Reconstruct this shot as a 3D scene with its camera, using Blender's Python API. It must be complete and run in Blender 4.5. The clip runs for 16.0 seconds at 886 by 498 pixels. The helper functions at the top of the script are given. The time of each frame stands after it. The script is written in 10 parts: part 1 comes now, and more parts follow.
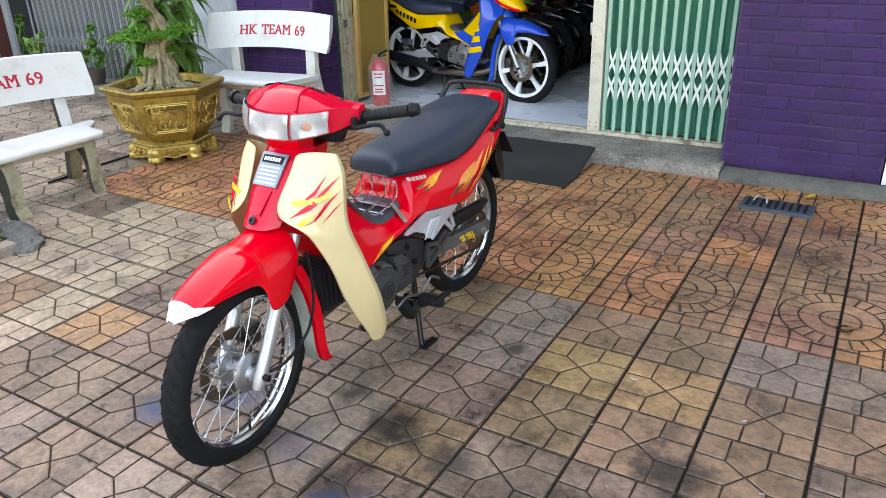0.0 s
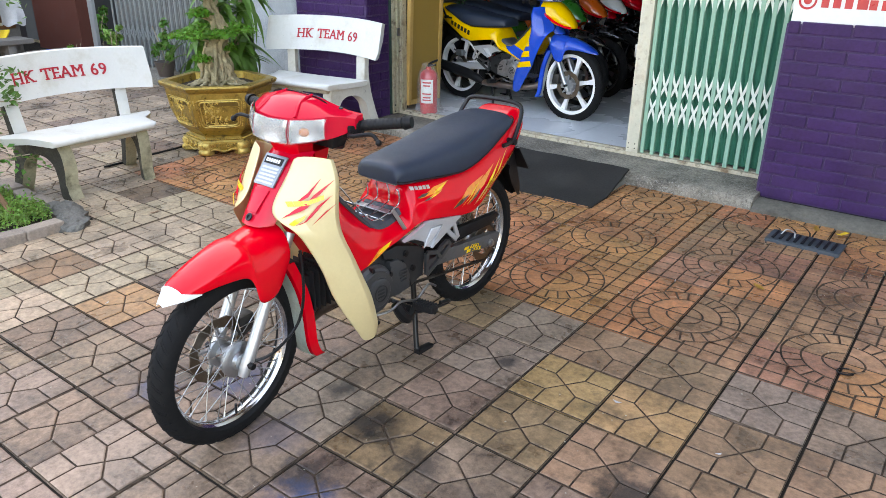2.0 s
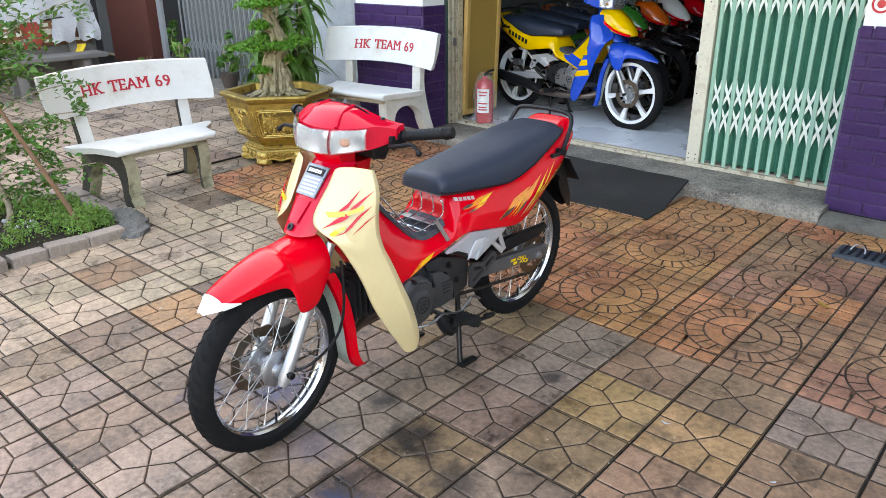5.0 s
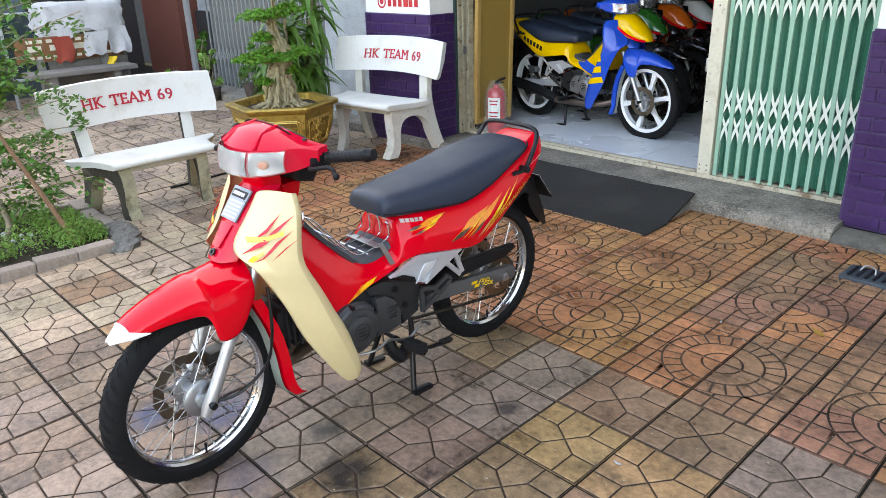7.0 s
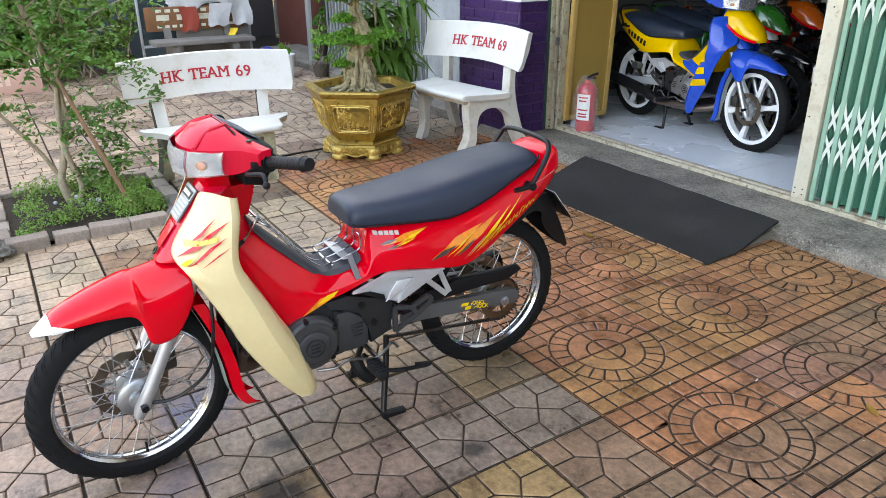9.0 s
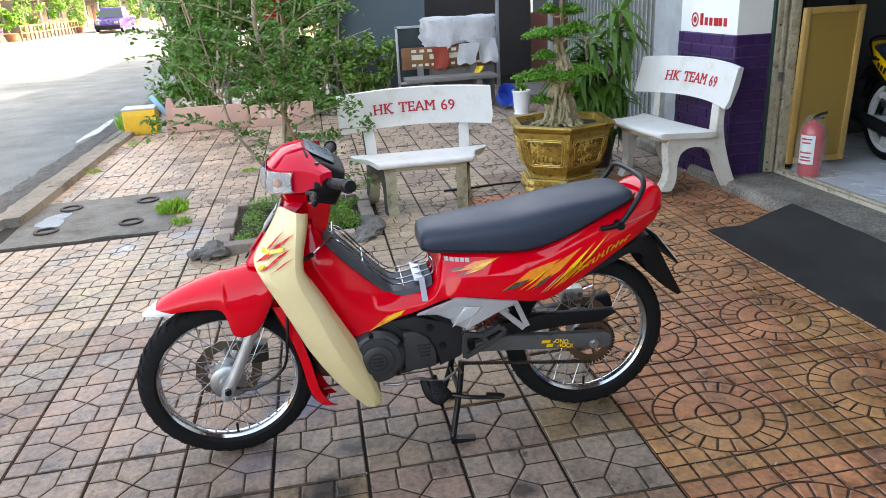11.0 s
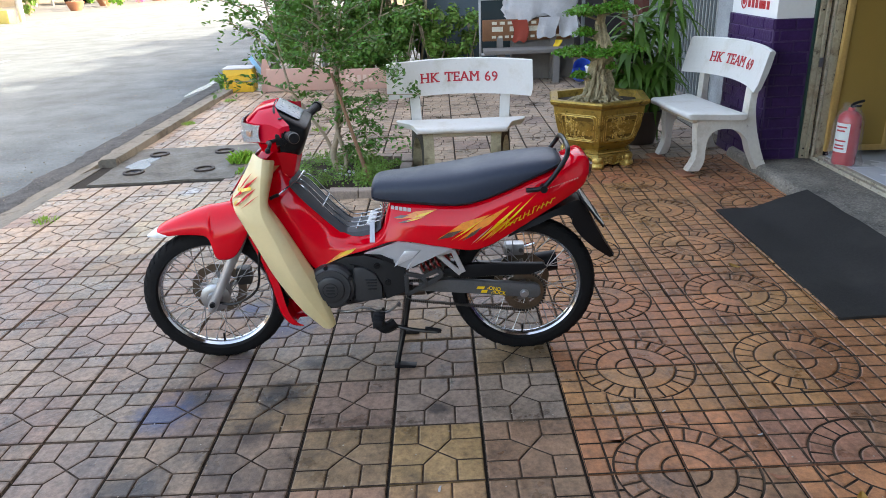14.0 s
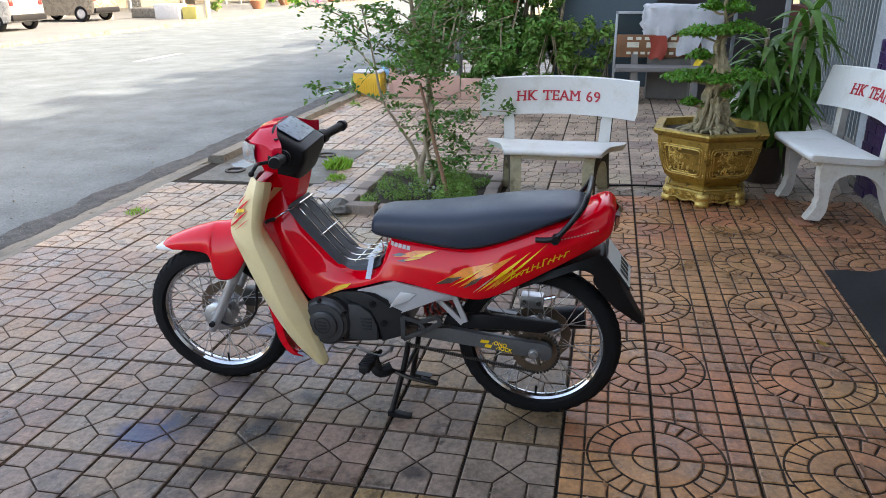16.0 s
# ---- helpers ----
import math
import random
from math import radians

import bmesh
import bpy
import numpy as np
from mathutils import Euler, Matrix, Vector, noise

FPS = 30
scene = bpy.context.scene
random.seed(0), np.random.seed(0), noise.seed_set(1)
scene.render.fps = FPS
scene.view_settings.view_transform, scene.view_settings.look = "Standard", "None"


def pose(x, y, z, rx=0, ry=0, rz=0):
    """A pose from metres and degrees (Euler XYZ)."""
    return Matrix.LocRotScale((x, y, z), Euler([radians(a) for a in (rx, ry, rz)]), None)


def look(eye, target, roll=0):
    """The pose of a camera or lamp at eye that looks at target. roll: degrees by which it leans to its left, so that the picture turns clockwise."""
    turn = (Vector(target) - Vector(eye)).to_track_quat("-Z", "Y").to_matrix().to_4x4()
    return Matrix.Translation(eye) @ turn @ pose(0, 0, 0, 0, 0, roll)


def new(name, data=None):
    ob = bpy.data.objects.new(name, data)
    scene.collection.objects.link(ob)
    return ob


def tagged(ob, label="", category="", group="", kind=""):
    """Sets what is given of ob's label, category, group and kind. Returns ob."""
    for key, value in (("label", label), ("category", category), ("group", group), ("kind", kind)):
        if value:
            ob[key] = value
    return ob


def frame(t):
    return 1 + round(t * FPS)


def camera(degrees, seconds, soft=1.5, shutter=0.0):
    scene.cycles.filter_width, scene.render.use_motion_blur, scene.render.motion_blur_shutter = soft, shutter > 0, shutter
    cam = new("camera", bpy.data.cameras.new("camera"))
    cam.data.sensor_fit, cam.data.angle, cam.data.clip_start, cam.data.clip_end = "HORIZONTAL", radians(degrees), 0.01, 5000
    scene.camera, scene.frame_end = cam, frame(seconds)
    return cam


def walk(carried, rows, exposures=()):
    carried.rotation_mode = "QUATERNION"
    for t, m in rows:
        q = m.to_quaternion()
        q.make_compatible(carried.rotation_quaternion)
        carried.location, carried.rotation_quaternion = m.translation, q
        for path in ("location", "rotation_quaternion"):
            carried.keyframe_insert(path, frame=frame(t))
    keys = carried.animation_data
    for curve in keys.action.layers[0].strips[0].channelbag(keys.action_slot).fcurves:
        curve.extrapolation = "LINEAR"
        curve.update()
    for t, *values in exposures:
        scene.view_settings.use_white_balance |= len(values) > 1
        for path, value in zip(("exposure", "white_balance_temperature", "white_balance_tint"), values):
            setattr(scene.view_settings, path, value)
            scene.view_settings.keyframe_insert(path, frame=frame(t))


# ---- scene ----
cam = camera(62.7, 16.0, 0.45)
PATH = [
    (0, (-0.017, 0.178, 1.385), (-0.978, 1.742, 0.591), -1.6),
    (0.5, (0.006, 0.261, 1.402), (-0.962, 1.823, 0.613), -0.2),
    (1, (0.088, 0.268, 1.418), (-0.909, 1.818, 0.639), 0.2),
    (1.5, (0.167, 0.265, 1.415), (-0.878, 1.781, 0.634), 0.7),
    (2, (0.208, 0.249, 1.418), (-0.9, 1.723, 0.645), 0.8),
    (2.5, (0.191, 0.255, 1.415), (-0.966, 1.697, 0.653), 0.8),
    (3, (0.177, 0.264, 1.405), (-1.018, 1.682, 0.655), 0.7),
    (3.5, (0.179, 0.27, 1.403), (-1.042, 1.665, 0.652), 0.6),
    (4, (0.188, 0.279, 1.407), (-1.042, 1.666, 0.658), 0.4),
    (4.2, (0.188, 0.281, 1.403), (-1.043, 1.666, 0.65), 0.1),
    (6.3, (0.322, 0.492, 1.434), (-0.954, 1.845, 0.698), -1.1),
    (6.5, (0.322, 0.534, 1.426), (-0.965, 1.883, 0.703), -1.1),
    (7, (0.4, 0.664, 1.423), (-0.955, 1.937, 0.685), -1.8),
    (7.5, (0.567, 0.799, 1.425), (-0.911, 1.926, 0.684), -2.1),
    (8, (0.589, 0.92, 1.409), (-0.93, 1.967, 0.637), -2.2),
    (8.5, (0.559, 1.074, 1.425), (-0.975, 2.094, 0.648), -0.8),
    (9, (0.515, 1.207, 1.444), (-1.05, 2.178, 0.665), -0.3),
    (9.5, (0.515, 1.333, 1.439), (-1.151, 2.128, 0.67), -1.8),
    (9.7, (0.527, 1.428, 1.432), (-1.221, 2.033, 0.672), -3.3),
    (11.8, (0.912, 1.935, 1.416), (-0.962, 2.168, 0.759), -2.8),
    (12, (0.936, 1.997, 1.418), (-0.943, 2.198, 0.763), -2.6),
    (12.5, (1.015, 2.065, 1.422), (-0.869, 2.209, 0.765), -2.2),
    (13, (1.141, 2.11, 1.431), (-0.742, 2.208, 0.763), -2.0),
    (13.5, (1.196, 2.148, 1.438), (-0.67, 2.19, 0.719), -1.8),
    (14, (1.187, 2.298, 1.447), (-0.676, 2.291, 0.72), -2.0),
    (14.5, (1.174, 2.49, 1.457), (-0.675, 2.23, 0.741), -2.9),
    (15, (1.113, 2.572, 1.45), (-0.735, 2.272, 0.746), -2.6),
    (15.5, (0.957, 2.657, 1.463), (-0.88, 2.293, 0.763), -0.2),
    (16, (0.839, 2.768, 1.46), (-0.988, 2.359, 0.757), -0.7),
]
walk(cam, [(t, look(eye, target, roll)) for t, eye, target, roll in PATH], [(0, 3.51, 8700, 12), (8, 3.53, 8750, 12), (9.5, 3.56, 8800, 12), (12, 3.05, 8150, 12), (13, 3.02, 8100, 12), (14, 3.02, 8000, 12), (14.5, 2.98, 7900, 12), (15, 2.88, 7850, 12), (16, 2.84, 7800, 12)])

# ---- light ----
SUN_EL, SUN_AZ = 32.0, 10.0  # degrees; the sun stands behind the shop row (+y), a little to -x
world = bpy.data.worlds.new("sky_world")
scene.world = world
world.use_nodes = True
wn = world.node_tree.nodes
sky = wn.new("ShaderNodeTexSky")
sky.sky_type = "NISHITA"
sky.sun_disc = False
sky.sun_elevation = radians(SUN_EL)
sky.sun_rotation = radians(-SUN_AZ)
sky.air_density, sky.dust_density, sky.ozone_density = 0.9, 4.2, 0.4
wn["Background"].inputs["Strength"].default_value = 0.15
world.node_tree.links.new(sky.outputs[0], wn["Background"].inputs["Color"])

sun_data = bpy.data.lights.new("sun", "SUN")
sun_data.energy, sun_data.angle, sun_data.color = 1.5, radians(0.6), (1.0, 0.98, 0.94)
sun = new("sun", sun_data)
toward_sun = Vector((-math.sin(radians(SUN_AZ)) * math.cos(radians(SUN_EL)), math.cos(radians(SUN_AZ)) * math.cos(radians(SUN_EL)), math.sin(radians(SUN_EL))))
sun.matrix_world = look(toward_sun * 40, (0, 0, 0))


# ---- materials ----
def mat(name, color, rough=0.6, metal=0.0, vary=0.12, scale=6.0, fine=90.0, bump=0.0, bump_scale=120.0, coat=0.0, rand=0.0,
        stain=None, stain_scale=2.0, stain_amount=0.0, space="Object", hue=0.0, spec=0.5, rough_vary=0.08, sheen=0.0, spots=None):
    """A procedural surface: base colour varied at two scales, optional stains, bump, clear coat and a tint by object."""
    m = bpy.data.materials.new(name)
    m.use_nodes = True
    nt = m.node_tree
    n, l = nt.nodes, nt.links
    b = n["Principled BSDF"]
    if space == "World":
        pos = n.new("ShaderNodeNewGeometry").outputs["Position"]
    else:
        pos = n.new("ShaderNodeTexCoord").outputs["Object"]

    def noise_tex(s, detail=4.0, rough_=0.6):
        t = n.new("ShaderNodeTexNoise")
        t.inputs["Scale"].default_value, t.inputs["Detail"].default_value, t.inputs["Roughness"].default_value = s, detail, rough_
        l.new(pos, t.inputs["Vector"])
        return t.outputs["Fac"]

    big, small = noise_tex(scale), noise_tex(fine, 5.0, 0.7)
    add = n.new("ShaderNodeMath")
    add.operation = "ADD"
    l.new(big, add.inputs[0])
    l.new(small, add.inputs[1])
    value = n.new("ShaderNodeMapRange")
    value.inputs["From Min"].default_value, value.inputs["From Max"].default_value = 0.6, 1.4
    value.inputs["To Min"].default_value, value.inputs["To Max"].default_value = 1 - vary, 1 + vary
    l.new(add.outputs[0], value.inputs["Value"])
    hsv = n.new("ShaderNodeHueSaturation")
    hsv.inputs["Color"].default_value = (*color, 1)
    v_out = value.outputs["Result"]
    if rand or hue:
        info = n.new("ShaderNodeObjectInfo")
        if rand:
            r = n.new("ShaderNodeMapRange")
            r.inputs["To Min"].default_value, r.inputs["To Max"].default_value = 1 - rand, 1 + rand
            l.new(info.outputs["Random"], r.inputs["Value"])
            mul = n.new("ShaderNodeMath")
            mul.operation = "MULTIPLY"
            l.new(r.outputs["Result"], mul.inputs[0])
            l.new(v_out, mul.inputs[1])
            v_out = mul.outputs[0]
        if hue:
            h = n.new("ShaderNodeMapRange")
            h.inputs["To Min"].default_value, h.inputs["To Max"].default_value = 0.5 - hue, 0.5 + hue
            frac = n.new("ShaderNodeMath")
            frac.operation = "FRACT"
            m7 = n.new("ShaderNodeMath")
            m7.operation = "MULTIPLY"
            m7.inputs[1].default_value = 7.31
            l.new(info.outputs["Random"], m7.inputs[0])
            l.new(m7.outputs[0], frac.inputs[0])
            l.new(frac.outputs[0], h.inputs["Value"])
            l.new(h.outputs["Result"], hsv.inputs["Hue"])
    l.new(v_out, hsv.inputs["Value"])
    col = hsv.outputs["Color"]
    if stain:
        ramp = n.new("ShaderNodeMapRange")
        ramp.inputs["From Min"].default_value, ramp.inputs["From Max"].default_value = 0.52, 0.72
        ramp.inputs["To Max"].default_value = stain_amount
        l.new(noise_tex(stain_scale, 6.0, 0.65), ramp.inputs["Value"])
        mix = n.new("ShaderNodeMix")
        mix.data_type = "RGBA"
        l.new(ramp.outputs["Result"], mix.inputs["Factor"])
        l.new(col, mix.inputs[6])
        mix.inputs[7].default_value = (*stain, 1)
        col = mix.outputs[2]
    if spots:
        s_col, s_scale, lo, hi, amount = spots
        ramp = n.new("ShaderNodeMapRange")
        ramp.inputs["From Min"].default_value, ramp.inputs["From Max"].default_value = lo, hi
        ramp.inputs["To Max"].default_value = amount
        l.new(noise_tex(s_scale, 8.0, 0.7), ramp.inputs["Value"])
        mix = n.new("ShaderNodeMix")
        mix.data_type = "RGBA"
        l.new(ramp.outputs["Result"], mix.inputs["Factor"])
        l.new(col, mix.inputs[6])
        mix.inputs[7].default_value = (*s_col, 1)
        col = mix.outputs[2]
    l.new(col, b.inputs["Base Color"])
    rr = n.new("ShaderNodeMapRange")
    rr.inputs["From Min"].default_value, rr.inputs["From Max"].default_value = 0.3, 0.7
    rr.inputs["To Min"].default_value, rr.inputs["To Max"].default_value = max(0.02, rough - rough_vary), min(1, rough + rough_vary)
    l.new(big, rr.inputs["Value"])
    l.new(rr.outputs["Result"], b.inputs["Roughness"])
    b.inputs["Metallic"].default_value = metal
    b.inputs["Coat Weight"].default_value = coat
    b.inputs["Coat Roughness"].default_value = 0.03
    b.inputs["Coat IOR"].default_value = 1.6
    b.inputs["Specular IOR Level"].default_value = spec
    b.inputs["Sheen Weight"].default_value = sheen
    if bump:
        bp = n.new("ShaderNodeBump")
        bp.inputs["Strength"].default_value = 1.0
        bp.inputs["Distance"].default_value = bump
        l.new(noise_tex(bump_scale, 5.0, 0.65), bp.inputs["Height"])
        l.new(bp.outputs["Normal"], b.inputs["Normal"])
    return m


def leaf_mat(name, color, back=0.25, vary=0.35):
    m = mat(name, color, 0.45, vary=0.15, scale=2.0, fine=30, spec=0.4)
    n, l = m.node_tree.nodes, m.node_tree.links
    hsv = next(x for x in n if x.type == "HUE_SAT")
    geo = n.new("ShaderNodeNewGeometry")
    r = n.new("ShaderNodeMapRange")
    r.inputs["To Min"].default_value, r.inputs["To Max"].default_value = 1 - vary, 1 + vary
    l.new(geo.outputs["Random Per Island"], r.inputs["Value"])
    l.new(r.outputs["Result"], hsv.inputs["Value"])
    hr = n.new("ShaderNodeMapRange")
    hr.inputs["To Min"].default_value, hr.inputs["To Max"].default_value = 0.47, 0.525
    l.new(geo.outputs["Random Per Island"], hr.inputs["Value"])
    l.new(hr.outputs["Result"], hsv.inputs["Hue"])
    tr = n.new("ShaderNodeBsdfTranslucent")
    l.new(hsv.outputs["Color"], tr.inputs["Color"])
    mix = n.new("ShaderNodeMixShader")
    mix.inputs["Fac"].default_value = back
    l.new(n["Principled BSDF"].outputs[0], mix.inputs[1])
    l.new(tr.outputs[0], mix.inputs[2])
    l.new(mix.outputs[0], n["Material Output"].inputs["Surface"])
    return m


RED = mat("red_paint", (0.74, 0.0014, 0.012), 0.30, vary=0.05, scale=8, coat=0.65, rough_vary=0.04, spec=0.0)
PINKRED = mat("pinkish_red_paint", (0.60, 0.005, 0.026), 0.35, vary=0.06, scale=8, coat=0.55, rough_vary=0.04, spec=0.0)
HEADREFL = mat("headlight_reflector", (0.50, 0.52, 0.55), 0.20, 1.0, vary=0.35, scale=30, bump=0.002, bump_scale=40)
CREAM = mat("cream_plastic", (0.74, 0.60, 0.325), 0.38, vary=0.05, scale=5, coat=0.2, stain=(0.58, 0.45, 0.22), stain_scale=6, stain_amount=0.25)
WHITEP = mat("white_paint", (0.80, 0.80, 0.78), 0.35, vary=0.05, coat=0.4)
VINYL = mat("black_vinyl", (0.021, 0.031, 0.052), 0.44, vary=0.15, bump=0.0004, bump_scale=500, spec=0.45)
RUBBER = mat("tyre_rubber", (0.010, 0.010, 0.0105), 0.75, vary=0.25, scale=10, bump=0.0005, bump_scale=300, stain=(0.03, 0.028, 0.025), stain_scale=14, stain_amount=0.25, spec=0.14)
BLACKP = mat("black_plastic", (0.009, 0.009, 0.010), 0.42, vary=0.2, bump=0.0002, bump_scale=500, spec=0.18)
GRIPM = mat("grip_rubber", (0.012, 0.012, 0.013), 0.5, vary=0.2, bump=0.0006, bump_scale=400, spec=0.18)
CHROME = mat("chrome", (0.52, 0.53, 0.55), 0.12, 1.0, vary=0.2, scale=30, rough_vary=0.08)
ALU = mat("cast_aluminium", (0.46, 0.47, 0.48), 0.40, 1.0, vary=0.15, bump=0.0002)
FORKM = mat("silver_fork_paint", (0.52, 0.53, 0.54), 0.33, 0.7, vary=0.06, stain=(0.3, 0.3, 0.3), stain_scale=18, stain_amount=0.4)
SILVERP = mat("silver_plastic", (0.50, 0.51, 0.53), 0.36, 0.35, vary=0.06, coat=0.3)
DARKSTEEL = mat("dark_worn_steel", (0.22, 0.215, 0.21), 0.35, 0.9, vary=0.25, scale=30)
SPOKE = mat("spoke_steel", (0.55, 0.55, 0.55), 0.3, 1.0, vary=0.1)
DISC = mat("brake_disc_steel", (0.23, 0.185, 0.14), 0.35, 1.0, vary=0.25, scale=20)
ENGINE = mat("engine_grey", (0.028, 0.029, 0.031), 0.4, 0.3, vary=0.15, bump=0.0003, bump_scale=250, spec=0.3)
ENGINE2 = mat("engine_cover_grey", (0.062, 0.064, 0.067), 0.36, 0.4, vary=0.12, bump=0.0003, bump_scale=250, spec=0.3)
SWINGM = mat("swingarm_grey_paint", (0.11, 0.112, 0.115), 0.38, 0.35, vary=0.15, scale=12, bump=0.0002, bump_scale=250, stain=(0.03, 0.028, 0.026), stain_scale=14, stain_amount=0.5, spec=0.35)
FRAMEM = mat("frame_black", (0.008, 0.008, 0.009), 0.4, vary=0.2, coat=0.2, spec=0.18)
CHAINM = mat("oily_chain", (0.06, 0.055, 0.05), 0.45, 0.8, vary=0.4, scale=60)
ORANGE = mat("orange_decal", (0.85, 0.25, 0.012), 0.3, vary=0.25, scale=22, coat=0.7)
YELLOWD = mat("yellow_decal", (0.88, 0.55, 0.01), 0.3, vary=0.12, scale=22, coat=0.7)
DARKD = mat("dark_decal", (0.10, 0.06, 0.05), 0.3, vary=0.2, coat=0.7)
PALED = mat("pale_decal", (0.52, 0.38, 0.34), 0.3, vary=0.1, coat=0.7)
DUSTPLASTIC = mat("dusty_grey_plastic", (0.30, 0.33, 0.29), 0.7, vary=0.2, scale=9, stain=(0.14, 0.13, 0.10), stain_scale=9, stain_amount=0.6)
SHOCKRED = mat("red_spring", (0.30, 0.02, 0.015), 0.4, vary=0.2)
AMBER = mat("amber_plastic", (0.75, 0.22, 0.03), 0.25, vary=0.1, coat=0.6)
TAILRED = mat("tail_lens", (0.25, 0.01, 0.01), 0.12, vary=0.1, coat=1.0)
BADGE = mat("badge_grey", (0.26, 0.275, 0.30), 0.32, 0.5, vary=0.08)
PLATEM = mat("plate_white", (0.72, 0.72, 0.70), 0.4, vary=0.08)

LENS = bpy.data.materials.new("clear_lens")
LENS.use_nodes = True
_b = LENS.node_tree.nodes["Principled BSDF"]
_b.inputs["Transmission Weight"].default_value = 0.9
_b.inputs["Roughness"].default_value = 0.06
_b.inputs["IOR"].default_value = 1.3
_b.inputs["Base Color"].default_value = (0.97, 0.98, 1, 1)
_w = LENS.node_tree.nodes.new("ShaderNodeTexWave")
_w.inputs["Scale"].default_value = 55
_t = LENS.node_tree.nodes.new("ShaderNodeTexCoord")
_u = LENS.node_tree.nodes.new("ShaderNodeBump")
_u.inputs["Distance"].default_value = 0.0003
LENS.node_tree.links.new(_t.outputs["Object"], _w.inputs["Vector"])
LENS.node_tree.links.new(_w.outputs["Fac"], _u.inputs["Height"])
LENS.node_tree.links.new(_u.outputs["Normal"], _b.inputs["Normal"])

GLASS = bpy.data.materials.new("window_glass")
GLASS.use_nodes = True
_b = GLASS.node_tree.nodes["Principled BSDF"]
_b.inputs["Base Color"].default_value = (0.03, 0.045, 0.05, 1)
_b.inputs["Roughness"].default_value = 0.05
_b.inputs["Specular IOR Level"].default_value = 0.7

CONCRETE = mat("concrete", (0.24, 0.23, 0.205), 0.85, vary=0.25, scale=3, fine=60, bump=0.003, bump_scale=70, stain=(0.08, 0.078, 0.07), stain_scale=2.5, stain_amount=0.7, space="World", spec=0.25)
CEMENT = mat("rough_dirty_cement", (0.15, 0.14, 0.118), 0.9, vary=0.4, scale=6, fine=50, bump=0.008, bump_scale=40, stain=(0.05, 0.047, 0.038), stain_scale=4, stain_amount=0.8, space="World", spec=0.2)
KERBM = mat("kerb_concrete", (0.19, 0.172, 0.140), 0.85, vary=0.35, scale=3, fine=50, bump=0.005, bump_scale=50, stain=(0.065, 0.058, 0.046), stain_scale=1.8, stain_amount=0.75, space="World", spec=0.2, spots=((0.05, 0.045, 0.038), 9.0, 0.54, 0.66, 0.65))
APRON = mat("pale_concrete_apron", (0.150, 0.152, 0.145), 0.9, vary=0.3, scale=0.8, fine=14, bump=0.004, bump_scale=20, stain=(0.10, 0.10, 0.09), stain_scale=0.5, stain_amount=0.5, space="World", spec=0.2)
ASPHALT = mat("asphalt", (0.122, 0.142, 0.146), 0.85, vary=0.6, scale=1.8, fine=70, bump=0.008, bump_scale=70, stain=(0.085, 0.09, 0.09), stain_scale=0.5, stain_amount=0.4, space="World", spots=((0.26, 0.255, 0.24), 26.0, 0.58, 0.70, 0.6), spec=0.25)
ASPHALTD = mat("broken_asphalt_edge", (0.085, 0.087, 0.085), 0.95, vary=0.7, scale=8, fine=80, bump=0.02, bump_scale=45, space="World", spots=((0.16, 0.155, 0.145), 40.0, 0.55, 0.66, 0.7), spec=0.15)
EARTH = mat("earth", (0.16, 0.13, 0.08), 0.95, vary=0.3, scale=1.0, fine=20, bump=0.01, bump_scale=20, stain=(0.10, 0.14, 0.04), stain_scale=0.4, stain_amount=0.8, space="World", spec=0.25)
SOIL = mat("dark_soil", (0.045, 0.035, 0.025), 0.95, vary=0.4, scale=12, fine=80, bump=0.01, bump_scale=50, spec=0.25)
GRANITO = mat("grey_terrazzo", (0.205, 0.182, 0.150), 0.7, vary=0.9, scale=5, fine=60, bump=0.004, bump_scale=90, stain=(0.055, 0.05, 0.042), stain_scale=75, stain_amount=0.85, space="World", spec=0.2, spots=((0.42, 0.40, 0.36), 110.0, 0.56, 0.64, 0.8))
TILE_A = mat("grey_brown_concrete_tile", (0.202, 0.136, 0.096), 0.42, vary=0.9, scale=5, fine=46, bump=0.0035, bump_scale=34, rand=0.12, hue=0.01, space="World", rough_vary=0.26, stain=(0.030, 0.026, 0.025), stain_scale=2.3, stain_amount=0.75, spots=((0.025, 0.022, 0.021), 11.0, 0.57, 0.72, 0.8), spec=0.3)
TILE_BD = mat("dull_orange_concrete_tile", (0.300, 0.152, 0.088), 0.42, vary=0.8, scale=5, fine=46, bump=0.0035, bump_scale=34, rand=0.12, hue=0.01, space="World", rough_vary=0.26, stain=(0.07, 0.05, 0.042), stain_scale=1.9, stain_amount=0.7, spots=((0.045, 0.035, 0.03), 9.0, 0.57, 0.74, 0.65), spec=0.3)
# TILE_P and TILE_M: lighter copies of TILE_A for better-lit paving
TILE_P = mat("lit_brown_concrete_tile", (0.350, 0.264, 0.182), 0.44, vary=0.8, scale=5, fine=46, bump=0.0035, bump_scale=34, rand=0.12, hue=0.01, space="World", rough_vary=0.26, stain=(0.045, 0.038, 0.035), stain_scale=2.0, stain_amount=0.65, spots=((0.030, 0.026, 0.025), 10.0, 0.58, 0.73, 0.7), spec=0.3)
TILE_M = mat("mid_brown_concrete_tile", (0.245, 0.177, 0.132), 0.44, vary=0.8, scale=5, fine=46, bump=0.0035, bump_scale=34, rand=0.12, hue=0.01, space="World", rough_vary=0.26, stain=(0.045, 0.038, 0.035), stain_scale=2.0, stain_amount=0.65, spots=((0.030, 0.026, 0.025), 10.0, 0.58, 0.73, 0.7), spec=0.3)
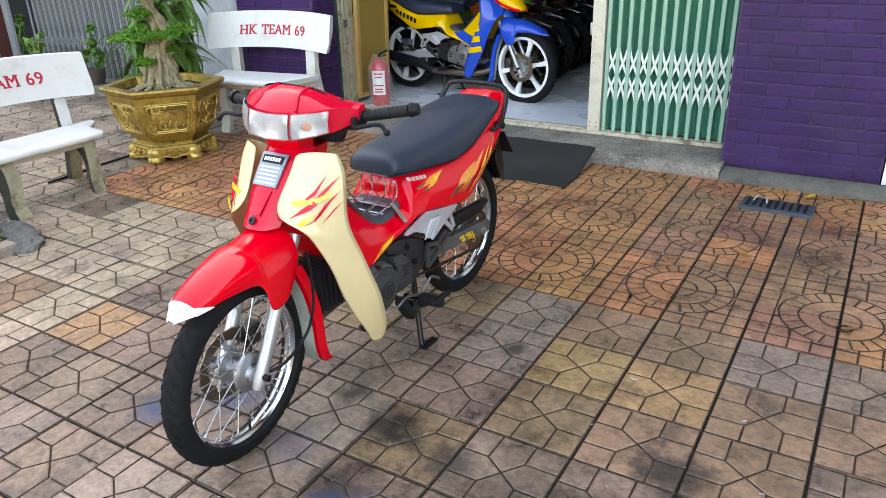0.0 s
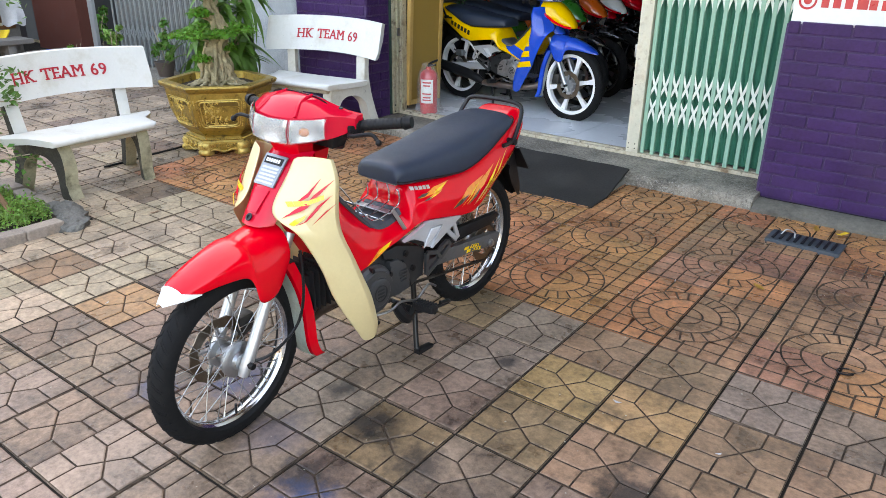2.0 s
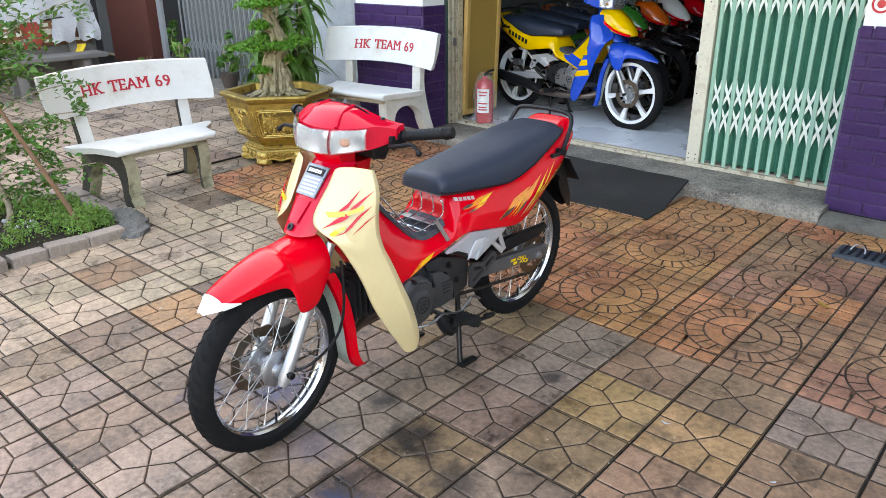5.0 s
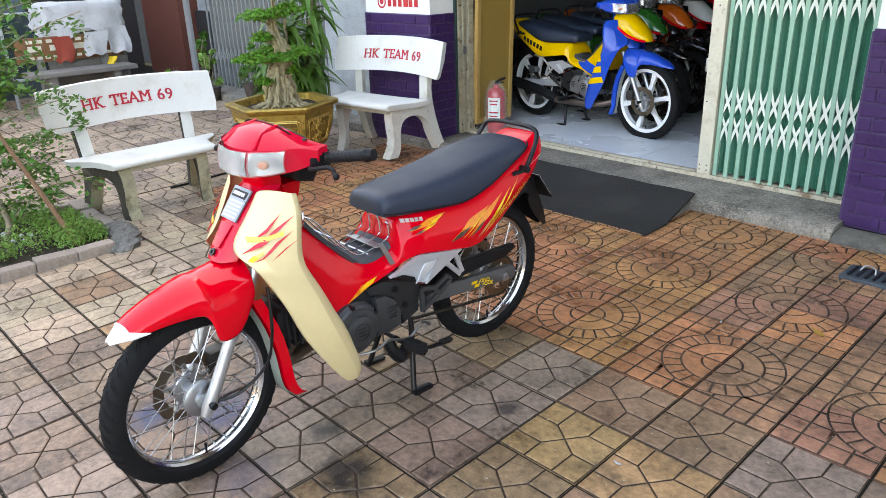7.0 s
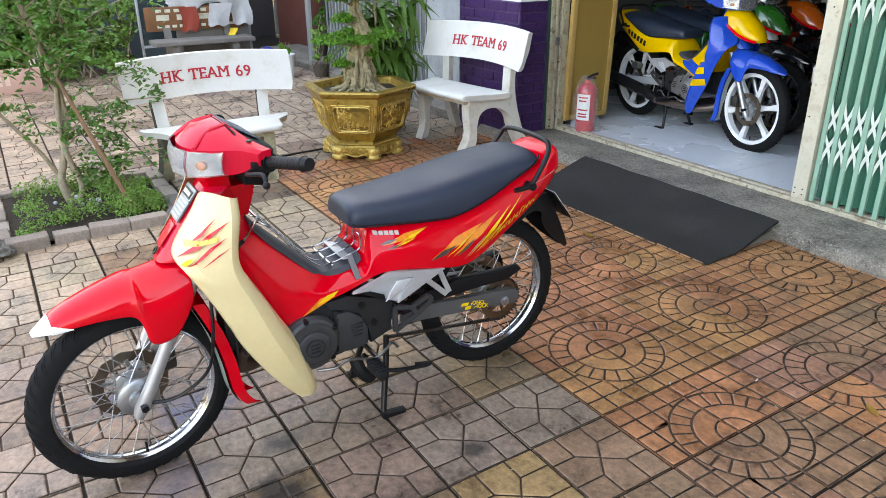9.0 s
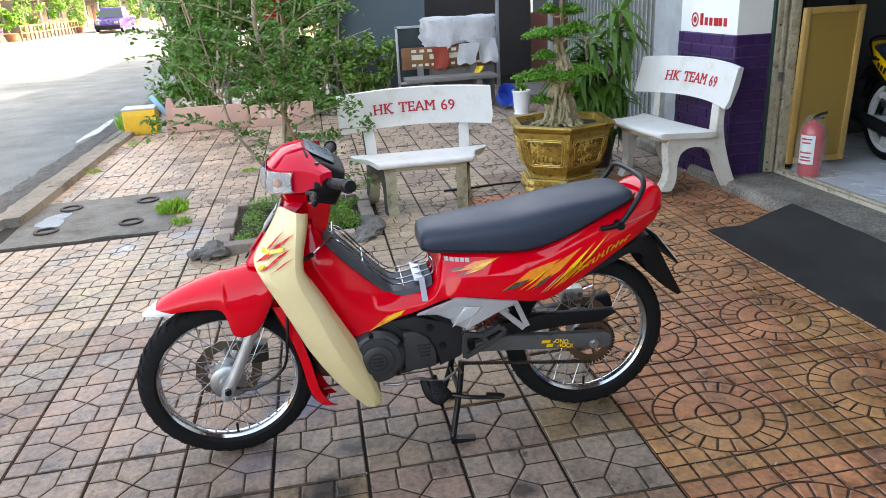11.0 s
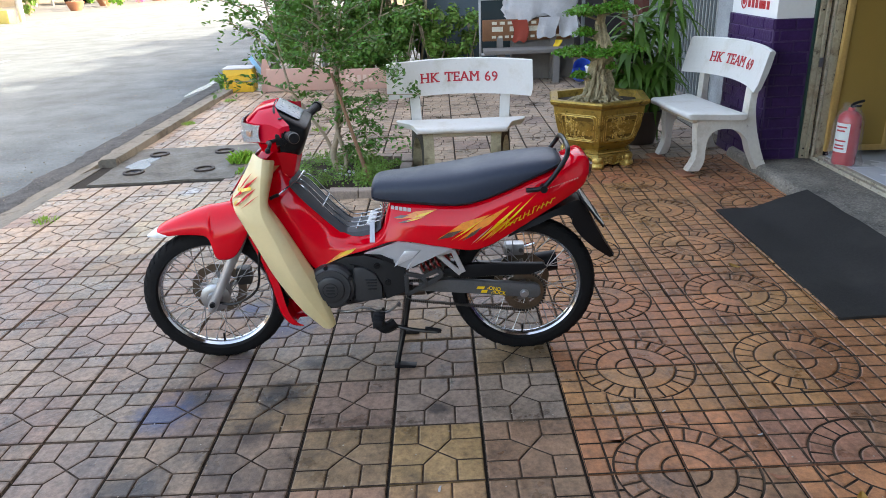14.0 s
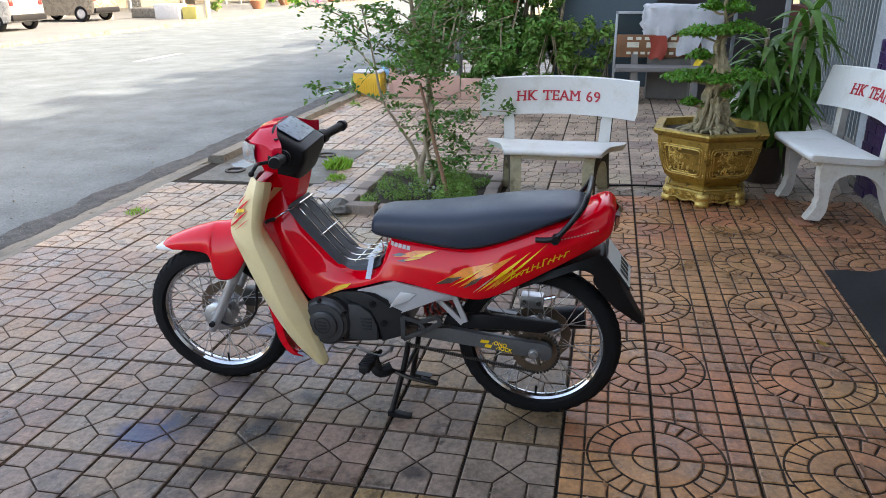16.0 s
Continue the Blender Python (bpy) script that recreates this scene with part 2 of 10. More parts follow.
TILE_Y = mat("yellow_brown_concrete_tile", (0.312, 0.184, 0.088), 0.44, vary=0.75, scale=5, fine=46, bump=0.0035, bump_scale=34, rand=0.12, hue=0.01, space="World", rough_vary=0.26, stain=(0.05, 0.04, 0.03), stain_scale=4.0, stain_amount=0.75, spots=((0.04, 0.033, 0.028), 12.0, 0.56, 0.72, 0.7), spec=0.3)
TILE_G = mat("golden_brown_concrete_tile", (0.250, 0.154, 0.090), 0.44, vary=0.75, scale=5, fine=46, bump=0.0035, bump_scale=34, rand=0.12, hue=0.01, space="World", rough_vary=0.26, stain=(0.05, 0.04, 0.03), stain_scale=4.0, stain_amount=0.75, spots=((0.04, 0.033, 0.028), 12.0, 0.56, 0.72, 0.7), spec=0.3)
TILE_B = mat("orange_brown_concrete_tile", (0.385, 0.168, 0.072), 0.42, vary=0.75, scale=5, fine=46, bump=0.0035, bump_scale=34, rand=0.12, hue=0.01, space="World", rough_vary=0.26, stain=(0.085, 0.052, 0.038), stain_scale=1.7, stain_amount=0.55, spots=((0.05, 0.035, 0.028), 13.0, 0.56, 0.72, 0.6), spec=0.42)
GROOVE = mat("groove_dirt", (0.092, 0.062, 0.043), 0.85, vary=0.6, scale=6, fine=70, bump=0.003, bump_scale=90, space="World", spec=0.2, stain=(0.022, 0.018, 0.015), stain_scale=3.2, stain_amount=0.95, spots=((0.03, 0.024, 0.02), 14.0, 0.50, 0.62, 0.85))
JOINT = mat("joint_dirt", (0.028, 0.023, 0.018), 0.95, vary=0.4, scale=4, fine=60, bump=0.004, bump_scale=60, space="World", spec=0.18)
PURPLE = mat("purple_wall_paint", (0.046, 0.018, 0.084), 0.42, vary=0.4, scale=4, fine=50, bump=0.004, bump_scale=45, space="World", rand=0.08, stain=(0.065, 0.04, 0.09), stain_scale=2.2, stain_amount=0.35, spec=0.22)
PURPLEJ = mat("purple_joint", (0.070, 0.042, 0.105), 0.6, vary=0.15, scale=3, fine=60, space="World", spec=0.25)
WALLWHITE = mat("white_wall_paint", (0.78, 0.78, 0.76), 0.7, vary=0.05, scale=2, fine=40, bump=0.0008, bump_scale=60, space="World", stain=(0.6, 0.58, 0.53), stain_scale=1.5, stain_amount=0.4)
WALLBLUE = mat("blue_grey_wall_paint", (0.075, 0.105, 0.125), 0.7, vary=0.12, scale=1.5, fine=40, bump=0.001, bump_scale=60, space="World", stain=(0.08, 0.1, 0.12), stain_scale=1.2, stain_amount=0.5)
SPECKLE = mat("speckled_grey_render", (0.30, 0.32, 0.33), 0.85, vary=0.5, scale=4, fine=170, bump=0.004, bump_scale=150, space="World")
SHOPFLOOR = mat("shop_floor_tile", (0.76, 0.79, 0.82), 0.28, vary=0.05, scale=1.5, fine=30, space="World", stain=(0.5, 0.52, 0.54), stain_scale=1.5, stain_amount=0.35, rough_vary=0.1)
# inner walls: the dimness indoors is put into a dark base colour
SHOPWALL = mat("shaded_inner_wall", (0.07, 0.073, 0.078), 0.8, vary=0.1, space="World")
RUSTTRACK = mat("rusty_cream_track", (0.50, 0.44, 0.33), 0.6, vary=0.3, scale=9, fine=60, bump=0.002, bump_scale=60, space="World", stain=(0.14, 0.07, 0.03), stain_scale=9, stain_amount=0.9, spots=((0.06, 0.035, 0.02), 22.0, 0.55, 0.66, 0.85))
CREAMPAINT = mat("cream_metal_paint", (0.62, 0.58, 0.46), 0.45, vary=0.1, scale=8, fine=60, stain=(0.26, 0.16, 0.08), stain_scale=7, stain_amount=0.6, spots=((0.16, 0.09, 0.045), 26.0, 0.60, 0.72, 0.7))
GATEGREEN = mat("pale_green_metal", (0.25, 0.44, 0.33), 0.42, vary=0.08, scale=6, stain=(0.25, 0.3, 0.24), stain_scale=8, stain_amount=0.3)
# darker copy of the gate's cream: jamb shade in the colour, plus rust
JAMBCREAM = mat("shaded_rusty_jamb_paint", (0.40, 0.355, 0.25), 0.5, vary=0.25, scale=7, fine=60, stain=(0.16, 0.09, 0.045), stain_scale=8, stain_amount=0.8, spots=((0.07, 0.04, 0.025), 22.0, 0.54, 0.68, 0.8))
JAMBGREEN = mat("dark_green_jamb_paint", (0.015, 0.05, 0.04), 0.5, vary=0.2, scale=8, stain=(0.05, 0.04, 0.03), stain_scale=9, stain_amount=0.6)
GATEDARK = mat("green_corrugated_metal", (0.035, 0.20, 0.13), 0.38, vary=0.15, scale=4, coat=0.1)
GATEWHITE = mat("white_green_lattice_metal", (0.66, 0.72, 0.64), 0.45, vary=0.06, scale=9, stain=(0.45, 0.48, 0.4), stain_scale=14, stain_amount=0.35)
GATESHEET = mat("dark_grey_gate_sheet", (0.13, 0.14, 0.145), 0.35, 0.3, vary=0.2, scale=4, stain=(0.07, 0.07, 0.07), stain_scale=3, stain_amount=0.5)
GATEGREY = mat("grey_gate_metal", (0.33, 0.36, 0.36), 0.4, 0.5, vary=0.15, scale=6, stain=(0.2, 0.2, 0.19), stain_scale=5, stain_amount=0.4)
MATM = mat("black_rubber_mat", (0.030, 0.0285, 0.027), 0.8, vary=0.35, scale=5, fine=80, bump=0.001, bump_scale=250, stain=(0.05, 0.047, 0.043), stain_scale=4, stain_amount=0.45, spec=0.15)
BENCHW = mat("white_painted_stone", (0.68, 0.675, 0.64), 0.5, vary=0.06, scale=5, fine=60, bump=0.0012, bump_scale=70, stain=(0.44, 0.40, 0.30), stain_scale=5, stain_amount=0.55, spots=((0.16, 0.14, 0.10), 24.0, 0.66, 0.74, 0.55))
BENCHLEG = mat("stained_white_stone", (0.63, 0.605, 0.54), 0.55, vary=0.12, scale=6, fine=60, bump=0.002, bump_scale=60, stain=(0.36, 0.30, 0.20), stain_scale=6, stain_amount=0.7, spots=((0.15, 0.13, 0.10), 20.0, 0.62, 0.72, 0.6))
BENCHAPRON = mat("bare_beige_stone", (0.46, 0.40, 0.30), 0.8, vary=0.25, scale=6, fine=60, bump=0.003, bump_scale=50, stain=(0.2, 0.17, 0.12), stain_scale=7, stain_amount=0.6)
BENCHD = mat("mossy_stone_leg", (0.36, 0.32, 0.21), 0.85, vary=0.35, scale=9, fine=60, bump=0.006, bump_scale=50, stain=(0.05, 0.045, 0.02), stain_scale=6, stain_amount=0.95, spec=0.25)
REDTEXT = mat("red_lettering", (0.50, 0.015, 0.03), 0.5, vary=0.12, scale=30)
BENCHM = mat("near_black_stone", (0.05, 0.045, 0.035), 0.9, vary=0.5, scale=9, fine=60, bump=0.006, bump_scale=50, stain=(0.22, 0.20, 0.14), stain_scale=9, stain_amount=0.6, spec=0.2)
GOLD = mat("gold_glazed_pot", (0.42, 0.275, 0.062), 0.34, 0.65, vary=0.35, scale=14, fine=90, bump=0.004, bump_scale=42, stain=(0.04, 0.027, 0.010), stain_scale=22, stain_amount=0.8)
GOLDLIGHT = mat("bright_gold_relief", (0.66, 0.46, 0.13), 0.32, 0.65, vary=0.3, scale=40, bump=0.004, bump_scale=70, stain=(0.10, 0.06, 0.012), stain_scale=60, stain_amount=0.65)
GOLDDARK = mat("gold_pot_recess", (0.19, 0.118, 0.024), 0.5, 0.4, vary=0.3, scale=30, bump=0.003, bump_scale=60)
BARK = mat("bark", (0.36, 0.29, 0.205), 0.9, vary=0.35, scale=10, fine=60, bump=0.01, bump_scale=40, stain=(0.13, 0.10, 0.06), stain_scale=12, stain_amount=0.6, spec=0.25)
BARKP = mat("pale_root_bark", (0.38, 0.31, 0.19), 0.85, vary=0.4, scale=14, fine=70, bump=0.012, bump_scale=40, stain=(0.09, 0.085, 0.03), stain_scale=12, stain_amount=0.75, spec=0.25)
STAKE = mat("brown_stake", (0.20, 0.11, 0.06), 0.8, vary=0.3, scale=15, bump=0.003, bump_scale=60)
LEAF = leaf_mat("tree_leaf", (0.075, 0.18, 0.028))
LEAFB = leaf_mat("bonsai_leaf", (0.095, 0.255, 0.020))
LEAFD = leaf_mat("dark_long_leaf", (0.078, 0.205, 0.030), vary=0.25)
LEAFG = leaf_mat("ground_cover_leaf", (0.15, 0.275, 0.050))
GRASSM = leaf_mat("grass_blade", (0.22, 0.42, 0.05))
HEDGE = leaf_mat("hedge_leaf", (0.105, 0.235, 0.040))
BRICKP = mat("pinkish_brick", (0.30, 0.245, 0.205), 0.9, vary=0.35, scale=9, rand=0.2, bump=0.006, bump_scale=50, stain=(0.11, 0.10, 0.075), stain_scale=9, stain_amount=0.8, spec=0.2)
ROCK = mat("grey_rock", (0.17, 0.165, 0.15), 0.9, vary=0.5, scale=18, bump=0.02, bump_scale=40, spec=0.2, stain=(0.06, 0.055, 0.045), stain_scale=12, stain_amount=0.7)
PINKBOARD = mat("pink_board", (0.50, 0.30, 0.24), 0.7, vary=0.1, scale=4, stain=(0.42, 0.28, 0.2), stain_scale=3, stain_amount=0.5)
YELLOWBOX = mat("yellow_plastic", (0.72, 0.44, 0.035), 0.5, vary=0.15, scale=6, stain=(0.5, 0.28, 0.03), stain_scale=8, stain_amount=0.5)
CLOTHW = mat("white_cloth", (0.46, 0.46, 0.47), 0.95, vary=0.2, scale=6, bump=0.008, bump_scale=14, sheen=0.2, stain=(0.3, 0.29, 0.27), stain_scale=5, stain_amount=0.5)
CLOTHR = mat("rust_red_cloth", (0.30, 0.05, 0.03), 0.95, vary=0.2, bump=0.004, bump_scale=22)
CLOTHY = mat("yellow_cloth", (0.75, 0.5, 0.04), 0.95, vary=0.15, bump=0.004, bump_scale=22)
BROWNSTONE = mat("brown_painted_stone", (0.19, 0.078, 0.028), 0.6, vary=0.35, scale=5, bump=0.001)
GREYSTONE = mat("weathered_grey_stone", (0.17, 0.155, 0.14), 0.85, vary=0.25, scale=6, bump=0.003, bump_scale=50)
MAROON = mat("maroon_paint", (0.16, 0.05, 0.035), 0.6, vary=0.15)
GREYMETAL = mat("grey_window_metal", (0.45, 0.47, 0.49), 0.4, 0.6, vary=0.08)
EXTRED = mat("extinguisher_red", (0.55, 0.02, 0.03), 0.3, vary=0.08, coat=0.6)
BAG = bpy.data.materials.new("clear_plastic_bag")
BAG.use_nodes = True
_b = BAG.node_tree.nodes["Principled BSDF"]
_b.inputs["Roughness"].default_value = 0.25
_b.inputs["Alpha"].default_value = 0.10
_b.inputs["Base Color"].default_value = (0.9, 0.9, 0.9, 1)
CARDB = mat("tan_perforated_board", (0.33, 0.20, 0.042), 0.7, vary=0.1, scale=4, fine=160, bump=0.001, bump_scale=260)
WOODF = mat("wooden_frame", (0.50, 0.31, 0.10), 0.5, vary=0.2, scale=12, stain=(0.3, 0.17, 0.05), stain_scale=20, stain_amount=0.4)
POTBROWN = mat("brown_plastic_pot", (0.07, 0.05, 0.04), 0.6, vary=0.2)
TERRA = mat("terracotta", (0.36, 0.15, 0.08), 0.8, vary=0.2, bump=0.002)
BLUEP = mat("blue_plastic", (0.02, 0.09, 0.5), 0.35, vary=0.08)
BLUEPAINT = mat("blue_paint", (0.0, 0.068, 0.50), 0.28, vary=0.06, coat=0.6, spec=0.1)
YELLOWPAINT = mat("yellow_paint", (0.86, 0.50, 0.004), 0.28, vary=0.06, coat=0.6, spec=0.1)
GREENPAINT = mat("green_paint", (0.015, 0.16, 0.02), 0.28, vary=0.06, coat=1.0)
ORANGEPAINT = mat("orange_paint", (0.75, 0.13, 0.012), 0.28, vary=0.06, coat=1.0)
BLACKPAINT = mat("black_paint", (0.012, 0.012, 0.014), 0.25, vary=0.06, coat=1.0)
WHEELWHITE = mat("white_cast_wheel", (0.80, 0.80, 0.80), 0.35, vary=0.04, coat=0.3)
CARBEIGE = mat("beige_car_paint", (0.20, 0.175, 0.14), 0.28, 0.2, vary=0.04, coat=0.8)
CARPALE = mat("pale_silver_car_paint", (0.34, 0.34, 0.33), 0.28, 0.3, vary=0.04, coat=0.8)
CARPURPLE = mat("purple_car_paint", (0.055, 0.012, 0.16), 0.28, vary=0.04, coat=0.8)
CARDARK = mat("dark_car_paint", (0.03, 0.035, 0.04), 0.28, vary=0.04, coat=0.8)
FLOWER = leaf_mat("pink_flower", (0.6, 0.1, 0.25), vary=0.2)
WATER = mat("wet_puddle", (0.05, 0.06, 0.08), 0.25, vary=0.1, scale=3, space="World", rough_vary=0.05, spec=0.25)
FARWALL = mat("pale_far_wall", (0.19, 0.17, 0.14), 0.8, vary=0.2, scale=0.6, fine=9, space="World", stain=(0.12, 0.11, 0.09), stain_scale=0.7, stain_amount=0.6)
ROOFM = mat("dull_roof", (0.22, 0.16, 0.14), 0.8, vary=0.2, space="World")


def blots(m, rows):
    """Spilt oil, lime and painted wet sheen: ragged patches at fixed places, mixed over the base colour."""
    n, l = m.node_tree.nodes, m.node_tree.links
    b = n["Principled BSDF"]
    pos = n.new("ShaderNodeNewGeometry").outputs["Position"]
    t = n.new("ShaderNodeTexNoise")
    t.inputs["Scale"].default_value, t.inputs["Detail"].default_value, t.inputs["Roughness"].default_value = 16, 6, 0.7
    l.new(pos, t.inputs["Vector"])
    for x, y, r, colour, amount in rows:
        d = n.new("ShaderNodeVectorMath")
        d.operation = "DISTANCE"
        d.inputs[1].default_value = (x, y, 0.02 * (y - 2.4))
        l.new(pos, d.inputs[0])
        w = n.new("ShaderNodeMath")
        w.operation = "MULTIPLY_ADD"
        w.inputs[1].default_value = -2.2 * r
        l.new(t.outputs["Fac"], w.inputs[0])
        l.new(d.outputs["Value"], w.inputs[2])
        f = n.new("ShaderNodeMapRange")
        f.inputs["From Min"].default_value, f.inputs["From Max"].default_value = -0.75 * r, 0.1 * r
        f.inputs["To Min"].default_value, f.inputs["To Max"].default_value = amount, 0.0
        l.new(w.outputs[0], f.inputs["Value"])
        mix = n.new("ShaderNodeMix")
        mix.data_type = "RGBA"
        l.new(f.outputs["Result"], mix.inputs["Factor"])
        l.new(b.inputs["Base Color"].links[0].from_socket, mix.inputs[6])
        mix.inputs[7].default_value = (*colour, 1)
        l.new(mix.outputs[2], b.inputs["Base Color"])


# the blue paints the sheen of wet spots into the tile colour
OIL, BLUESHEEN, LIME = (0.02, 0.019, 0.02), (0.035, 0.06, 0.13), (0.33, 0.36, 0.40)
for m_ in (TILE_A, TILE_M, TILE_P, TILE_Y, TILE_G):
    blots(m_, ((-1.14, 1.67, 0.10, OIL, 0.85), (-1.12, 1.38, 0.11, OIL, 0.8), (-0.33, 1.88, 0.12, OIL, 0.85), (-1.35, 1.76, 0.06, OIL, 0.8), (-1.00, 2.26, 0.05, OIL, 0.8), (-0.89, 1.61, 0.09, OIL, 0.75),
               (-0.10, 1.55, 0.16, OIL, 0.75), (-0.62, 1.30, 0.13, OIL, 0.7), (-1.04, 1.27, 0.12, BLUESHEEN, 0.8), (-1.70, 1.59, 0.12, BLUESHEEN, 0.75), (-1.88, 1.37, 0.08, BLUESHEEN, 0.7), (-1.35, 1.45, 0.12, BLUESHEEN, 0.35),
               (-3.73, 0.97, 0.16, LIME, 0.6), (-3.95, 0.45, 0.10, LIME, 0.55), (-4.10, 0.85, 0.14, LIME, 0.5)))


# ---- building helpers ----
SLOPE = 0.02


def gz(y):
    """Height of the sloping pavement."""
    return SLOPE * (y - 2.4)


def smooth_by_angle(me, degrees=40):
    bm = bmesh.new()
    bm.from_mesh(me)
    for f in bm.faces:
        f.smooth = True
    for e in bm.edges:
        e.smooth = len(e.link_faces) == 2 and e.calc_face_angle(0) < radians(degrees)
    bm.to_mesh(me)
    bm.free()


def part(name, bm, material, parent=None, label="", smooth=40, loc=None):
    """Links a bmesh (or a mesh) as one object under a thing or part."""
    if isinstance(bm, bmesh.types.BMesh):
        bmesh.ops.recalc_face_normals(bm, faces=bm.faces)
        me = bpy.data.meshes.new(name)
        bm.to_mesh(me)
        bm.free()
        me.materials.append(material)
        if smooth:
            smooth_by_angle(me, smooth)
    else:
        me = bm
        if material and not me.materials:
            me.materials.append(material)
    ob = new(name, me)
    if parent:
        ob.parent = parent
    if loc is not None:
        ob.location = loc
    if label:
        ob["label"] = label
    return ob


def thing(name, at=(0, 0, 0), turn=0.0, label="", category="", group="", kind=""):
    ob = new(name)
    ob.empty_display_size = 0.1
    ob.matrix_world = pose(*at, 0, 0, turn)
    return tagged(ob, label, category, group, kind)


def box(bm, lo, hi, bevel=0.0, m=None, seg=2):
    """An axis-aligned box from corner lo to corner hi, optionally bevelled and moved by m."""
    r = bmesh.ops.create_cube(bm, size=1)
    vs = r["verts"]
    c, s = [(a + b) / 2 for a, b in zip(lo, hi)], [abs(b - a) for a, b in zip(lo, hi)]
    for v in vs:
        v.co = Vector([c[i] + v.co[i] * s[i] for i in range(3)])
    if bevel:
        es = list({e for v in vs for e in v.link_edges})
        out = bmesh.ops.bevel(bm, geom=es, offset=bevel, segments=seg, affect="EDGES", profile=0.6)
        vs = list({v for f in out["faces"] for v in f.verts} | {v for v in vs if v.is_valid})
    if m is not None:
        for v in vs:
            v.co = m @ v.co
    return bm


def rod(bm, p, q, r, seg=8, r2=None, cap=True):
    p, q = Vector(p), Vector(q)
    d = q - p
    if d.length < 1e-6:
        return bm
    m = Matrix.Translation((p + q) / 2) @ d.to_track_quat("Z", "Y").to_matrix().to_4x4()
    bmesh.ops.create_cone(bm, cap_ends=cap, segments=seg, radius1=r, radius2=r if r2 is None else r2, depth=d.length, matrix=m)
    return bm


def tube(bm, pts, r, seg=8, radii=None, close=False):
    """A bent round bar through pts."""
    pts = [Vector(p) for p in pts]
    rings = []
    n = len(pts)
    up = Vector((0.13, 0.29, 0.95)).normalized()
    for i, p in enumerate(pts):
        d = (pts[min(i + 1, n - 1)] - pts[max(i - 1, 0)]).normalized()
        a = d.cross(up)
        if a.length < 0.1:
            a = d.cross(Vector((1, 0, 0)))
        a.normalize()
        b = d.cross(a)
        rr = radii[i] if radii else r
        rings.append([bm.verts.new(p + rr * (math.cos(t) * a + math.sin(t) * b)) for t in [2 * math.pi * k / seg for k in range(seg)]])
    for r0, r1 in zip(rings, rings[1:]):
        for k in range(seg):
            bm.faces.new((r0[k], r0[(k + 1) % seg], r1[(k + 1) % seg], r1[k]))
    bm.faces.new(rings[0][::-1])
    bm.faces.new(rings[-1])
    return bm


def curve_pts(pts, n=6):
    """A smooth line through pts (Catmull-Rom)."""
    pts = [Vector(p) for p in pts]
    out = []
    for i in range(len(pts) - 1):
        p0, p1, p2, p3 = pts[max(i - 1, 0)], pts[i], pts[i + 1], pts[min(i + 2, len(pts) - 1)]
        for k in range(n):
            t = k / n
            out.append(0.5 * ((2 * p1) + (p2 - p0) * t + (2 * p0 - 5 * p1 + 4 * p2 - p3) * t * t + (3 * p1 - p0 - 3 * p2 + p3) * t ** 3))
    return out + [pts[-1]]


def loft(bm, rings, closed=True, caps=True):
    """A skin over rings of equally many points."""
    vr = [[bm.verts.new(p) for p in r] for r in rings]
    n = len(vr[0])
    for a, b in zip(vr, vr[1:]):
        for k in range(n if closed else n - 1):
            bm.faces.new((a[k], a[(k + 1) % n], b[(k + 1) % n], b[k]))
    if caps and closed:
        bm.faces.new(vr[0][::-1])
        bm.faces.new(vr[-1])
    return bm


def resample(rings, n):
    """Smooth rings along the loft: each column becomes a smooth line."""
    cols = [curve_pts(c, n) for c in zip(*rings)]
    return [list(r) for r in zip(*cols)]


def prism(bm, outline, depth, axis="x", at=0.0, bevel=0.0):
    """A plate: outline of 2D points extruded along axis from at to at + depth."""
    def place(u, v, w):
        return {"x": (w, u, v), "y": (u, w, v), "z": (u, v, w)}[axis]
    a = [bm.verts.new(place(u, v, at)) for u, v in outline]
    b = [bm.verts.new(place(u, v, at + depth)) for u, v in outline]
    n = len(a)
    fs = [bm.faces.new(a[::-1]), bm.faces.new(b)]
    fs += [bm.faces.new((a[k], a[(k + 1) % n], b[(k + 1) % n], b[k])) for k in range(n)]
    if bevel:
        es = list({e for f in fs[:2] for e in f.edges})
        bmesh.ops.bevel(bm, geom=es, offset=bevel, segments=2, affect="EDGES", profile=0.6)
    return bm


def lathe(bm, profile, axis="x", centre=(0, 0, 0), seg=32):
    """A turned shape: profile rows of (along, radius)."""
    rings = []
    for w, r in profile:
        ring = []
        for k in range(seg):
            t = 2 * math.pi * k / seg
            c, s = r * math.cos(t), r * math.sin(t)
            p = {"x": (w, c, s), "y": (c, w, s), "z": (c, s, w)}[axis]
            ring.append(Vector(p) + Vector(centre))
        rings.append(ring)
    return loft(bm, rings, caps=profile[0] != profile[-1])


def thicken(ob, amount, offset=-1.0):
    md = ob.modifiers.new("thick", "SOLIDIFY")
    md.thickness, md.offset = amount, offset
    return ob


def subdivide(ob, level=1):
    md = ob.modifiers.new("soft", "SUBSURF")
    md.levels = md.render_levels = level
    return ob


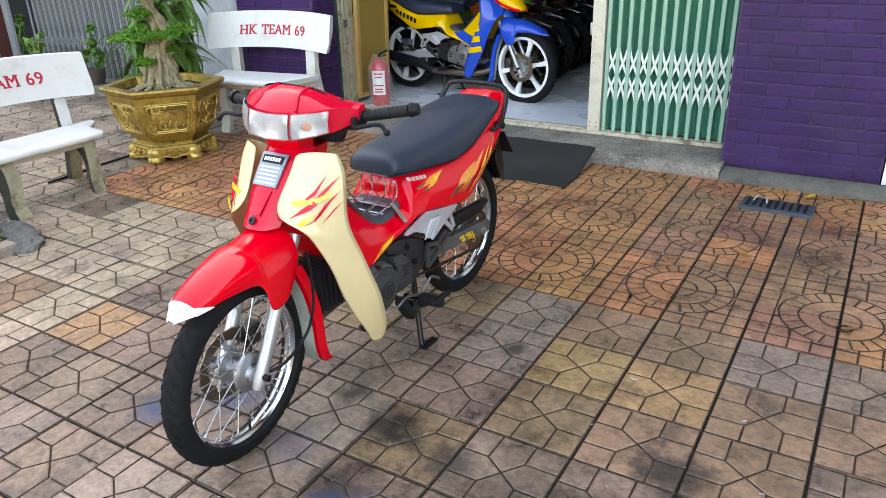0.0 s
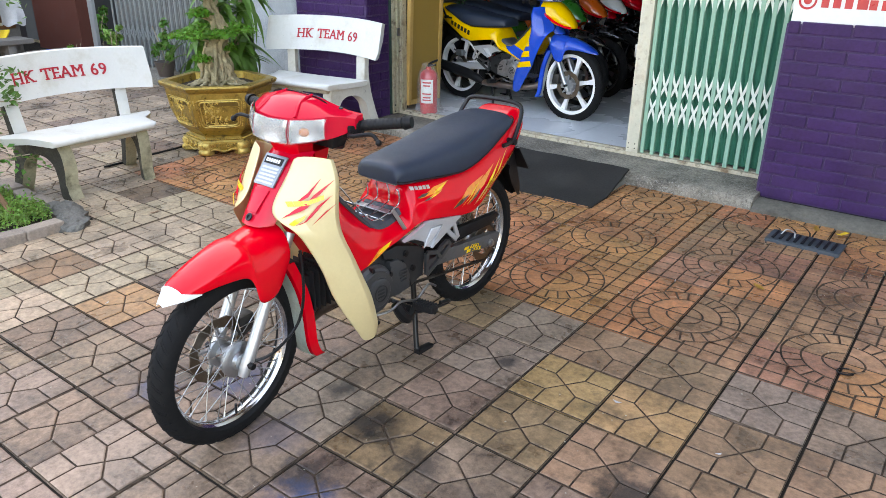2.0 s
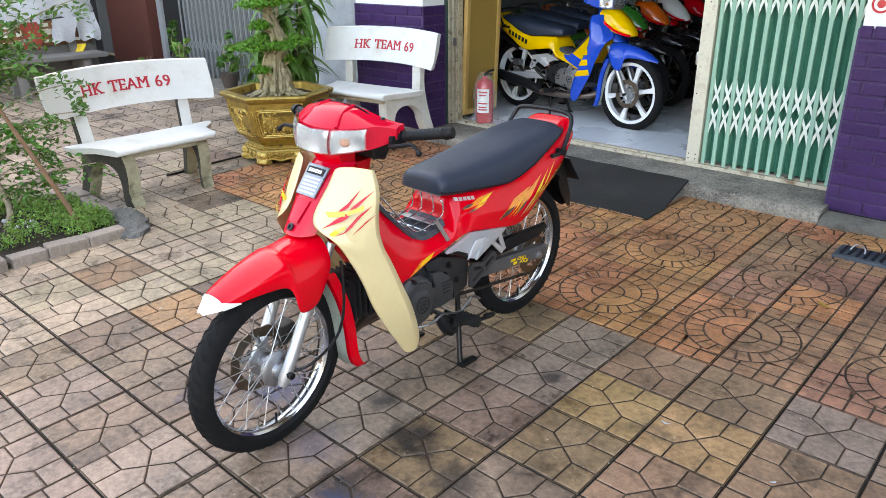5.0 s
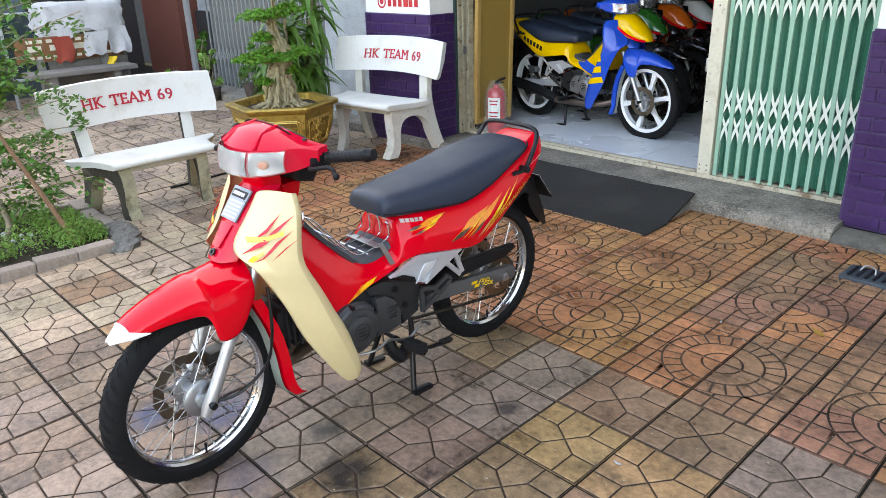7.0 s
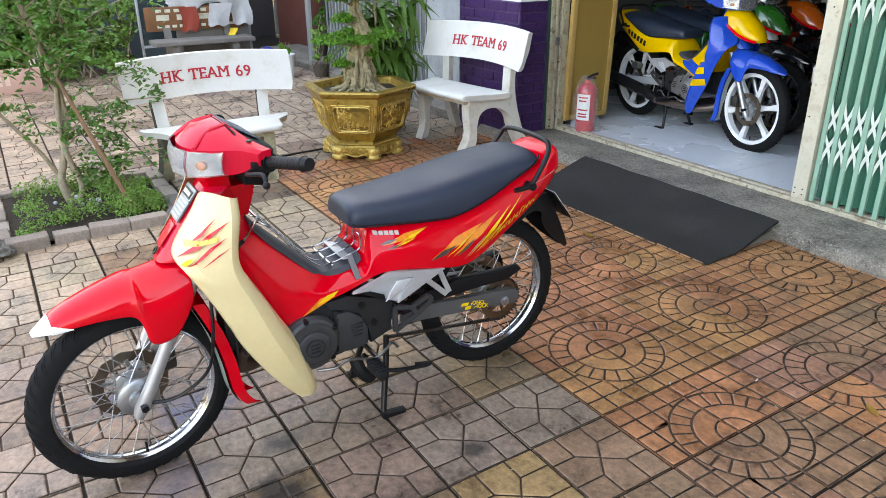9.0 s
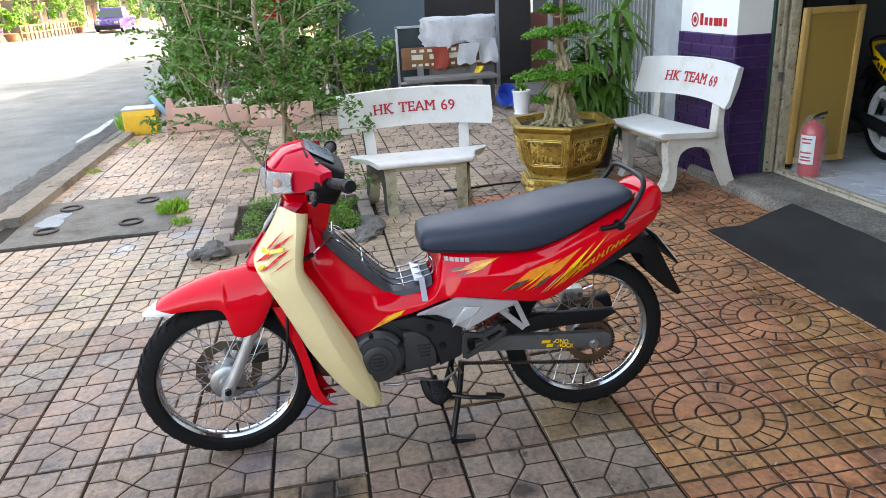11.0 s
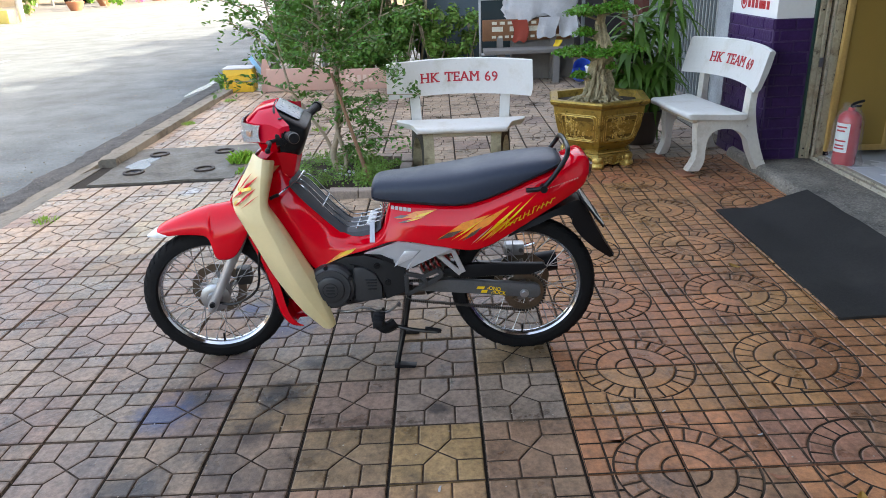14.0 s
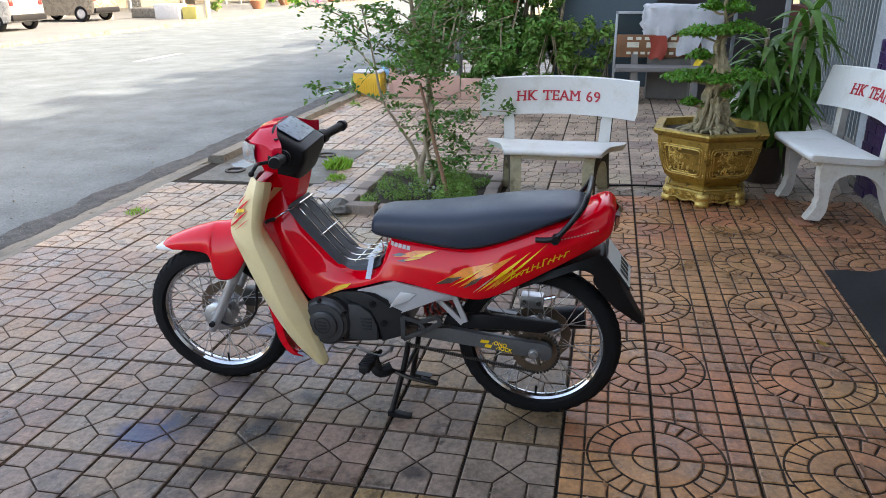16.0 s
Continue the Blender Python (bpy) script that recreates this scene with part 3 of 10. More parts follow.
def lettering(name, text, size, m, material, parent=None, depth=0.0015, spread=1.0, label="", bold=0.0):
    """Words in the built-in font as a mesh, centred, at the pose m."""
    cu = bpy.data.curves.new(name, "FONT")
    cu.body, cu.size, cu.extrude, cu.align_x, cu.align_y = text, size, depth, "CENTER", "CENTER"
    cu.space_character = spread
    cu.offset = bold
    cu.resolution_u = 4
    tmp = new(name + "_tmp", cu)
    bpy.context.view_layer.update()
    me = bpy.data.meshes.new_from_object(tmp.evaluated_get(bpy.context.evaluated_depsgraph_get()))
    me.materials.clear()
    me.materials.append(material)
    bpy.data.objects.remove(tmp)
    bpy.data.curves.remove(cu)
    ob = new(name, me)
    if parent:
        ob.parent = parent
    ob.matrix_local = m
    if label:
        ob["label"] = label
    return ob


def leaves(name, centres, normals, size, material, parent=None, label="", width=0.5, jitter=0.4, seed=1):
    """Many small folded leaves, joined into one crown mesh."""
    rng = np.random.default_rng(seed)
    n = len(centres)
    c = np.asarray(centres, float)
    d = np.asarray(normals, float) + rng.normal(0, jitter, (n, 3))
    d /= np.linalg.norm(d, axis=1)[:, None] + 1e-9
    t = np.cross(d, rng.normal(0, 1, (n, 3)))
    t /= np.linalg.norm(t, axis=1)[:, None] + 1e-9
    w = np.cross(d, t)
    s = size * rng.uniform(0.6, 1.3, (n, 1))
    v = np.stack([c - t * s * 0.5, c + w * s * width * 0.5 + d * s * 0.08, c + t * s * 0.5, c - w * s * width * 0.5 + d * s * 0.08], 1).reshape(-1, 3)
    f = [(4 * i, 4 * i + 1, 4 * i + 2) for i in range(n)] + [(4 * i, 4 * i + 2, 4 * i + 3) for i in range(n)]
    me = bpy.data.meshes.new(name)
    me.from_pydata(v.tolist(), [], f)
    me.materials.append(material)
    ob = new(name, me)
    if parent:
        ob.parent = parent
    if label:
        ob["label"] = label
    return ob


# ---- ground, road, kerb ----
def slab(name, x0, x1, y0, y1, z, material, label, kind="structure", z_end=None, nx=1, ny=1):
    """A level or sloping sheet with a little depth; z_end is the height at y1."""
    bm = bmesh.new()
    z_end = z if z_end is None else z_end
    ring = [(x0, y0, z), (x1, y0, z), (x1, y1, z_end), (x0, y1, z_end)]
    top = [bm.verts.new(p) for p in ring]
    low = [bm.verts.new((p[0], p[1], p[2] - 0.12)) for p in ring]
    bm.faces.new(top)
    for k in range(4):
        bm.faces.new((top[k], low[k], low[(k + 1) % 4], top[(k + 1) % 4]))
    return tagged(part(name, bm, material, smooth=0), label, name.split("_")[0], kind=kind)


ROADZ = -0.165
bm = bmesh.new()
bmesh.ops.create_grid(bm, x_segments=1, y_segments=1, size=900, matrix=Matrix.Translation((0, 0, -0.33)))
tagged(part("ground", bm, EARTH, smooth=0), "bare earth with grass reaching to the horizon", "ground", kind="structure")
slab("road", -160, 60, -12.75, -1.0, ROADZ, ASPHALT, "worn grey asphalt road, half in building shade")
slab("pavement_far", -160, 60, -32, -12.75, ROADZ + 0.10, APRON, "pale concrete parking apron across the road")
slab("pavement_bed", -16, 7, -0.61, 5.3, gz(-0.61) - 0.011, JOINT, "dirt bed below the paving tiles", z_end=gz(5.3) - 0.011)

# kerb stones: raised beyond the manhole, lowered as a ramp this side of it
kerb = thing("kerb", (0, 0, 0), label="stained concrete kerb stones along the road", category="kerb", kind="structure")
kerb_rng = random.Random(5)
x = -4.87
while x > -60:
    bm = bmesh.new()
    rings = []
    dz, dy = kerb_rng.uniform(-0.012, 0.006), kerb_rng.uniform(-0.008, 0.008)
    for k in range(9):
        u = x - 0.99 + 0.99 * k / 8
        c1, c2 = 0.020 * noise.noise((u * 6, 1, 0)), 0.022 * noise.noise((u * 6, 7, 0))
        zt = gz(-0.5) + 0.062 + dz
        rings.append([(u, -0.645 + dy, -0.30), (u, -0.640 + dy + c1, zt - 0.030 + c2), (u, -0.612 + dy + c2, zt - 0.004 + 0.4 * c1), (u, -0.48, zt + 0.3 * c2), (u, -0.465, -0.30)])
    loft(bm, rings)
    part("kerb_stone", bm, KERBM, kerb, smooth=30)
    x -= 1.0
x = -4.87
while x < 6:
    bm = bmesh.new()
    rings = []
    for k in range(9):
        u = x + 0.99 * k / 8
        c1, c2 = 0.025 * noise.noise((u * 4, 3, 0)), 0.010 * noise.noise((u * 7, 5, 0))
        rings.append([(u, -0.88 + c1, -0.30), (u, -0.86 + c1, ROADZ + 0.018 + c2), (u, -0.70 + c1, gz(-0.6) - 0.028 + c2), (u, -0.604, gz(-0.6) - 0.006 + 0.3 * c2), (u, -0.604, -0.30)])
    loft(bm, rings)
    part("ramp_stone", bm, KERBM, kerb, smooth=30)
    x += 1.0
bm = bmesh.new()
prism(bm, [(-1.01, ROADZ + 0.006), (-0.855, ROADZ + 0.016), (-0.855, -0.3), (-1.01, -0.3)], 70, "x", -64)
part("gutter", bm, KERBM, kerb)

# ragged edge of the asphalt beside the gutter, and loose grit
bm = bmesh.new()
rows_ = []
for k in range(300):
    u = -17 + 0.075 * k
    e_ = -0.955 + 0.045 * noise.noise((u * 1.7, 3, 0)) + 0.035 * noise.noise((u * 7, 9, 0))
    rows_.append([(u, e_ - 0.26 + 0.06 * noise.noise((u * 2.3, 20, 0)), ROADZ + 0.001), (u, e_ - 0.07, ROADZ + 0.013 + 0.006 * noise.noise((u * 9, 1, 0))), (u, e_ - 0.02, ROADZ + 0.017 + 0.008 * noise.noise((u * 11, 5, 0))), (u, e_, ROADZ + 0.006)])
loft(bm, rows_, closed=False, caps=False)
tagged(part("road_edge", bm, ASPHALTD, smooth=60), "broken dark edge of the asphalt beside the gutter", "road edge", kind="structure")
grit_rng = random.Random(64)
gv, gf = [], []
for k in range(1300):
    u = -1.5 - 13 * grit_rng.random() ** 1.3
    v = -0.88 - abs(grit_rng.gauss(0, 0.75)) - (0.0 if grit_rng.random() < 0.3 else 0.2)
    r_ = grit_rng.uniform(0.003, 0.008) * (1.6 if grit_rng.random() < 0.07 else 1)
    n_ = len(gv)
    a_ = grit_rng.uniform(0, 6.28)
    zb_ = ROADZ + (0.012 if v > -1.3 else 0.002)
    gv += [(u + r_ * grit_rng.uniform(0.7, 1.3) * math.cos(a_ + q * 1.571), v + r_ * grit_rng.uniform(0.7, 1.3) * math.sin(a_ + q * 1.571), zb_ + 0.3 * r_) for q in range(4)] + [(u, v, zb_ + r_ * 0.95), (u, v, zb_ - 0.3 * r_)]
    gf += [(n_ + q, n_ + (q + 1) % 4, n_ + 4) for q in range(4)] + [(n_ + (q + 1) % 4, n_ + q, n_ + 5) for q in range(4)]
me = bpy.data.meshes.new("road_grit")
me.from_pydata(gv, [], gf)
me.materials.append(KERBM)
tagged(new("road_grit", me), "loose grit and small stones along the road edge", "gravel", kind="stuff")

# manhole slab with lifting rings, set into the pavement
slab_m = thing("manhole_cover", (-4.86, 0.08, gz(0.08)), label="stained wet concrete drain slab with iron lifting rings", category="manhole cover")
bm = bmesh.new()
rim_pts = []
for (ax, ay), (bx, by) in (((-0.60, -0.56), (0.60, -0.56)), ((0.60, -0.56), (0.60, 0.60)), ((0.60, 0.60), (-0.60, 0.60)), ((-0.60, 0.60), (-0.60, -0.56))):
    for k in range(14):
        u, v = ax + (bx - ax) * k / 14, ay + (by - ay) * k / 14
        c = 1 + 0.05 * noise.noise((u * 6, v * 6, 2)) + 0.03 * noise.noise((u * 17, v * 17, 4)) - 0.02
        rim_pts.append((u * c, v * c))
prism(bm, rim_pts, 0.064, "z", -0.060)
slab_part = part("slab", bm, mat("wet_dark_concrete", (0.105, 0.095, 0.075), 0.6, spec=0.3, vary=0.6, scale=4, fine=40, bump=0.006, bump_scale=40, rough_vary=0.25, stain=(0.045, 0.045, 0.042), stain_scale=4, stain_amount=0.8, spots=((0.17, 0.17, 0.165), 9.0, 0.55, 0.68, 0.5)), slab_m)
slab_part.rotation_euler = (SLOPE, 0, 0)
for sx in (-0.33, 0.28):
    for sy in (-0.30, 0.28):
        bm = bmesh.new()
        lathe(bm, [(0.004, 0.085), (0.016, 0.085), (0.016, 0.062), (0.004, 0.062), (0.004, 0.085)], "z", (sx, sy, SLOPE * sy), 20)
        part("lifting_ring", bm, mat("rusty_iron", (0.06, 0.05, 0.045), 0.7, 0.6, vary=0.3) if sx == -0.33 and sy == -0.30 else bpy.data.materials["rusty_iron"], slab_m)
bm = bmesh.new()
box(bm, (-0.56, -0.72, -0.2), (0.6, -0.575, -0.055), 0.01)
part("drain_mouth", bm, JOINT, slab_m)

# shallow water left standing by the kerb and on the slab
def puddle(x0, y0, rx, ry, z, seed):
    rng = random.Random(seed)
    bm = bmesh.new()
    n = 26
    ph = [rng.uniform(0, 6.3) for _ in range(3)]
    ring = []
    for k in range(n):
        t = 2 * math.pi * k / n
        r = 1 + 0.25 * math.sin(2 * t + ph[0]) + 0.2 * math.sin(3 * t + ph[1]) + 0.12 * math.sin(5 * t + ph[2])
        px, py = x0 + rx * r * math.cos(t), y0 + ry * r * math.sin(t)
        ring.append((px, py, z if z is not None else gz(py) + 0.006))
    bm.faces.new([bm.verts.new(p) for p in ring])
    return tagged(part("water", bm, WATER, smooth=0), "thin puddle of standing water", "puddle", kind="structure")


puddle(-10.1, -1.28, 0.75, 0.08, ROADZ + 0.005, 3)
puddle(-4.86, -0.26, 0.19, 0.12, None, 8)

# ---- shop front ----
PLINTH = 0.11
SILL = 0.13


def wall(name, lo, hi, material, label, bevel=0.0):
    bm = bmesh.new()
    box(bm, lo, hi, bevel)
    return tagged(part(name, bm, material, smooth=30 if bevel else 0), label, "wall", kind="structure")


# step along the shop with a worn, rounded nosing
bm = bmesh.new()
prism(bm, [(4.44, -0.1), (4.44, 0.075), (4.455, 0.10), (4.48, PLINTH), (4.90, PLINTH + 0.004), (4.90, -0.1)], 3.42, "x", -4.17, 0.004)
tagged(part("step", bm, GRANITO), "grey terrazzo step with a worn edge along the shop", "step", kind="structure")
bm = bmesh.new()
prism(bm, [(4.42, -0.1), (4.42, 0.055), (4.47, 0.085), (4.56, 0.09), (4.56, -0.1)], 0.9, "x", -0.746, 0.006)
tagged(part("step_right", bm, CEMENT), "rough cement footing below the purple wall", "step", kind="structure")
wall("wall_footing_right", (0.16, 4.36, -0.1), (4.0, 4.9, 0.10), CEMENT, "rough cracked cement footing", 0.02)

# floor of the shop in large glossy tiles
shop_floor = thing("floor", (0, 0, 0), label="pale glossy floor tiles of the shop", category="floor", kind="structure")
bm = bmesh.new()
box(bm, (-4.6, 4.93, 0.02), (0.2, 9.5, SILL - 0.006))
part("floor_bed", bm, JOINT, shop_floor, smooth=0)
tile_me = bpy.data.meshes.new("floor_tile")
bm = bmesh.new()
box(bm, (0.0015, 0.0015, -0.006), (0.5985, 0.5985, 0.0), 0.0015, seg=1)
bm.to_mesh(tile_me)
bm.free()
tile_me.materials.append(SHOPFLOOR)
for i in range(8):
    for j in range(7):
        part("floor_tile", tile_me, None, shop_floor, loc=(-4.6 + 0.6 * i, 4.95 + 0.6 * j, SILL))

# steel sill track of the folding gate
sill = thing("door_sill", (0, 0, 0), label="worn cream steel gate track with rust", category="door sill", kind="structure")
for k, (y0, y1, z1) in enumerate(((4.845, 4.865, 0.137), (4.872, 4.884, 0.131), (4.892, 4.93, 0.139))):
    bm = bmesh.new()
    box(bm, (-3.79, y0, 0.10), (-0.752, y1, z1), 0.003)
    part("track_rail", bm, RUSTTRACK, sill)

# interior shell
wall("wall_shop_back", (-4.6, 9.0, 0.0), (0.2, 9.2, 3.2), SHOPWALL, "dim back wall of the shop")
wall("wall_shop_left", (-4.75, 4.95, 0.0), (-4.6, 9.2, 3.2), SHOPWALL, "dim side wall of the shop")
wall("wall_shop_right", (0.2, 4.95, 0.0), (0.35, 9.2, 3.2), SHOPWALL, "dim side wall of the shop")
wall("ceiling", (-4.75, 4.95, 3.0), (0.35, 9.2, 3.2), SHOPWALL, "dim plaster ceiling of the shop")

# facade above and behind: it closes the row and throws the shade
BRICK_TOP = 1.05
wall("wall_pier_left", (-4.505, 4.502, 0.0), (-3.747, 4.745, 3.0), WALLWHITE, "white painted pier with a purple brick dado")
wall("wall_pier_right", (-0.765, 4.62, 0.08), (0.05, 4.92, 3.0), WALLWHITE, "white painted pier with a purple brick dado")
wall("wall_corner_right", (0.06, 4.60, 0.08), (0.17, 4.95, 3.0), WALLWHITE, "white plaster pilaster")
wall("wall_right", (0.175, 4.80, 0.08), (4.0, 5.0, 3.0), WALLWHITE, "white plaster wall")
wall("wall_lintel", (-3.747, 4.62, 2.45), (-0.765, 4.95, 3.0), WALLWHITE, "white plaster lintel over the shop gate")
wall("wall_upper", (-4.9, 4.50, 3.0), (14.0, 4.95, 5.5), WALLWHITE, "white upper storey of the shop")
wall("wall_upper_neighbour", (-26.0, 4.90, 3.0), (-4.9, 5.2, 5.6), WALLWHITE, "upper storey of the neighbouring houses")
# unseen sheet overhead, added to cut the sky light near the shop
bm = bmesh.new()
prism(bm, [(2.35, 3.22), (4.49, 3.40), (4.49, 3.44), (2.35, 3.26)], 8.6, "x", -2.6)
tagged(part("awning", bm, ROOFM, smooth=0), "unseen sheet awning added to shade the shop front", "awning", kind="structure")
wall("roof", (-26.0, 5.0, 5.2), (14.0, 10.0, 5.35), ROOFM, "flat roof of the shop row")
# unseen blocks on the roof edge, added to give the road shadow its teeth
for k, (u, w_, h_) in enumerate(((-8.2, 0.7, 0.45), (-10.1, 0.9, 0.6), (-11.6, 0.5, 0.35), (-13.0, 1.0, 0.55), (-16.0, 1.4, 0.5), (-19.5, 2.2, 0.8))):
    wall("parapet_%d" % (k + 1), (u - w_ / 2, 4.92, 5.6), (u + w_ / 2, 5.15, 5.6 + h_), WALLWHITE, "unseen roof-edge block added to notch the road shadow")
wall("wall_row_back", (-26.0, 9.6, 0.0), (14.0, 9.9, 5.2), WALLWHITE, "rear wall of the shop row")
wall("wall_right_return", (3.9, 5.0, 0.0), (14.0, 5.2, 3.0), WALLWHITE, "white plaster wall")

# unseen wall, added to darken reflections and the near paving
wall("wall_end_near", (7.0, -0.45, -0.1), (7.2, 5.0, 2.9), WALLBLUE, "unseen plain wall added to dim light along the pavement")

# neighbour: speckled pier, grey folding gate, maroon panel, blue-grey side wall
wall("wall_speckled", (-5.40, 4.72, 0.0), (-4.51, 5.1, 3.0), SPECKLE, "grey speckled render wall")
wall("wall_speckled_far", (-9.2, 5.35, 0.9), (-8.25, 5.6, 3.0), SPECKLE, "grey speckled render wall")
wall("wall_dark_dado", (-9.2, 5.30, 0.0), (-8.25, 5.6, 0.9), mat("black_dado", (0.03, 0.032, 0.033), 0.4, vary=0.2, space="World"), "dark polished dado")
wall("wall_maroon", (-10.4, 5.1, 0.0), (-9.25, 5.6, 1.05), MAROON, "maroon painted low wall panel")
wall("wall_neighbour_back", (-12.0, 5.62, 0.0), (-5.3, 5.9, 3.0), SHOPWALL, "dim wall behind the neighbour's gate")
wall("wall_blue", (-9.75, 2.05, -0.1), (-9.55, 3.35, 3.0), WALLBLUE, "blue-grey painted side wall of the neighbouring house")
wall("wall_blue_back", (-14.0, 2.02, -0.1), (-9.75, 2.2, 3.0), WALLBLUE, "blue-grey painted wall of the neighbouring house")
wall("wall_house_end", (-11.6, 3.3, -0.1), (-11.4, 5.4, 3.0), mat("dark_window_wall", (0.06, 0.05, 0.05), 0.5, vary=0.2, space="World"), "dark glazed end of the neighbour's porch")
bm = bmesh.new()
prism(bm, [(4.52, -0.05), (4.52, 0.10), (4.55, 0.115), (5.6, 0.115), (5.6, -0.05)], 5.2, "x", -9.6, 0.004)
tagged(part("step_neighbour", bm, GRANITO), "grey terrazzo step before the neighbour's gate", "step", kind="structure")


def gate_post(x, y, z0, z1, w, material, label):
    bm = bmesh.new()
    box(bm, (x - w / 2, y - 0.02, z0), (x + w / 2, y + 0.02, z1), 0.004)
    return tagged(part("gate_post", bm, material), label, "post", kind="structure")


gate_post(-7.98, 4.62, 0.11, 3.0, 0.09, GREYMETAL, "pale grey steel post")
gate_post(-5.46, 4.80, 0.11, 3.0, 0.08, GREYMETAL, "pale grey steel post")
gate_post(-9.3, 4.3, 0.0, 3.0, 0.06, GREYMETAL, "pale grey steel post")


def folding_gate(name, x0, x1, y, z0, z1, n, bar, lattice, sheet, label, rows, bw=0.009):
    """A folding gate: upright channels, crossing lattice straps, sheet strips behind."""
    g = thing(name, ((x0 + x1) / 2, y, z0), label=label, category="folding gate")
    w = x1 - x0
    step = w / n
    ch = bpy.data.meshes.new("channel_bar")
    bm = bmesh.new()
    box(bm, (-bw, -0.016, 0), (bw, 0.002, z1 - z0), 0.002, seg=1)
    bm.to_mesh(ch)
    bm.free()
    ch.materials.append(bar)
    if sheet:
        bm = bmesh.new()
        m_ = n * 4
        top, low = [], []
        for k in range(m_ + 1):
            u = -w / 2 + w * k / m_
            d = 0.03 + (0.012 if k % 2 else 0.0)
            low.append(bm.verts.new((u, d, 0.012)))
            top.append(bm.verts.new((u, d, z1 - z0 - 0.01)))
        for k in range(m_):
            bm.faces.new((low[k], low[k + 1], top[k + 1], top[k]))
        thicken(part("corrugated_sheet", bm, sheet, g, smooth=0), 0.0015)
    for k in range(n + 1):
        part("channel_bar", ch, None, g, loc=(-w / 2 + step * k, 0, 0))
    strap = None
    for zc, h, way in rows:
        for k in range(n):
            for side in (1, -1):
                if strap is None or abs(strap[1] - h * way) > 1e-6:
                    me_a = []
                    for sg in (1, -1):
                        b2 = bmesh.new()
                        pts = []
                        for i in range(9):
                            t = i / 8
                            u = step * t ** 1.5
                            v = way * h * (0.5 - t)
                            pts.append((u if sg > 0 else step - u, v))
                        up_ = [b2.verts.new((u + 0.0085, -0.010, v)) for u, v in pts]
                        dn_ = [b2.verts.new((u - 0.0085, -0.010, v)) for u, v in pts]
                        for i in range(8):
                            b2.faces.new((dn_[i], dn_[i + 1], up_[i + 1], up_[i]))
                        me2 = bpy.data.meshes.new("lattice_strap")
                        b2.to_mesh(me2)
                        b2.free()
                        me2.materials.append(lattice)
                        me_a.append(me2)
                    strap = (me_a, h * way)
                o = part("lattice_strap", strap[0][0 if side > 0 else 1], None, g, loc=(-w / 2 + step * k, -0.002 if side > 0 else 0.001, zc - z0))
    return g


folding_gate("folding_gate", -1.60, -0.775, 4.875, 0.14, 2.44, 12, GATEGREEN, GATEWHITE, GATEDARK,
             "pale green folding steel gate with white lattice, half drawn", [(0.62, 0.21, 1), (0.415, 0.21, -1), (1.345, 0.21, 1), (1.14, 0.21, -1), (2.06, 0.21, 1), (1.855, 0.21, -1)], 0.0125)
folding_gate("grey_folding_gate", -7.93, -5.52, 4.84, 0.12, 2.9, 26, GATEGREY, GATEGREY, GATESHEET,
             "closed grey folding steel gate of the neighbouring house", [(0.5, 0.2, 1), (1.4, 0.2, 1)])

# leading post of the gate with its bolts and latch
lead = thing("gate_lead_post", (-1.665, 4.873, 0.137), label="cream steel leading post of the folding gate", category="gate post")
bm = bmesh.new()
box(bm, (-0.042, -0.03, 0), (0.042, 0.03, 2.3), 0.004)
part("post", bm, CREAMPAINT, lead)
bm = bmesh.new()
box(bm, (-0.062, -0.012, 0.62), (-0.040, 0.012, 0.70), 0.003)
part("latch", bm, ALU, lead)
for u, v in ((-0.025, 0.03), (-0.025, 0.06), (0.02, 0.03), (0.02, 0.06), (-0.02, 0.45), (0.0, 1.0)):
    bm = bmesh.new()
    rod(bm, (u, -0.031, v), (u, -0.034, v), 0.004, 8)
    part("bolt", bm, FRAMEM, lead)

# fixed door frame on the left of the opening: several folded steel jambs
jamb = thing("door_frame", (-3.695, 4.80, 0.12), label="cream and rust-stained folded steel door jamb", category="door frame")
# the two black strips paint the shade of open gaps between the jambs
for u0, u1, v0, v1, m_ in ((-0.060, -0.030, -0.053, -0.036, JAMBGREEN), (-0.060, -0.018, -0.034, 0.000, JAMBCREAM), (-0.034, -0.006, 0.002, 0.026, JAMBCREAM), (-0.060, -0.040, 0.028, 0.044, FRAMEM), (-0.040, -0.010, 0.046, 0.064, RUSTTRACK), (-0.060, -0.004, 0.066, 0.118, JAMBCREAM), (-0.060, -0.045, 0.120, 0.180, FRAMEM)):
    bm = bmesh.new()
    box(bm, (u0, v0, 0), (u1, v1, 2.33), 0.003)
    part("jamb", bm, m_, jamb)
for z in (0.02, 0.07, 0.98):
    bm = bmesh.new()
    rod(bm, (-0.018, -0.016, z), (-0.013, -0.016, z), 0.006, 8)
    part("bolt", bm, FRAMEM, jamb)
bm = bmesh.new()
box(bm, (-0.006, -0.004, 0.62), (0.010, 0.022, 0.68), 0.003)
part("latch_plate", bm, DARKSTEEL, jamb, "dark steel latch plate")


# ---- motorcycles ----
from mathutils.bvhtree import BVHTree


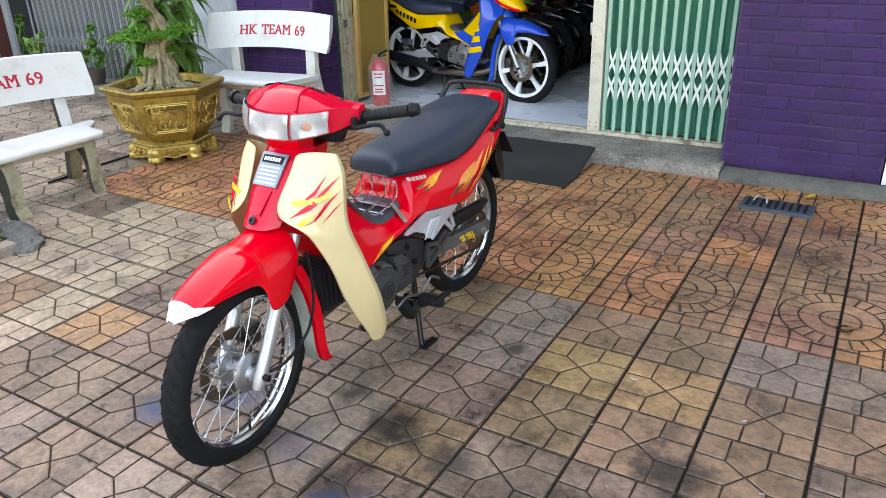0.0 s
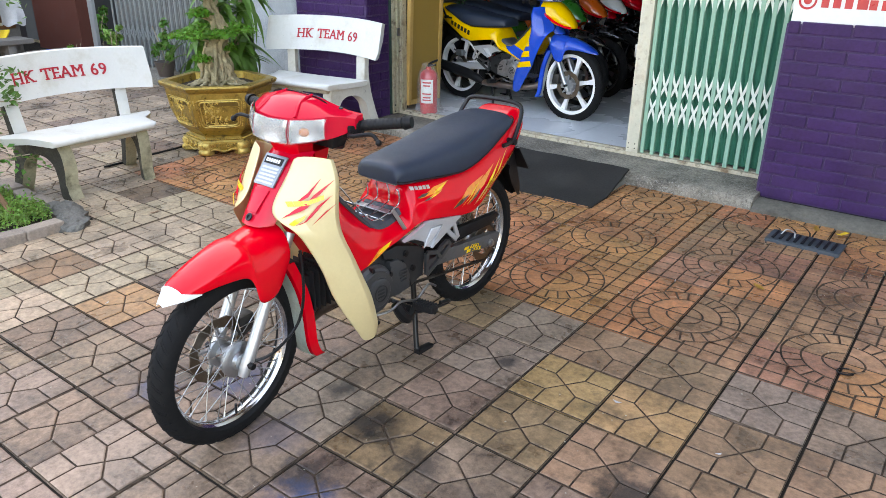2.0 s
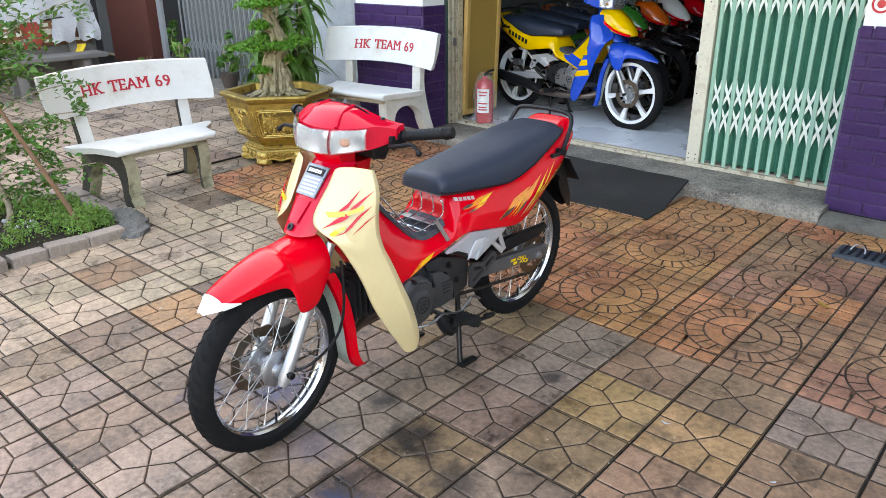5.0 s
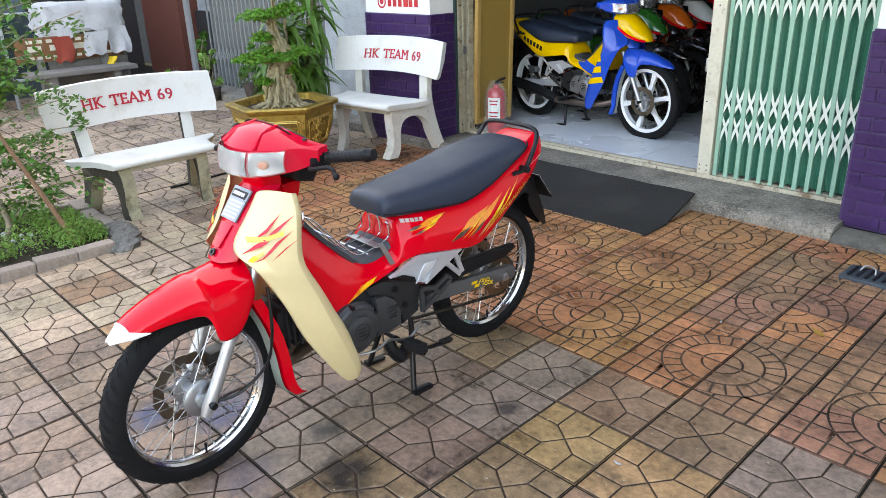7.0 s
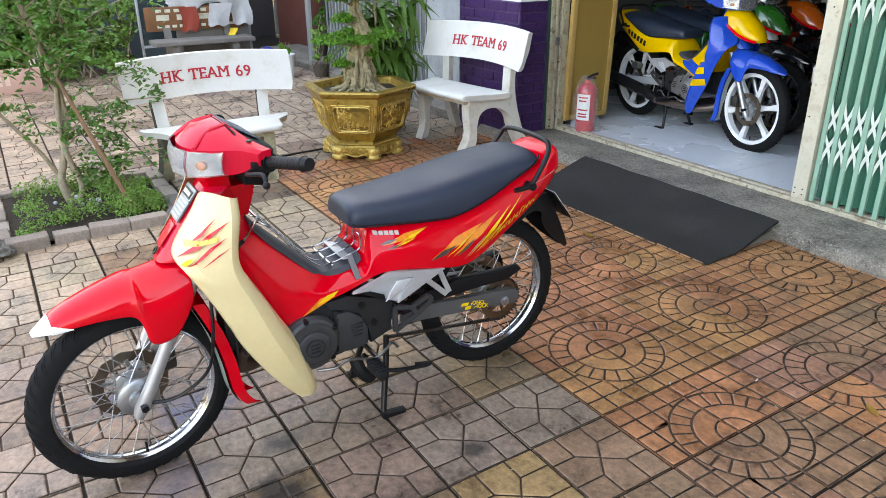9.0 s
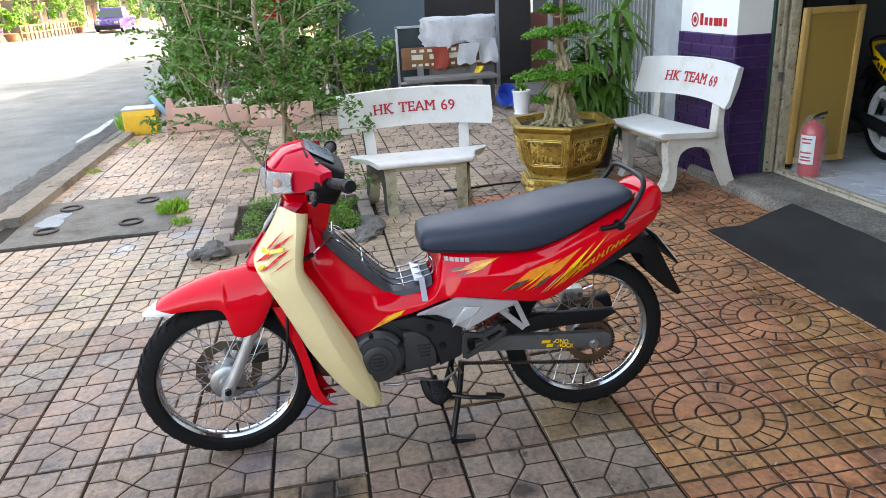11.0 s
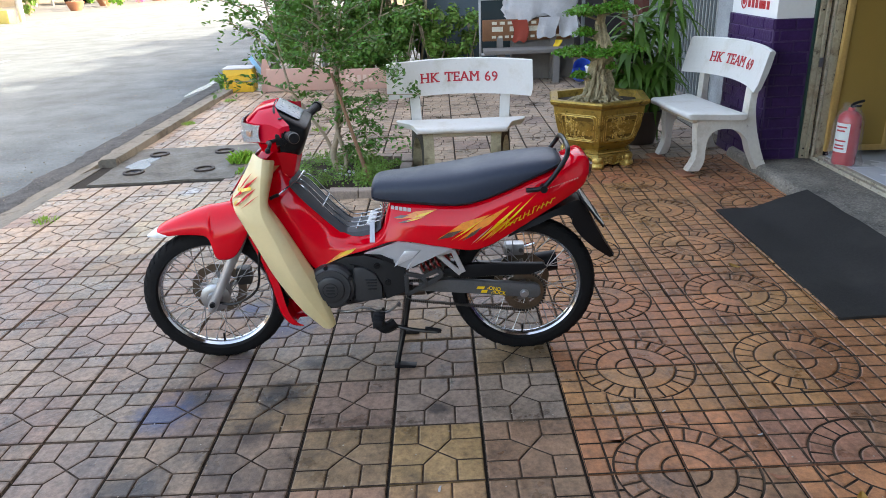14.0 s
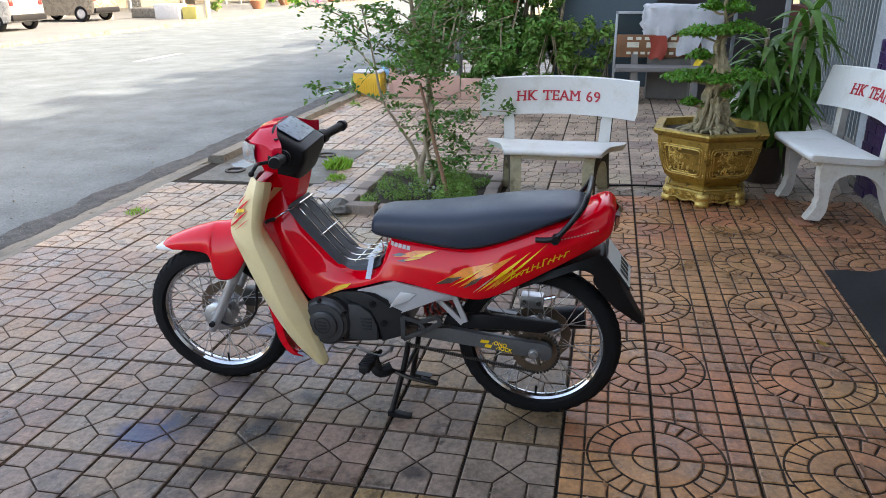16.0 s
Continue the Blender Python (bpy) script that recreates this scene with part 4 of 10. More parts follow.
def wheel_meshes(R, style):
    """Meshes of a wheel about the x axis at the origin."""
    out = {}
    bm = bmesh.new()
    prof = []
    w = 0.036
    for k in range(13):
        t = math.pi * k / 12
        prof.append((-w * math.cos(t) * (1.0 + 0.06 * math.sin(t)), R - 0.052 + 0.052 * math.sin(t) ** 0.8))
    prof += [(w * 0.72, R - 0.058), (-w * 0.72, R - 0.058), prof[0]]
    lathe(bm, prof, "x", seg=72)
    out["tyre"] = bm
    bm = bmesh.new()
    r0 = R - 0.056
    lathe(bm, [(-0.025, r0 + 0.010), (-0.028, r0 + 0.007), (-0.026, r0 + 0.002), (-0.020, r0 - 0.001), (-0.017, r0 - 0.008), (-0.009, r0 - 0.0135), (0.0, r0 - 0.015), (0.009, r0 - 0.0135), (0.017, r0 - 0.008), (0.020, r0 - 0.001), (0.026, r0 + 0.002), (0.028, r0 + 0.007), (0.025, r0 + 0.010), (0.015, r0 - 0.004), (-0.015, r0 - 0.004), (-0.025, r0 + 0.010)], "x", seg=72)
    out["rim"] = bm
    return out


def build_wheel(parent, name, at, R, style, disc_side, hub_mat, rim_mat, sprocket=False):
    """Tyre with tread bars, rim, hub, spokes or cast arms, disc."""
    ms = wheel_meshes(R, style)
    wheel = part(name, ms["tyre"], RUBBER, parent, "black rubber tyre with slanted tread", 50, at)
    bm = bmesh.new()
    for k in range(44):
        t = 2 * math.pi * k / 44
        for sgn in (-1, 1):
            ring = []
            for (u, dt, r) in ((0.003, 0.0, R), (0.003, 0.04, R), (0.019, 0.10, R - 0.0045), (0.031, 0.155, R - 0.0185), (0.031, 0.125, R - 0.0185), (0.019, 0.065, R - 0.0045)):
                a = t + dt + (0.07 if sgn > 0 else 0)
                ring.append(bm.verts.new((sgn * u, r * math.cos(a), r * math.sin(a))))
            bm.faces.new(ring)
    tb = part("tread", bm, RUBBER, wheel, smooth=0)
    thicken(tb, 0.0026, 0)
    rim = part("rim", ms["rim"], rim_mat, wheel, smooth=50)
    bm = bmesh.new()
    if style == "spoke":
        lathe(bm, [(-0.050, 0.012), (-0.050, 0.040), (-0.042, 0.050), (-0.034, 0.050), (-0.028, 0.030), (0.016, 0.030), (0.022, 0.056), (0.034, 0.058), (0.040, 0.050), (0.042, 0.030), (0.054, 0.026), (0.056, 0.008)], "x", seg=28)
        part("hub", bm, hub_mat, wheel)
        r1 = R - 0.07
        sm = bpy.data.meshes.new("spoke")
        bm = bmesh.new()
        L = math.hypot(r1 * math.sin(0.28) + 0.0, r1 - 0.038)
        rod(bm, (0, 0, 0), (0, 0, 1), 0.0016, 6)
        rod(bm, (0, 0, 0.93), (0, 0, 1), 0.003, 6)
        bm.to_mesh(sm)
        bm.free()
        sm.materials.append(SPOKE)
        for k in range(36):
            t = 2 * math.pi * k / 36
            side = 1 if k % 2 else -1
            swing = 0.42 if (k // 2) % 2 else -0.42
            p = Vector((0.030 if side > 0 else -0.038, 0.050 * math.cos(t + swing * 2.0), 0.050 * math.sin(t + swing * 2.0)))
            q = Vector((side * 0.006, r1 * math.cos(t), r1 * math.sin(t)))
            o = part("spoke", sm, None, wheel)
            d = q - p
            o.matrix_local = Matrix.Translation(p) @ d.to_track_quat("Z", "Y").to_matrix().to_4x4() @ Matrix.Diagonal((1, 1, d.length, 1))
    else:
        lathe(bm, [(-0.05, 0.012), (-0.05, 0.045), (-0.035, 0.05), (0.035, 0.05), (0.05, 0.045), (0.05, 0.012)], "x", seg=24)
        part("hub", bm, hub_mat, wheel)
        bm = bmesh.new()
        lathe(bm, [(-0.024, R - 0.050), (-0.026, R - 0.062), (-0.020, R - 0.082), (0.020, R - 0.082), (0.026, R - 0.062), (0.024, R - 0.050), (-0.024, R - 0.050)], "x", seg=64)
        part("rim_band", bm, rim_mat, wheel, smooth=40)
        am = bpy.data.meshes.new("cast_arm")
        bm = bmesh.new()
        loft(bm, [[(-0.016, -0.022, 0.04), (0.016, -0.022, 0.04), (0.016, 0.022, 0.04), (-0.016, 0.022, 0.04)], [(-0.011, -0.014, 0.13), (0.011, -0.014, 0.13), (0.011, 0.014, 0.13), (-0.011, 0.014, 0.13)], [(-0.015, -0.022, R - 0.068), (0.015, -0.022, R - 0.068), (0.015, 0.022, R - 0.068), (-0.015, 0.022, R - 0.068)]])
        bm.to_mesh(am)
        bm.free()
        am.materials.append(rim_mat)
        for k in range(6):
            o = part("cast_arm", am, None, wheel)
            o.rotation_euler = (2 * math.pi * k / 6 + 0.3, 0, 0)
    if disc_side:
        bm = bmesh.new()
        n = 48
        x0 = disc_side * 0.052
        ring = []
        for k in range(n):
            t = 2 * math.pi * k / n
            ro = 0.108 + 0.0025 * math.sin(12 * t)
            ring.append([(x0 - 0.002, ro * math.cos(t), ro * math.sin(t)), (x0 + 0.002, ro * math.cos(t), ro * math.sin(t)), (x0 + 0.002, 0.074 * math.cos(t), 0.074 * math.sin(t)), (x0 - 0.002, 0.074 * math.cos(t), 0.074 * math.sin(t))])
        loft(bm, ring + [ring[0]], closed=True, caps=False)
        bmesh.ops.remove_doubles(bm, verts=bm.verts, dist=1e-5)
        part("brake_disc", bm, DISC, wheel)
        bm = bmesh.new()
        for k in range(5):
            t = 2 * math.pi * k / 5
            rod(bm, (x0, 0.03 * math.cos(t), 0.03 * math.sin(t)), (x0, 0.08 * math.cos(t + 0.35), 0.08 * math.sin(t + 0.35)), 0.008, 6)
        part("disc_carrier", bm, ALU, wheel)
    bm = bmesh.new()
    rod(bm, (0.008, 0, -(R - 0.072)), (0.008, 0.0, -(R - 0.105)), 0.0042, 8)
    part("valve", bm, FRAMEM, wheel)
    return wheel


def motorcycle(at, turn, label, group, c, wheels="spoke", lean=0.0, steer=0.0, detail=True, extras=True, bands=None):
    """A step-through motorcycle. Local axes: +x its left, +y to its rear, z up. c: its colours."""
    bike = thing("motorcycle", at, turn, label, "motorcycle", group)
    if lean:
        bike.matrix_world = pose(*at, 0, lean, turn)
    R = c.get("radius", 0.272)
    lift = R - 0.272
    # the steered parts turn about the raked fork axis
    axle = Vector((0, -0.42, 0.62))
    turned_ = Matrix.Translation(axle) @ Matrix.Rotation(radians(steer), 4, Vector((0, 0.1, 0.19)).normalized()) @ Matrix.Translation(-axle)
    rim_mat = CHROME if wheels == "spoke" else c["wheel"]
    V = Vector
    # -- steered front end
    front = part("front_fork", tube(bmesh.new(), [(-0.070, -0.52, 0.43), (-0.070, -0.42, 0.62)], 0.016, 12), c["fork"], bike, "silver fork leg")
    front.matrix_local = turned_
    fork2 = bmesh.new()
    tube(fork2, [(0.070, -0.52, 0.43), (0.070, -0.42, 0.62)], 0.016, 12)
    part("fork_leg", fork2, c["fork"], front)
    for sg in (1, -1):
        bm = bmesh.new()
        tube(bm, [(sg * 0.068, -0.634, 0.222), (sg * 0.070, -0.623, 0.246), (sg * 0.070, -0.590, 0.305), (sg * 0.070, -0.512, 0.46)], 0.02, 14, [0.015, 0.020, 0.0185, 0.0175])
        part("fork_slider", bm, c["fork"], front)
        bm = bmesh.new()
        rod(bm, (sg * 0.07, -0.619, 0.252 + lift), (sg * 0.102, -0.619, 0.252 + lift), 0.011, 6)
        part("axle_nut", bm, FRAMEM, front)
    build_wheel(front, "front_wheel", (0, -0.619, 0.252 + lift), R, wheels, -1, ALU, rim_mat)
    if detail:
        bm = bmesh.new()
        box(bm, (-0.085, -0.545, 0.275), (-0.03, -0.485, 0.345), 0.012)
        part("brake_caliper", bm, mat("dark_caliper", (0.05, 0.047, 0.043), 0.45, 0.5) if "dark_caliper" not in bpy.data.materials else bpy.data.materials["dark_caliper"], front)
        bm = bmesh.new()
        tube(bm, curve_pts([(0.055, -0.61, 0.25), (0.085, -0.53, 0.255), (0.105, -0.44, 0.32), (0.115, -0.415, 0.43), (0.09, -0.40, 0.56)], 5), 0.005, 6)
        part("speedometer_cable", bm, FRAMEM, front)
    # front fender with dropped side shrouds
    rows = [(-0.838, 0.012, 0.531, 0.523), (-0.792, 0.046, 0.562, 0.533), (-0.760, 0.056, 0.580, 0.538), (-0.70, 0.068, 0.604, 0.544), (-0.645, 0.078, 0.622, 0.545), (-0.602, 0.087, 0.633, 0.540), (-0.586, 0.096, 0.636, 0.512), (-0.576, 0.101, 0.638, 0.462), (-0.556, 0.103, 0.641, 0.447), (-0.52, 0.103, 0.647, 0.450), (-0.488, 0.101, 0.652, 0.474), (-0.445, 0.096, 0.658, 0.545)]
    rings = []
    for y, w, zt, ze in rows:
        h = zt - ze
        half = [V((0, y, zt)), V((w * 0.42, y, zt - 0.06 * h)), V((w * 0.76, y, zt - 0.22 * h)), V((w * 0.95, y, zt - 0.50 * h)), V((w, y + 0.002, zt - 0.78 * h)), V((w * 0.97, y, ze))]
        rings.append([V((-p.x, p.y, p.z)) for p in reversed(half[1:])] + half)
    bm = bmesh.new()
    loft(bm, resample(rings[1:], 3), closed=False, caps=False)
    fender = part("front_fender", bm, c["fender"], front, "glossy front fender", 60)
    thicken(fender, 0.003)
    subdivide(fender)
    bm = bmesh.new()
    loft(bm, resample(rings[:2], 3), closed=False, caps=False)
    tip = part("fender_tip", bm, c["tip"], fender, "white painted fender tip", 60)
    thicken(tip, 0.003)
    # the white runs back along the lower lip and thins out
    for sg in (1, -1):
        cols = []
        for y, w, zt, ze, fs in ((-0.794, 0.0450, 0.561, 0.533, (0.22, 0.50, 0.78, 1.0)), (-0.772, 0.0525, 0.5735, 0.536, (0.60, 0.74, 0.88, 1.0)), (-0.744, 0.0590, 0.5865, 0.5395, (0.94, 0.96, 0.98, 1.0))):
            xs = [0.76 + 0.19 * (f - 0.22) / 0.28 if f < 0.5 else 0.95 + 0.05 * (f - 0.5) / 0.28 if f < 0.78 else 1.0 - 0.03 * (f - 0.78) / 0.22 for f in fs]
            cols.append([V((sg * (w * x_ + 0.0022), y, zt - (zt - ze) * f - 0.0008)) for x_, f in zip(xs, fs)])
        bm = bmesh.new()
        loft(bm, cols, closed=False, caps=False)
        thicken(part("tip_edge", bm, c["tip"], fender, "", 60), 0.001, 0)
    # headlight cowl
    st = [(0.0, [(-0.424, .960), (-0.378, .999), (-0.312, 1.012), (-0.29, .90), (-0.368, .874), (-0.430, .887)]),
          (0.07, [(-0.410, .962), (-0.366, .998), (-0.305, 1.007), (-0.28, .90), (-0.355, .877), (-0.416, .889)]),
          (0.122, [(-0.372, .965), (-0.338, .986), (-0.288, .990), (-0.272, .90), (-0.328, .892), (-0.378, .898)]),
          (0.158, [(-0.322, .968), (-0.300, .977), (-0.264, .975), (-0.256, .915), (-0.292, .908), (-0.327, .908)]),
          (0.192, [(-0.284, .960), (-0.272, .968), (-0.250, .970), (-0.250, .932), (-0.264, .928), (-0.284, .930)])]
    full = [(-s, p) for s, p in reversed(st[1:])] + st
    rings = [[V((s, y, z)) for y, z in p] for s, p in full]
    bm = bmesh.new()
    loft(bm, resample(rings, 3))
    bmesh.ops.recalc_face_normals(bm, faces=bm.faces)
    cowl = part("headlight_cowl", bm, c["cowl"], bike, "glossy headlight cowl", 32)
    head = Matrix.Translation((0, c.get("head_back", 0.0), 0)) @ turned_
    cowl.matrix_local = head

    def lens_strip(s0, s1, off, z_pad, n=8):
        b_ = bmesh.new()
        cols = []
        for k in range(n + 1):
            s = s0 + (s1 - s0) * k / n
            i = 0
            while i < len(full) - 2 and full[i + 1][0] < s:
                i += 1
            (sa, pa), (sb, pb) = full[i], full[i + 1]
            t = (s - sa) / (sb - sa)
            top = V((0, *pa[0])).lerp(V((0, *pb[0])), t)
            bot = V((0, *pa[5])).lerp(V((0, *pb[5])), t)
            col = []
            for j in range(6):
                q = top.lerp(bot, z_pad + (1 - 2 * z_pad) * j / 5)
                bulge = 0.006 * math.sin(math.pi * j / 5)
                col.append(V((s, q.y - off - bulge, q.z)))
            cols.append(col)
        loft(b_, cols, closed=False, caps=False)
        return b_
    for nm, s0, s1 in (("headlight_lens", -0.066, 0.066), ("indicator_lens", 0.070, 0.146), ("indicator_lens", -0.146, -0.070)):
        # a cupped reflector, deepest in its middle, with a dark rim
        cup = lens_strip(s0 + 0.003, s1 - 0.003, 0.003, 0.06, 16)
        sm, hw = (s0 + s1) / 2, (s1 - s0) / 2
        zm = sum(v.co.z for v in cup.verts) / len(cup.verts)
        for v in cup.verts:
            r2 = min(1.0, ((v.co.x - sm) / hw) ** 2 + ((v.co.z - zm) / 0.036) ** 2)
            v.co.y -= 0.012 * r2
        part("reflector", cup, c["reflector"], cowl, "cupped silver headlight reflector", 60)
        ln = part(nm, lens_strip(s0, s1, 0.016, 0.02), LENS, cowl, "clear ribbed lens", 60)
        thicken(ln, 0.002, 0)
    for sg in (1, -1):
        bm = bmesh.new()
        bmesh.ops.create_uvsphere(bm, u_segments=14, v_segments=8, radius=0.013, matrix=Matrix.Translation((sg * 0.104, -0.404, 0.926)) @ Matrix.Rotation(sg * 0.66, 4, "Z") @ Matrix.Diagonal((1.1, 0.25, 0.9, 1)))
        part("amber_bulb", bm, AMBER, cowl)
        bm = bmesh.new()
        lathe(bm, [(0, 0.0075), (0.004, 0.0065), (0.004, 0.001)], "z", (sg * 0.140, -0.286, 0.9815), 14)
        part("cowl_screw", bm, FRAMEM, cowl)
    # raised brow ridge on the cowl
    bm = bmesh.new()
    tube(bm, curve_pts([(0.075, -0.408, 0.964), (0.058, -0.366, 0.9965), (0.05, -0.310, 1.0085)], 5), 0.006, 8, None)
    part("cowl_ridge", bm, c["cowl"], cowl)
    bm = bmesh.new()
    tube(bm, curve_pts([(-0.075, -0.408, 0.964), (-0.058, -0.366, 0.9965), (-0.05, -0.310, 1.0085)], 5), 0.006, 8, None)
    part("cowl_ridge", bm, c["cowl"], cowl)
    # meter housing
    rings = []
    for s, y0, z0, y1, z1, y2, z2, y3, z3 in ((-0.120, -0.296, .972, -0.222, .928, -0.222, .89, -0.25, .86), (-0.104, -0.312, 1.000, -0.206, .938, -0.210, .90, -0.24, .842), (-0.05, -0.317, 1.012, -0.202, .942, -0.206, .905, -0.235, .836), (0.05, -0.317, 1.012, -0.202, .942, -0.206, .905, -0.235, .836), (0.104, -0.312, 1.000, -0.206, .938, -0.210, .90, -0.24, .842), (0.120, -0.296, .972, -0.222, .928, -0.222, .89, -0.25, .86)):
        rings.append([V((s, y0, z0)), V((s, y1, z1)), V((s, y2, z2)), V((s, y3, z3)), V((s, -0.30, 0.86))])
    bm = bmesh.new()
    loft(bm, resample(rings, 3))
    meter = part("meter_housing", bm, BLACKP, bike, "black plastic meter housing", 35)
    meter.matrix_local = head
    bm = bmesh.new()
    prism(bm, [(-0.068, -0.309), (0.068, -0.309), (0.082, -0.294), (0.080, -0.236), (0.068, -0.228), (-0.068, -0.228), (-0.080, -0.236), (-0.082, -0.294)], 0.003, "z", 0.0, 0.001)
    mg = part("meter_glass", bm, c["meter"], meter, "pale instrument glass")
    for v in mg.data.vertices:
        v.co.z += 1.0140 - (v.co.y + 0.317) * 0.609
    if "nose" in c:
        # pointed beak over the fender
        rings = []
        for y, w, z0, z1 in ((-0.615, 0.022, 0.700, 0.722), (-0.60, 0.045, 0.698, 0.745), (-0.55, 0.078, 0.705, 0.800), (-0.47, 0.100, 0.722, 0.862), (-0.40, 0.108, 0.76, 0.895), (-0.335, 0.100, 0.80, 0.900)):
            h = z1 - z0
            rings.append([V((0, y, z1)), V((w * 0.55, y, z1 - 0.06 * h)), V((w * 0.9, y, z1 - 0.35 * h)), V((w, y, z1 - 0.7 * h)), V((w * 0.8, y, z0)), V((-w * 0.8, y, z0)), V((-w, y, z1 - 0.7 * h)), V((-w * 0.9, y, z1 - 0.35 * h)), V((-w * 0.55, y, z1 - 0.06 * h))])
        nose_ = bmesh.new()
        loft(nose_, resample(rings, 3))
        nose = part("front_nose", nose_, c["nose"], bike, "glossy pointed nose cover", 40)
        for sg in (1, -1):
            nose_ = bmesh.new()
            tube(nose_, curve_pts([(sg * 0.05, -0.60, 0.702), (sg * 0.082, -0.55, 0.714), (sg * 0.104, -0.47, 0.748), (sg * 0.112, -0.40, 0.79), (sg * 0.104, -0.335, 0.83)], 4), 0.009, 6)
            part("nose_stripe", nose_, RED, nose, "red edge stripe")
    # column and neck
    bm = bmesh.new()
    loft(bm, resample([[V((sx * w, y, z)) for sx, y in ((-1, y0), (-0.6, y0 - 0.012), (0.6, y0 - 0.012), (1, y0), (1, y1), (-1, y1))] for z, y0, y1, w in ((0.885, -0.365, -0.30, 0.07), (0.845, -0.35, -0.295, 0.06), (0.79, -0.335, -0.285, 0.058))], 2))
    part("steering_column_cover", bm, c["column"], bike, "", 40)
    bm = bmesh.new()
    loft(bm, resample([[V((-w, y0, z)), V((w, y0, z)), V((w * 0.8, y1, z)), V((-w * 0.8, y1, z))] for z, y0, y1, w in ((0.84, -0.30, -0.228, 0.07), (0.80, -0.29, -0.235, 0.062), (0.745, -0.29, -0.252, 0.055))], 2))
    part("column_cover_rear", bm, c["column"], bike, "", 40)
    # handlebar, grips, levers
    bm = bmesh.new()
    tube(bm, curve_pts([(-0.22, -0.245, 0.923), (-0.14, -0.27, 0.915), (0, -0.28, 0.91), (0.14, -0.26, 0.918), (0.22, -0.225, 0.930)], 5), 0.011, 10)
    bar = part("handlebar", bm, FRAMEM, bike)
    bar.location.y = c.get("head_back", 0.0)
    for sg, ya, yb, za, zb in ((1, -0.235, -0.192, 0.926, 0.946), (-1, -0.252, -0.235, 0.922, 0.932)):
        p, q = V((sg * 0.192, ya, za)), V((sg * 0.318, yb, zb))
        bm = bmesh.new()
        d = (q - p).normalized()
        steps = [(k + e_) / 10 for k in range(10) for e_ in (0.0, 0.05, 0.6, 0.65)]
        tube(bm, [p.lerp(q, t) for t in steps], 0.0165, 16, [0.0164 if i % 4 in (1, 2) else 0.0161 for i in range(len(steps))])
        grip = part("grip", bm, GRIPM, bar, "ribbed black rubber grip")
        bm = bmesh.new()
        rod(bm, q, q + d * 0.006, 0.0205, 16)
        rod(bm, q + d * 0.006, q + d * 0.024, 0.0195, 16, 0.016)
        part("grip_end", bm, BLACKP, grip)
        bm = bmesh.new()
        rod(bm, p - d * 0.035, p - d * 0.004, 0.026, 16)
        rod(bm, p - d * 0.012, p - d * 0.0, 0.0215, 16)
        part("switch_housing", bm, BLACKP, bar, "black switch housing")
        bm = bmesh.new()
        l0 = V((sg * 0.185, ya - 0.035, za - 0.012))
        l1 = V((sg * 0.212, ya - 0.070, za - 0.016))
        l2 = V((sg * 0.272, yb - 0.090, zb - 0.026))
        l3 = V((sg * 0.303, yb - 0.092, zb - 0.044))
        tube(bm, curve_pts([l0, l1, l2, l3], 6), 0.006, 8)
        bmesh.ops.create_uvsphere(bm, u_segments=10, v_segments=8, radius=0.0095, matrix=Matrix.Translation(l3))
        part("lever", bm, c["lever"], bar, "black brake lever")
        bm = bmesh.new()
        box(bm, (sg * 0.175 - 0.018, ya - 0.05, za - 0.032), (sg * 0.175 + 0.018, ya - 0.015, za + 0.006), 0.006)
        part("lever_bracket", bm, BLACKP, bar)
    # front cover between the leg shields
    rows = [(-0.350, .846, .060), (-0.374, .825, .062), (-0.402, .795, .060), (-0.437, .75, .054), (-0.472, .70, .046), (-0.500, .660, .041), (-0.506, .650, .040)]
    rings = [[V((-w - 0.02, y + 0.045, z)), V((-w, y + 0.008, z)), V((-w * 0.55, y, z)), V((0, y - 0.003, z)), V((w * 0.55, y, z)), V((w, y + 0.008, z)), V((w + 0.02, y + 0.045, z))] for y, z, w in rows]
    bm = bmesh.new()
    loft(bm, resample(rings, 2), closed=False, caps=False)
    cover = part("front_cover", bm, c["cover"], bike, "glossy front cover", 50)
    thicken(cover, 0.003, 1)

    def on_cover(z):
        for (y0, z0, _), (y1, z1, _) in zip(rows, rows[1:]):
            if z1 <= z <= z0:
                t = (z0 - z) / (z0 - z1)
                return y0 + (y1 - y0) * t
        return rows[0][0]
    if extras:
        bd = V((0, on_cover(0.70) - on_cover(0.82), -0.12)).normalized()
        nn = bd.cross(V((1, 0, 0))).normalized()
        if nn.y > 0:
            nn = -nn
        fr = Matrix((V((1, 0, 0)), -bd, nn)).transposed().to_4x4()
        fr.translation = V((0, on_cover(0.793) - 0.004, 0.793)) + nn * 0.002
        bm = bmesh.new()
        prism(bm, [(-0.044, -0.05), (0.044, -0.05), (0.048, 0.05), (-0.048, 0.05)], 0.006, "z", 0, 0.0015)
        badge = part("badge", bm, BADGE, cover, "silver grille badge with dark name bar")
        badge.matrix_local = fr
        bm = bmesh.new()
        prism(bm, [(-0.038, 0.018), (0.038, 0.018), (0.039, 0.041), (-0.039, 0.041)], 0.0015, "z", 0.006)
        part("name_bar", bm, BLACKP, badge)
        for k in range(6):
            bm = bmesh.new()
            prism(bm, [(-0.032 + 0.0105 * k, 0.024), (-0.0245 + 0.0105 * k, 0.024), (-0.0245 + 0.0105 * k, 0.035), (-0.032 + 0.0105 * k, 0.035)], 0.001, "z", 0.0075)
            part("letter_bar", bm, WHITEP, badge)
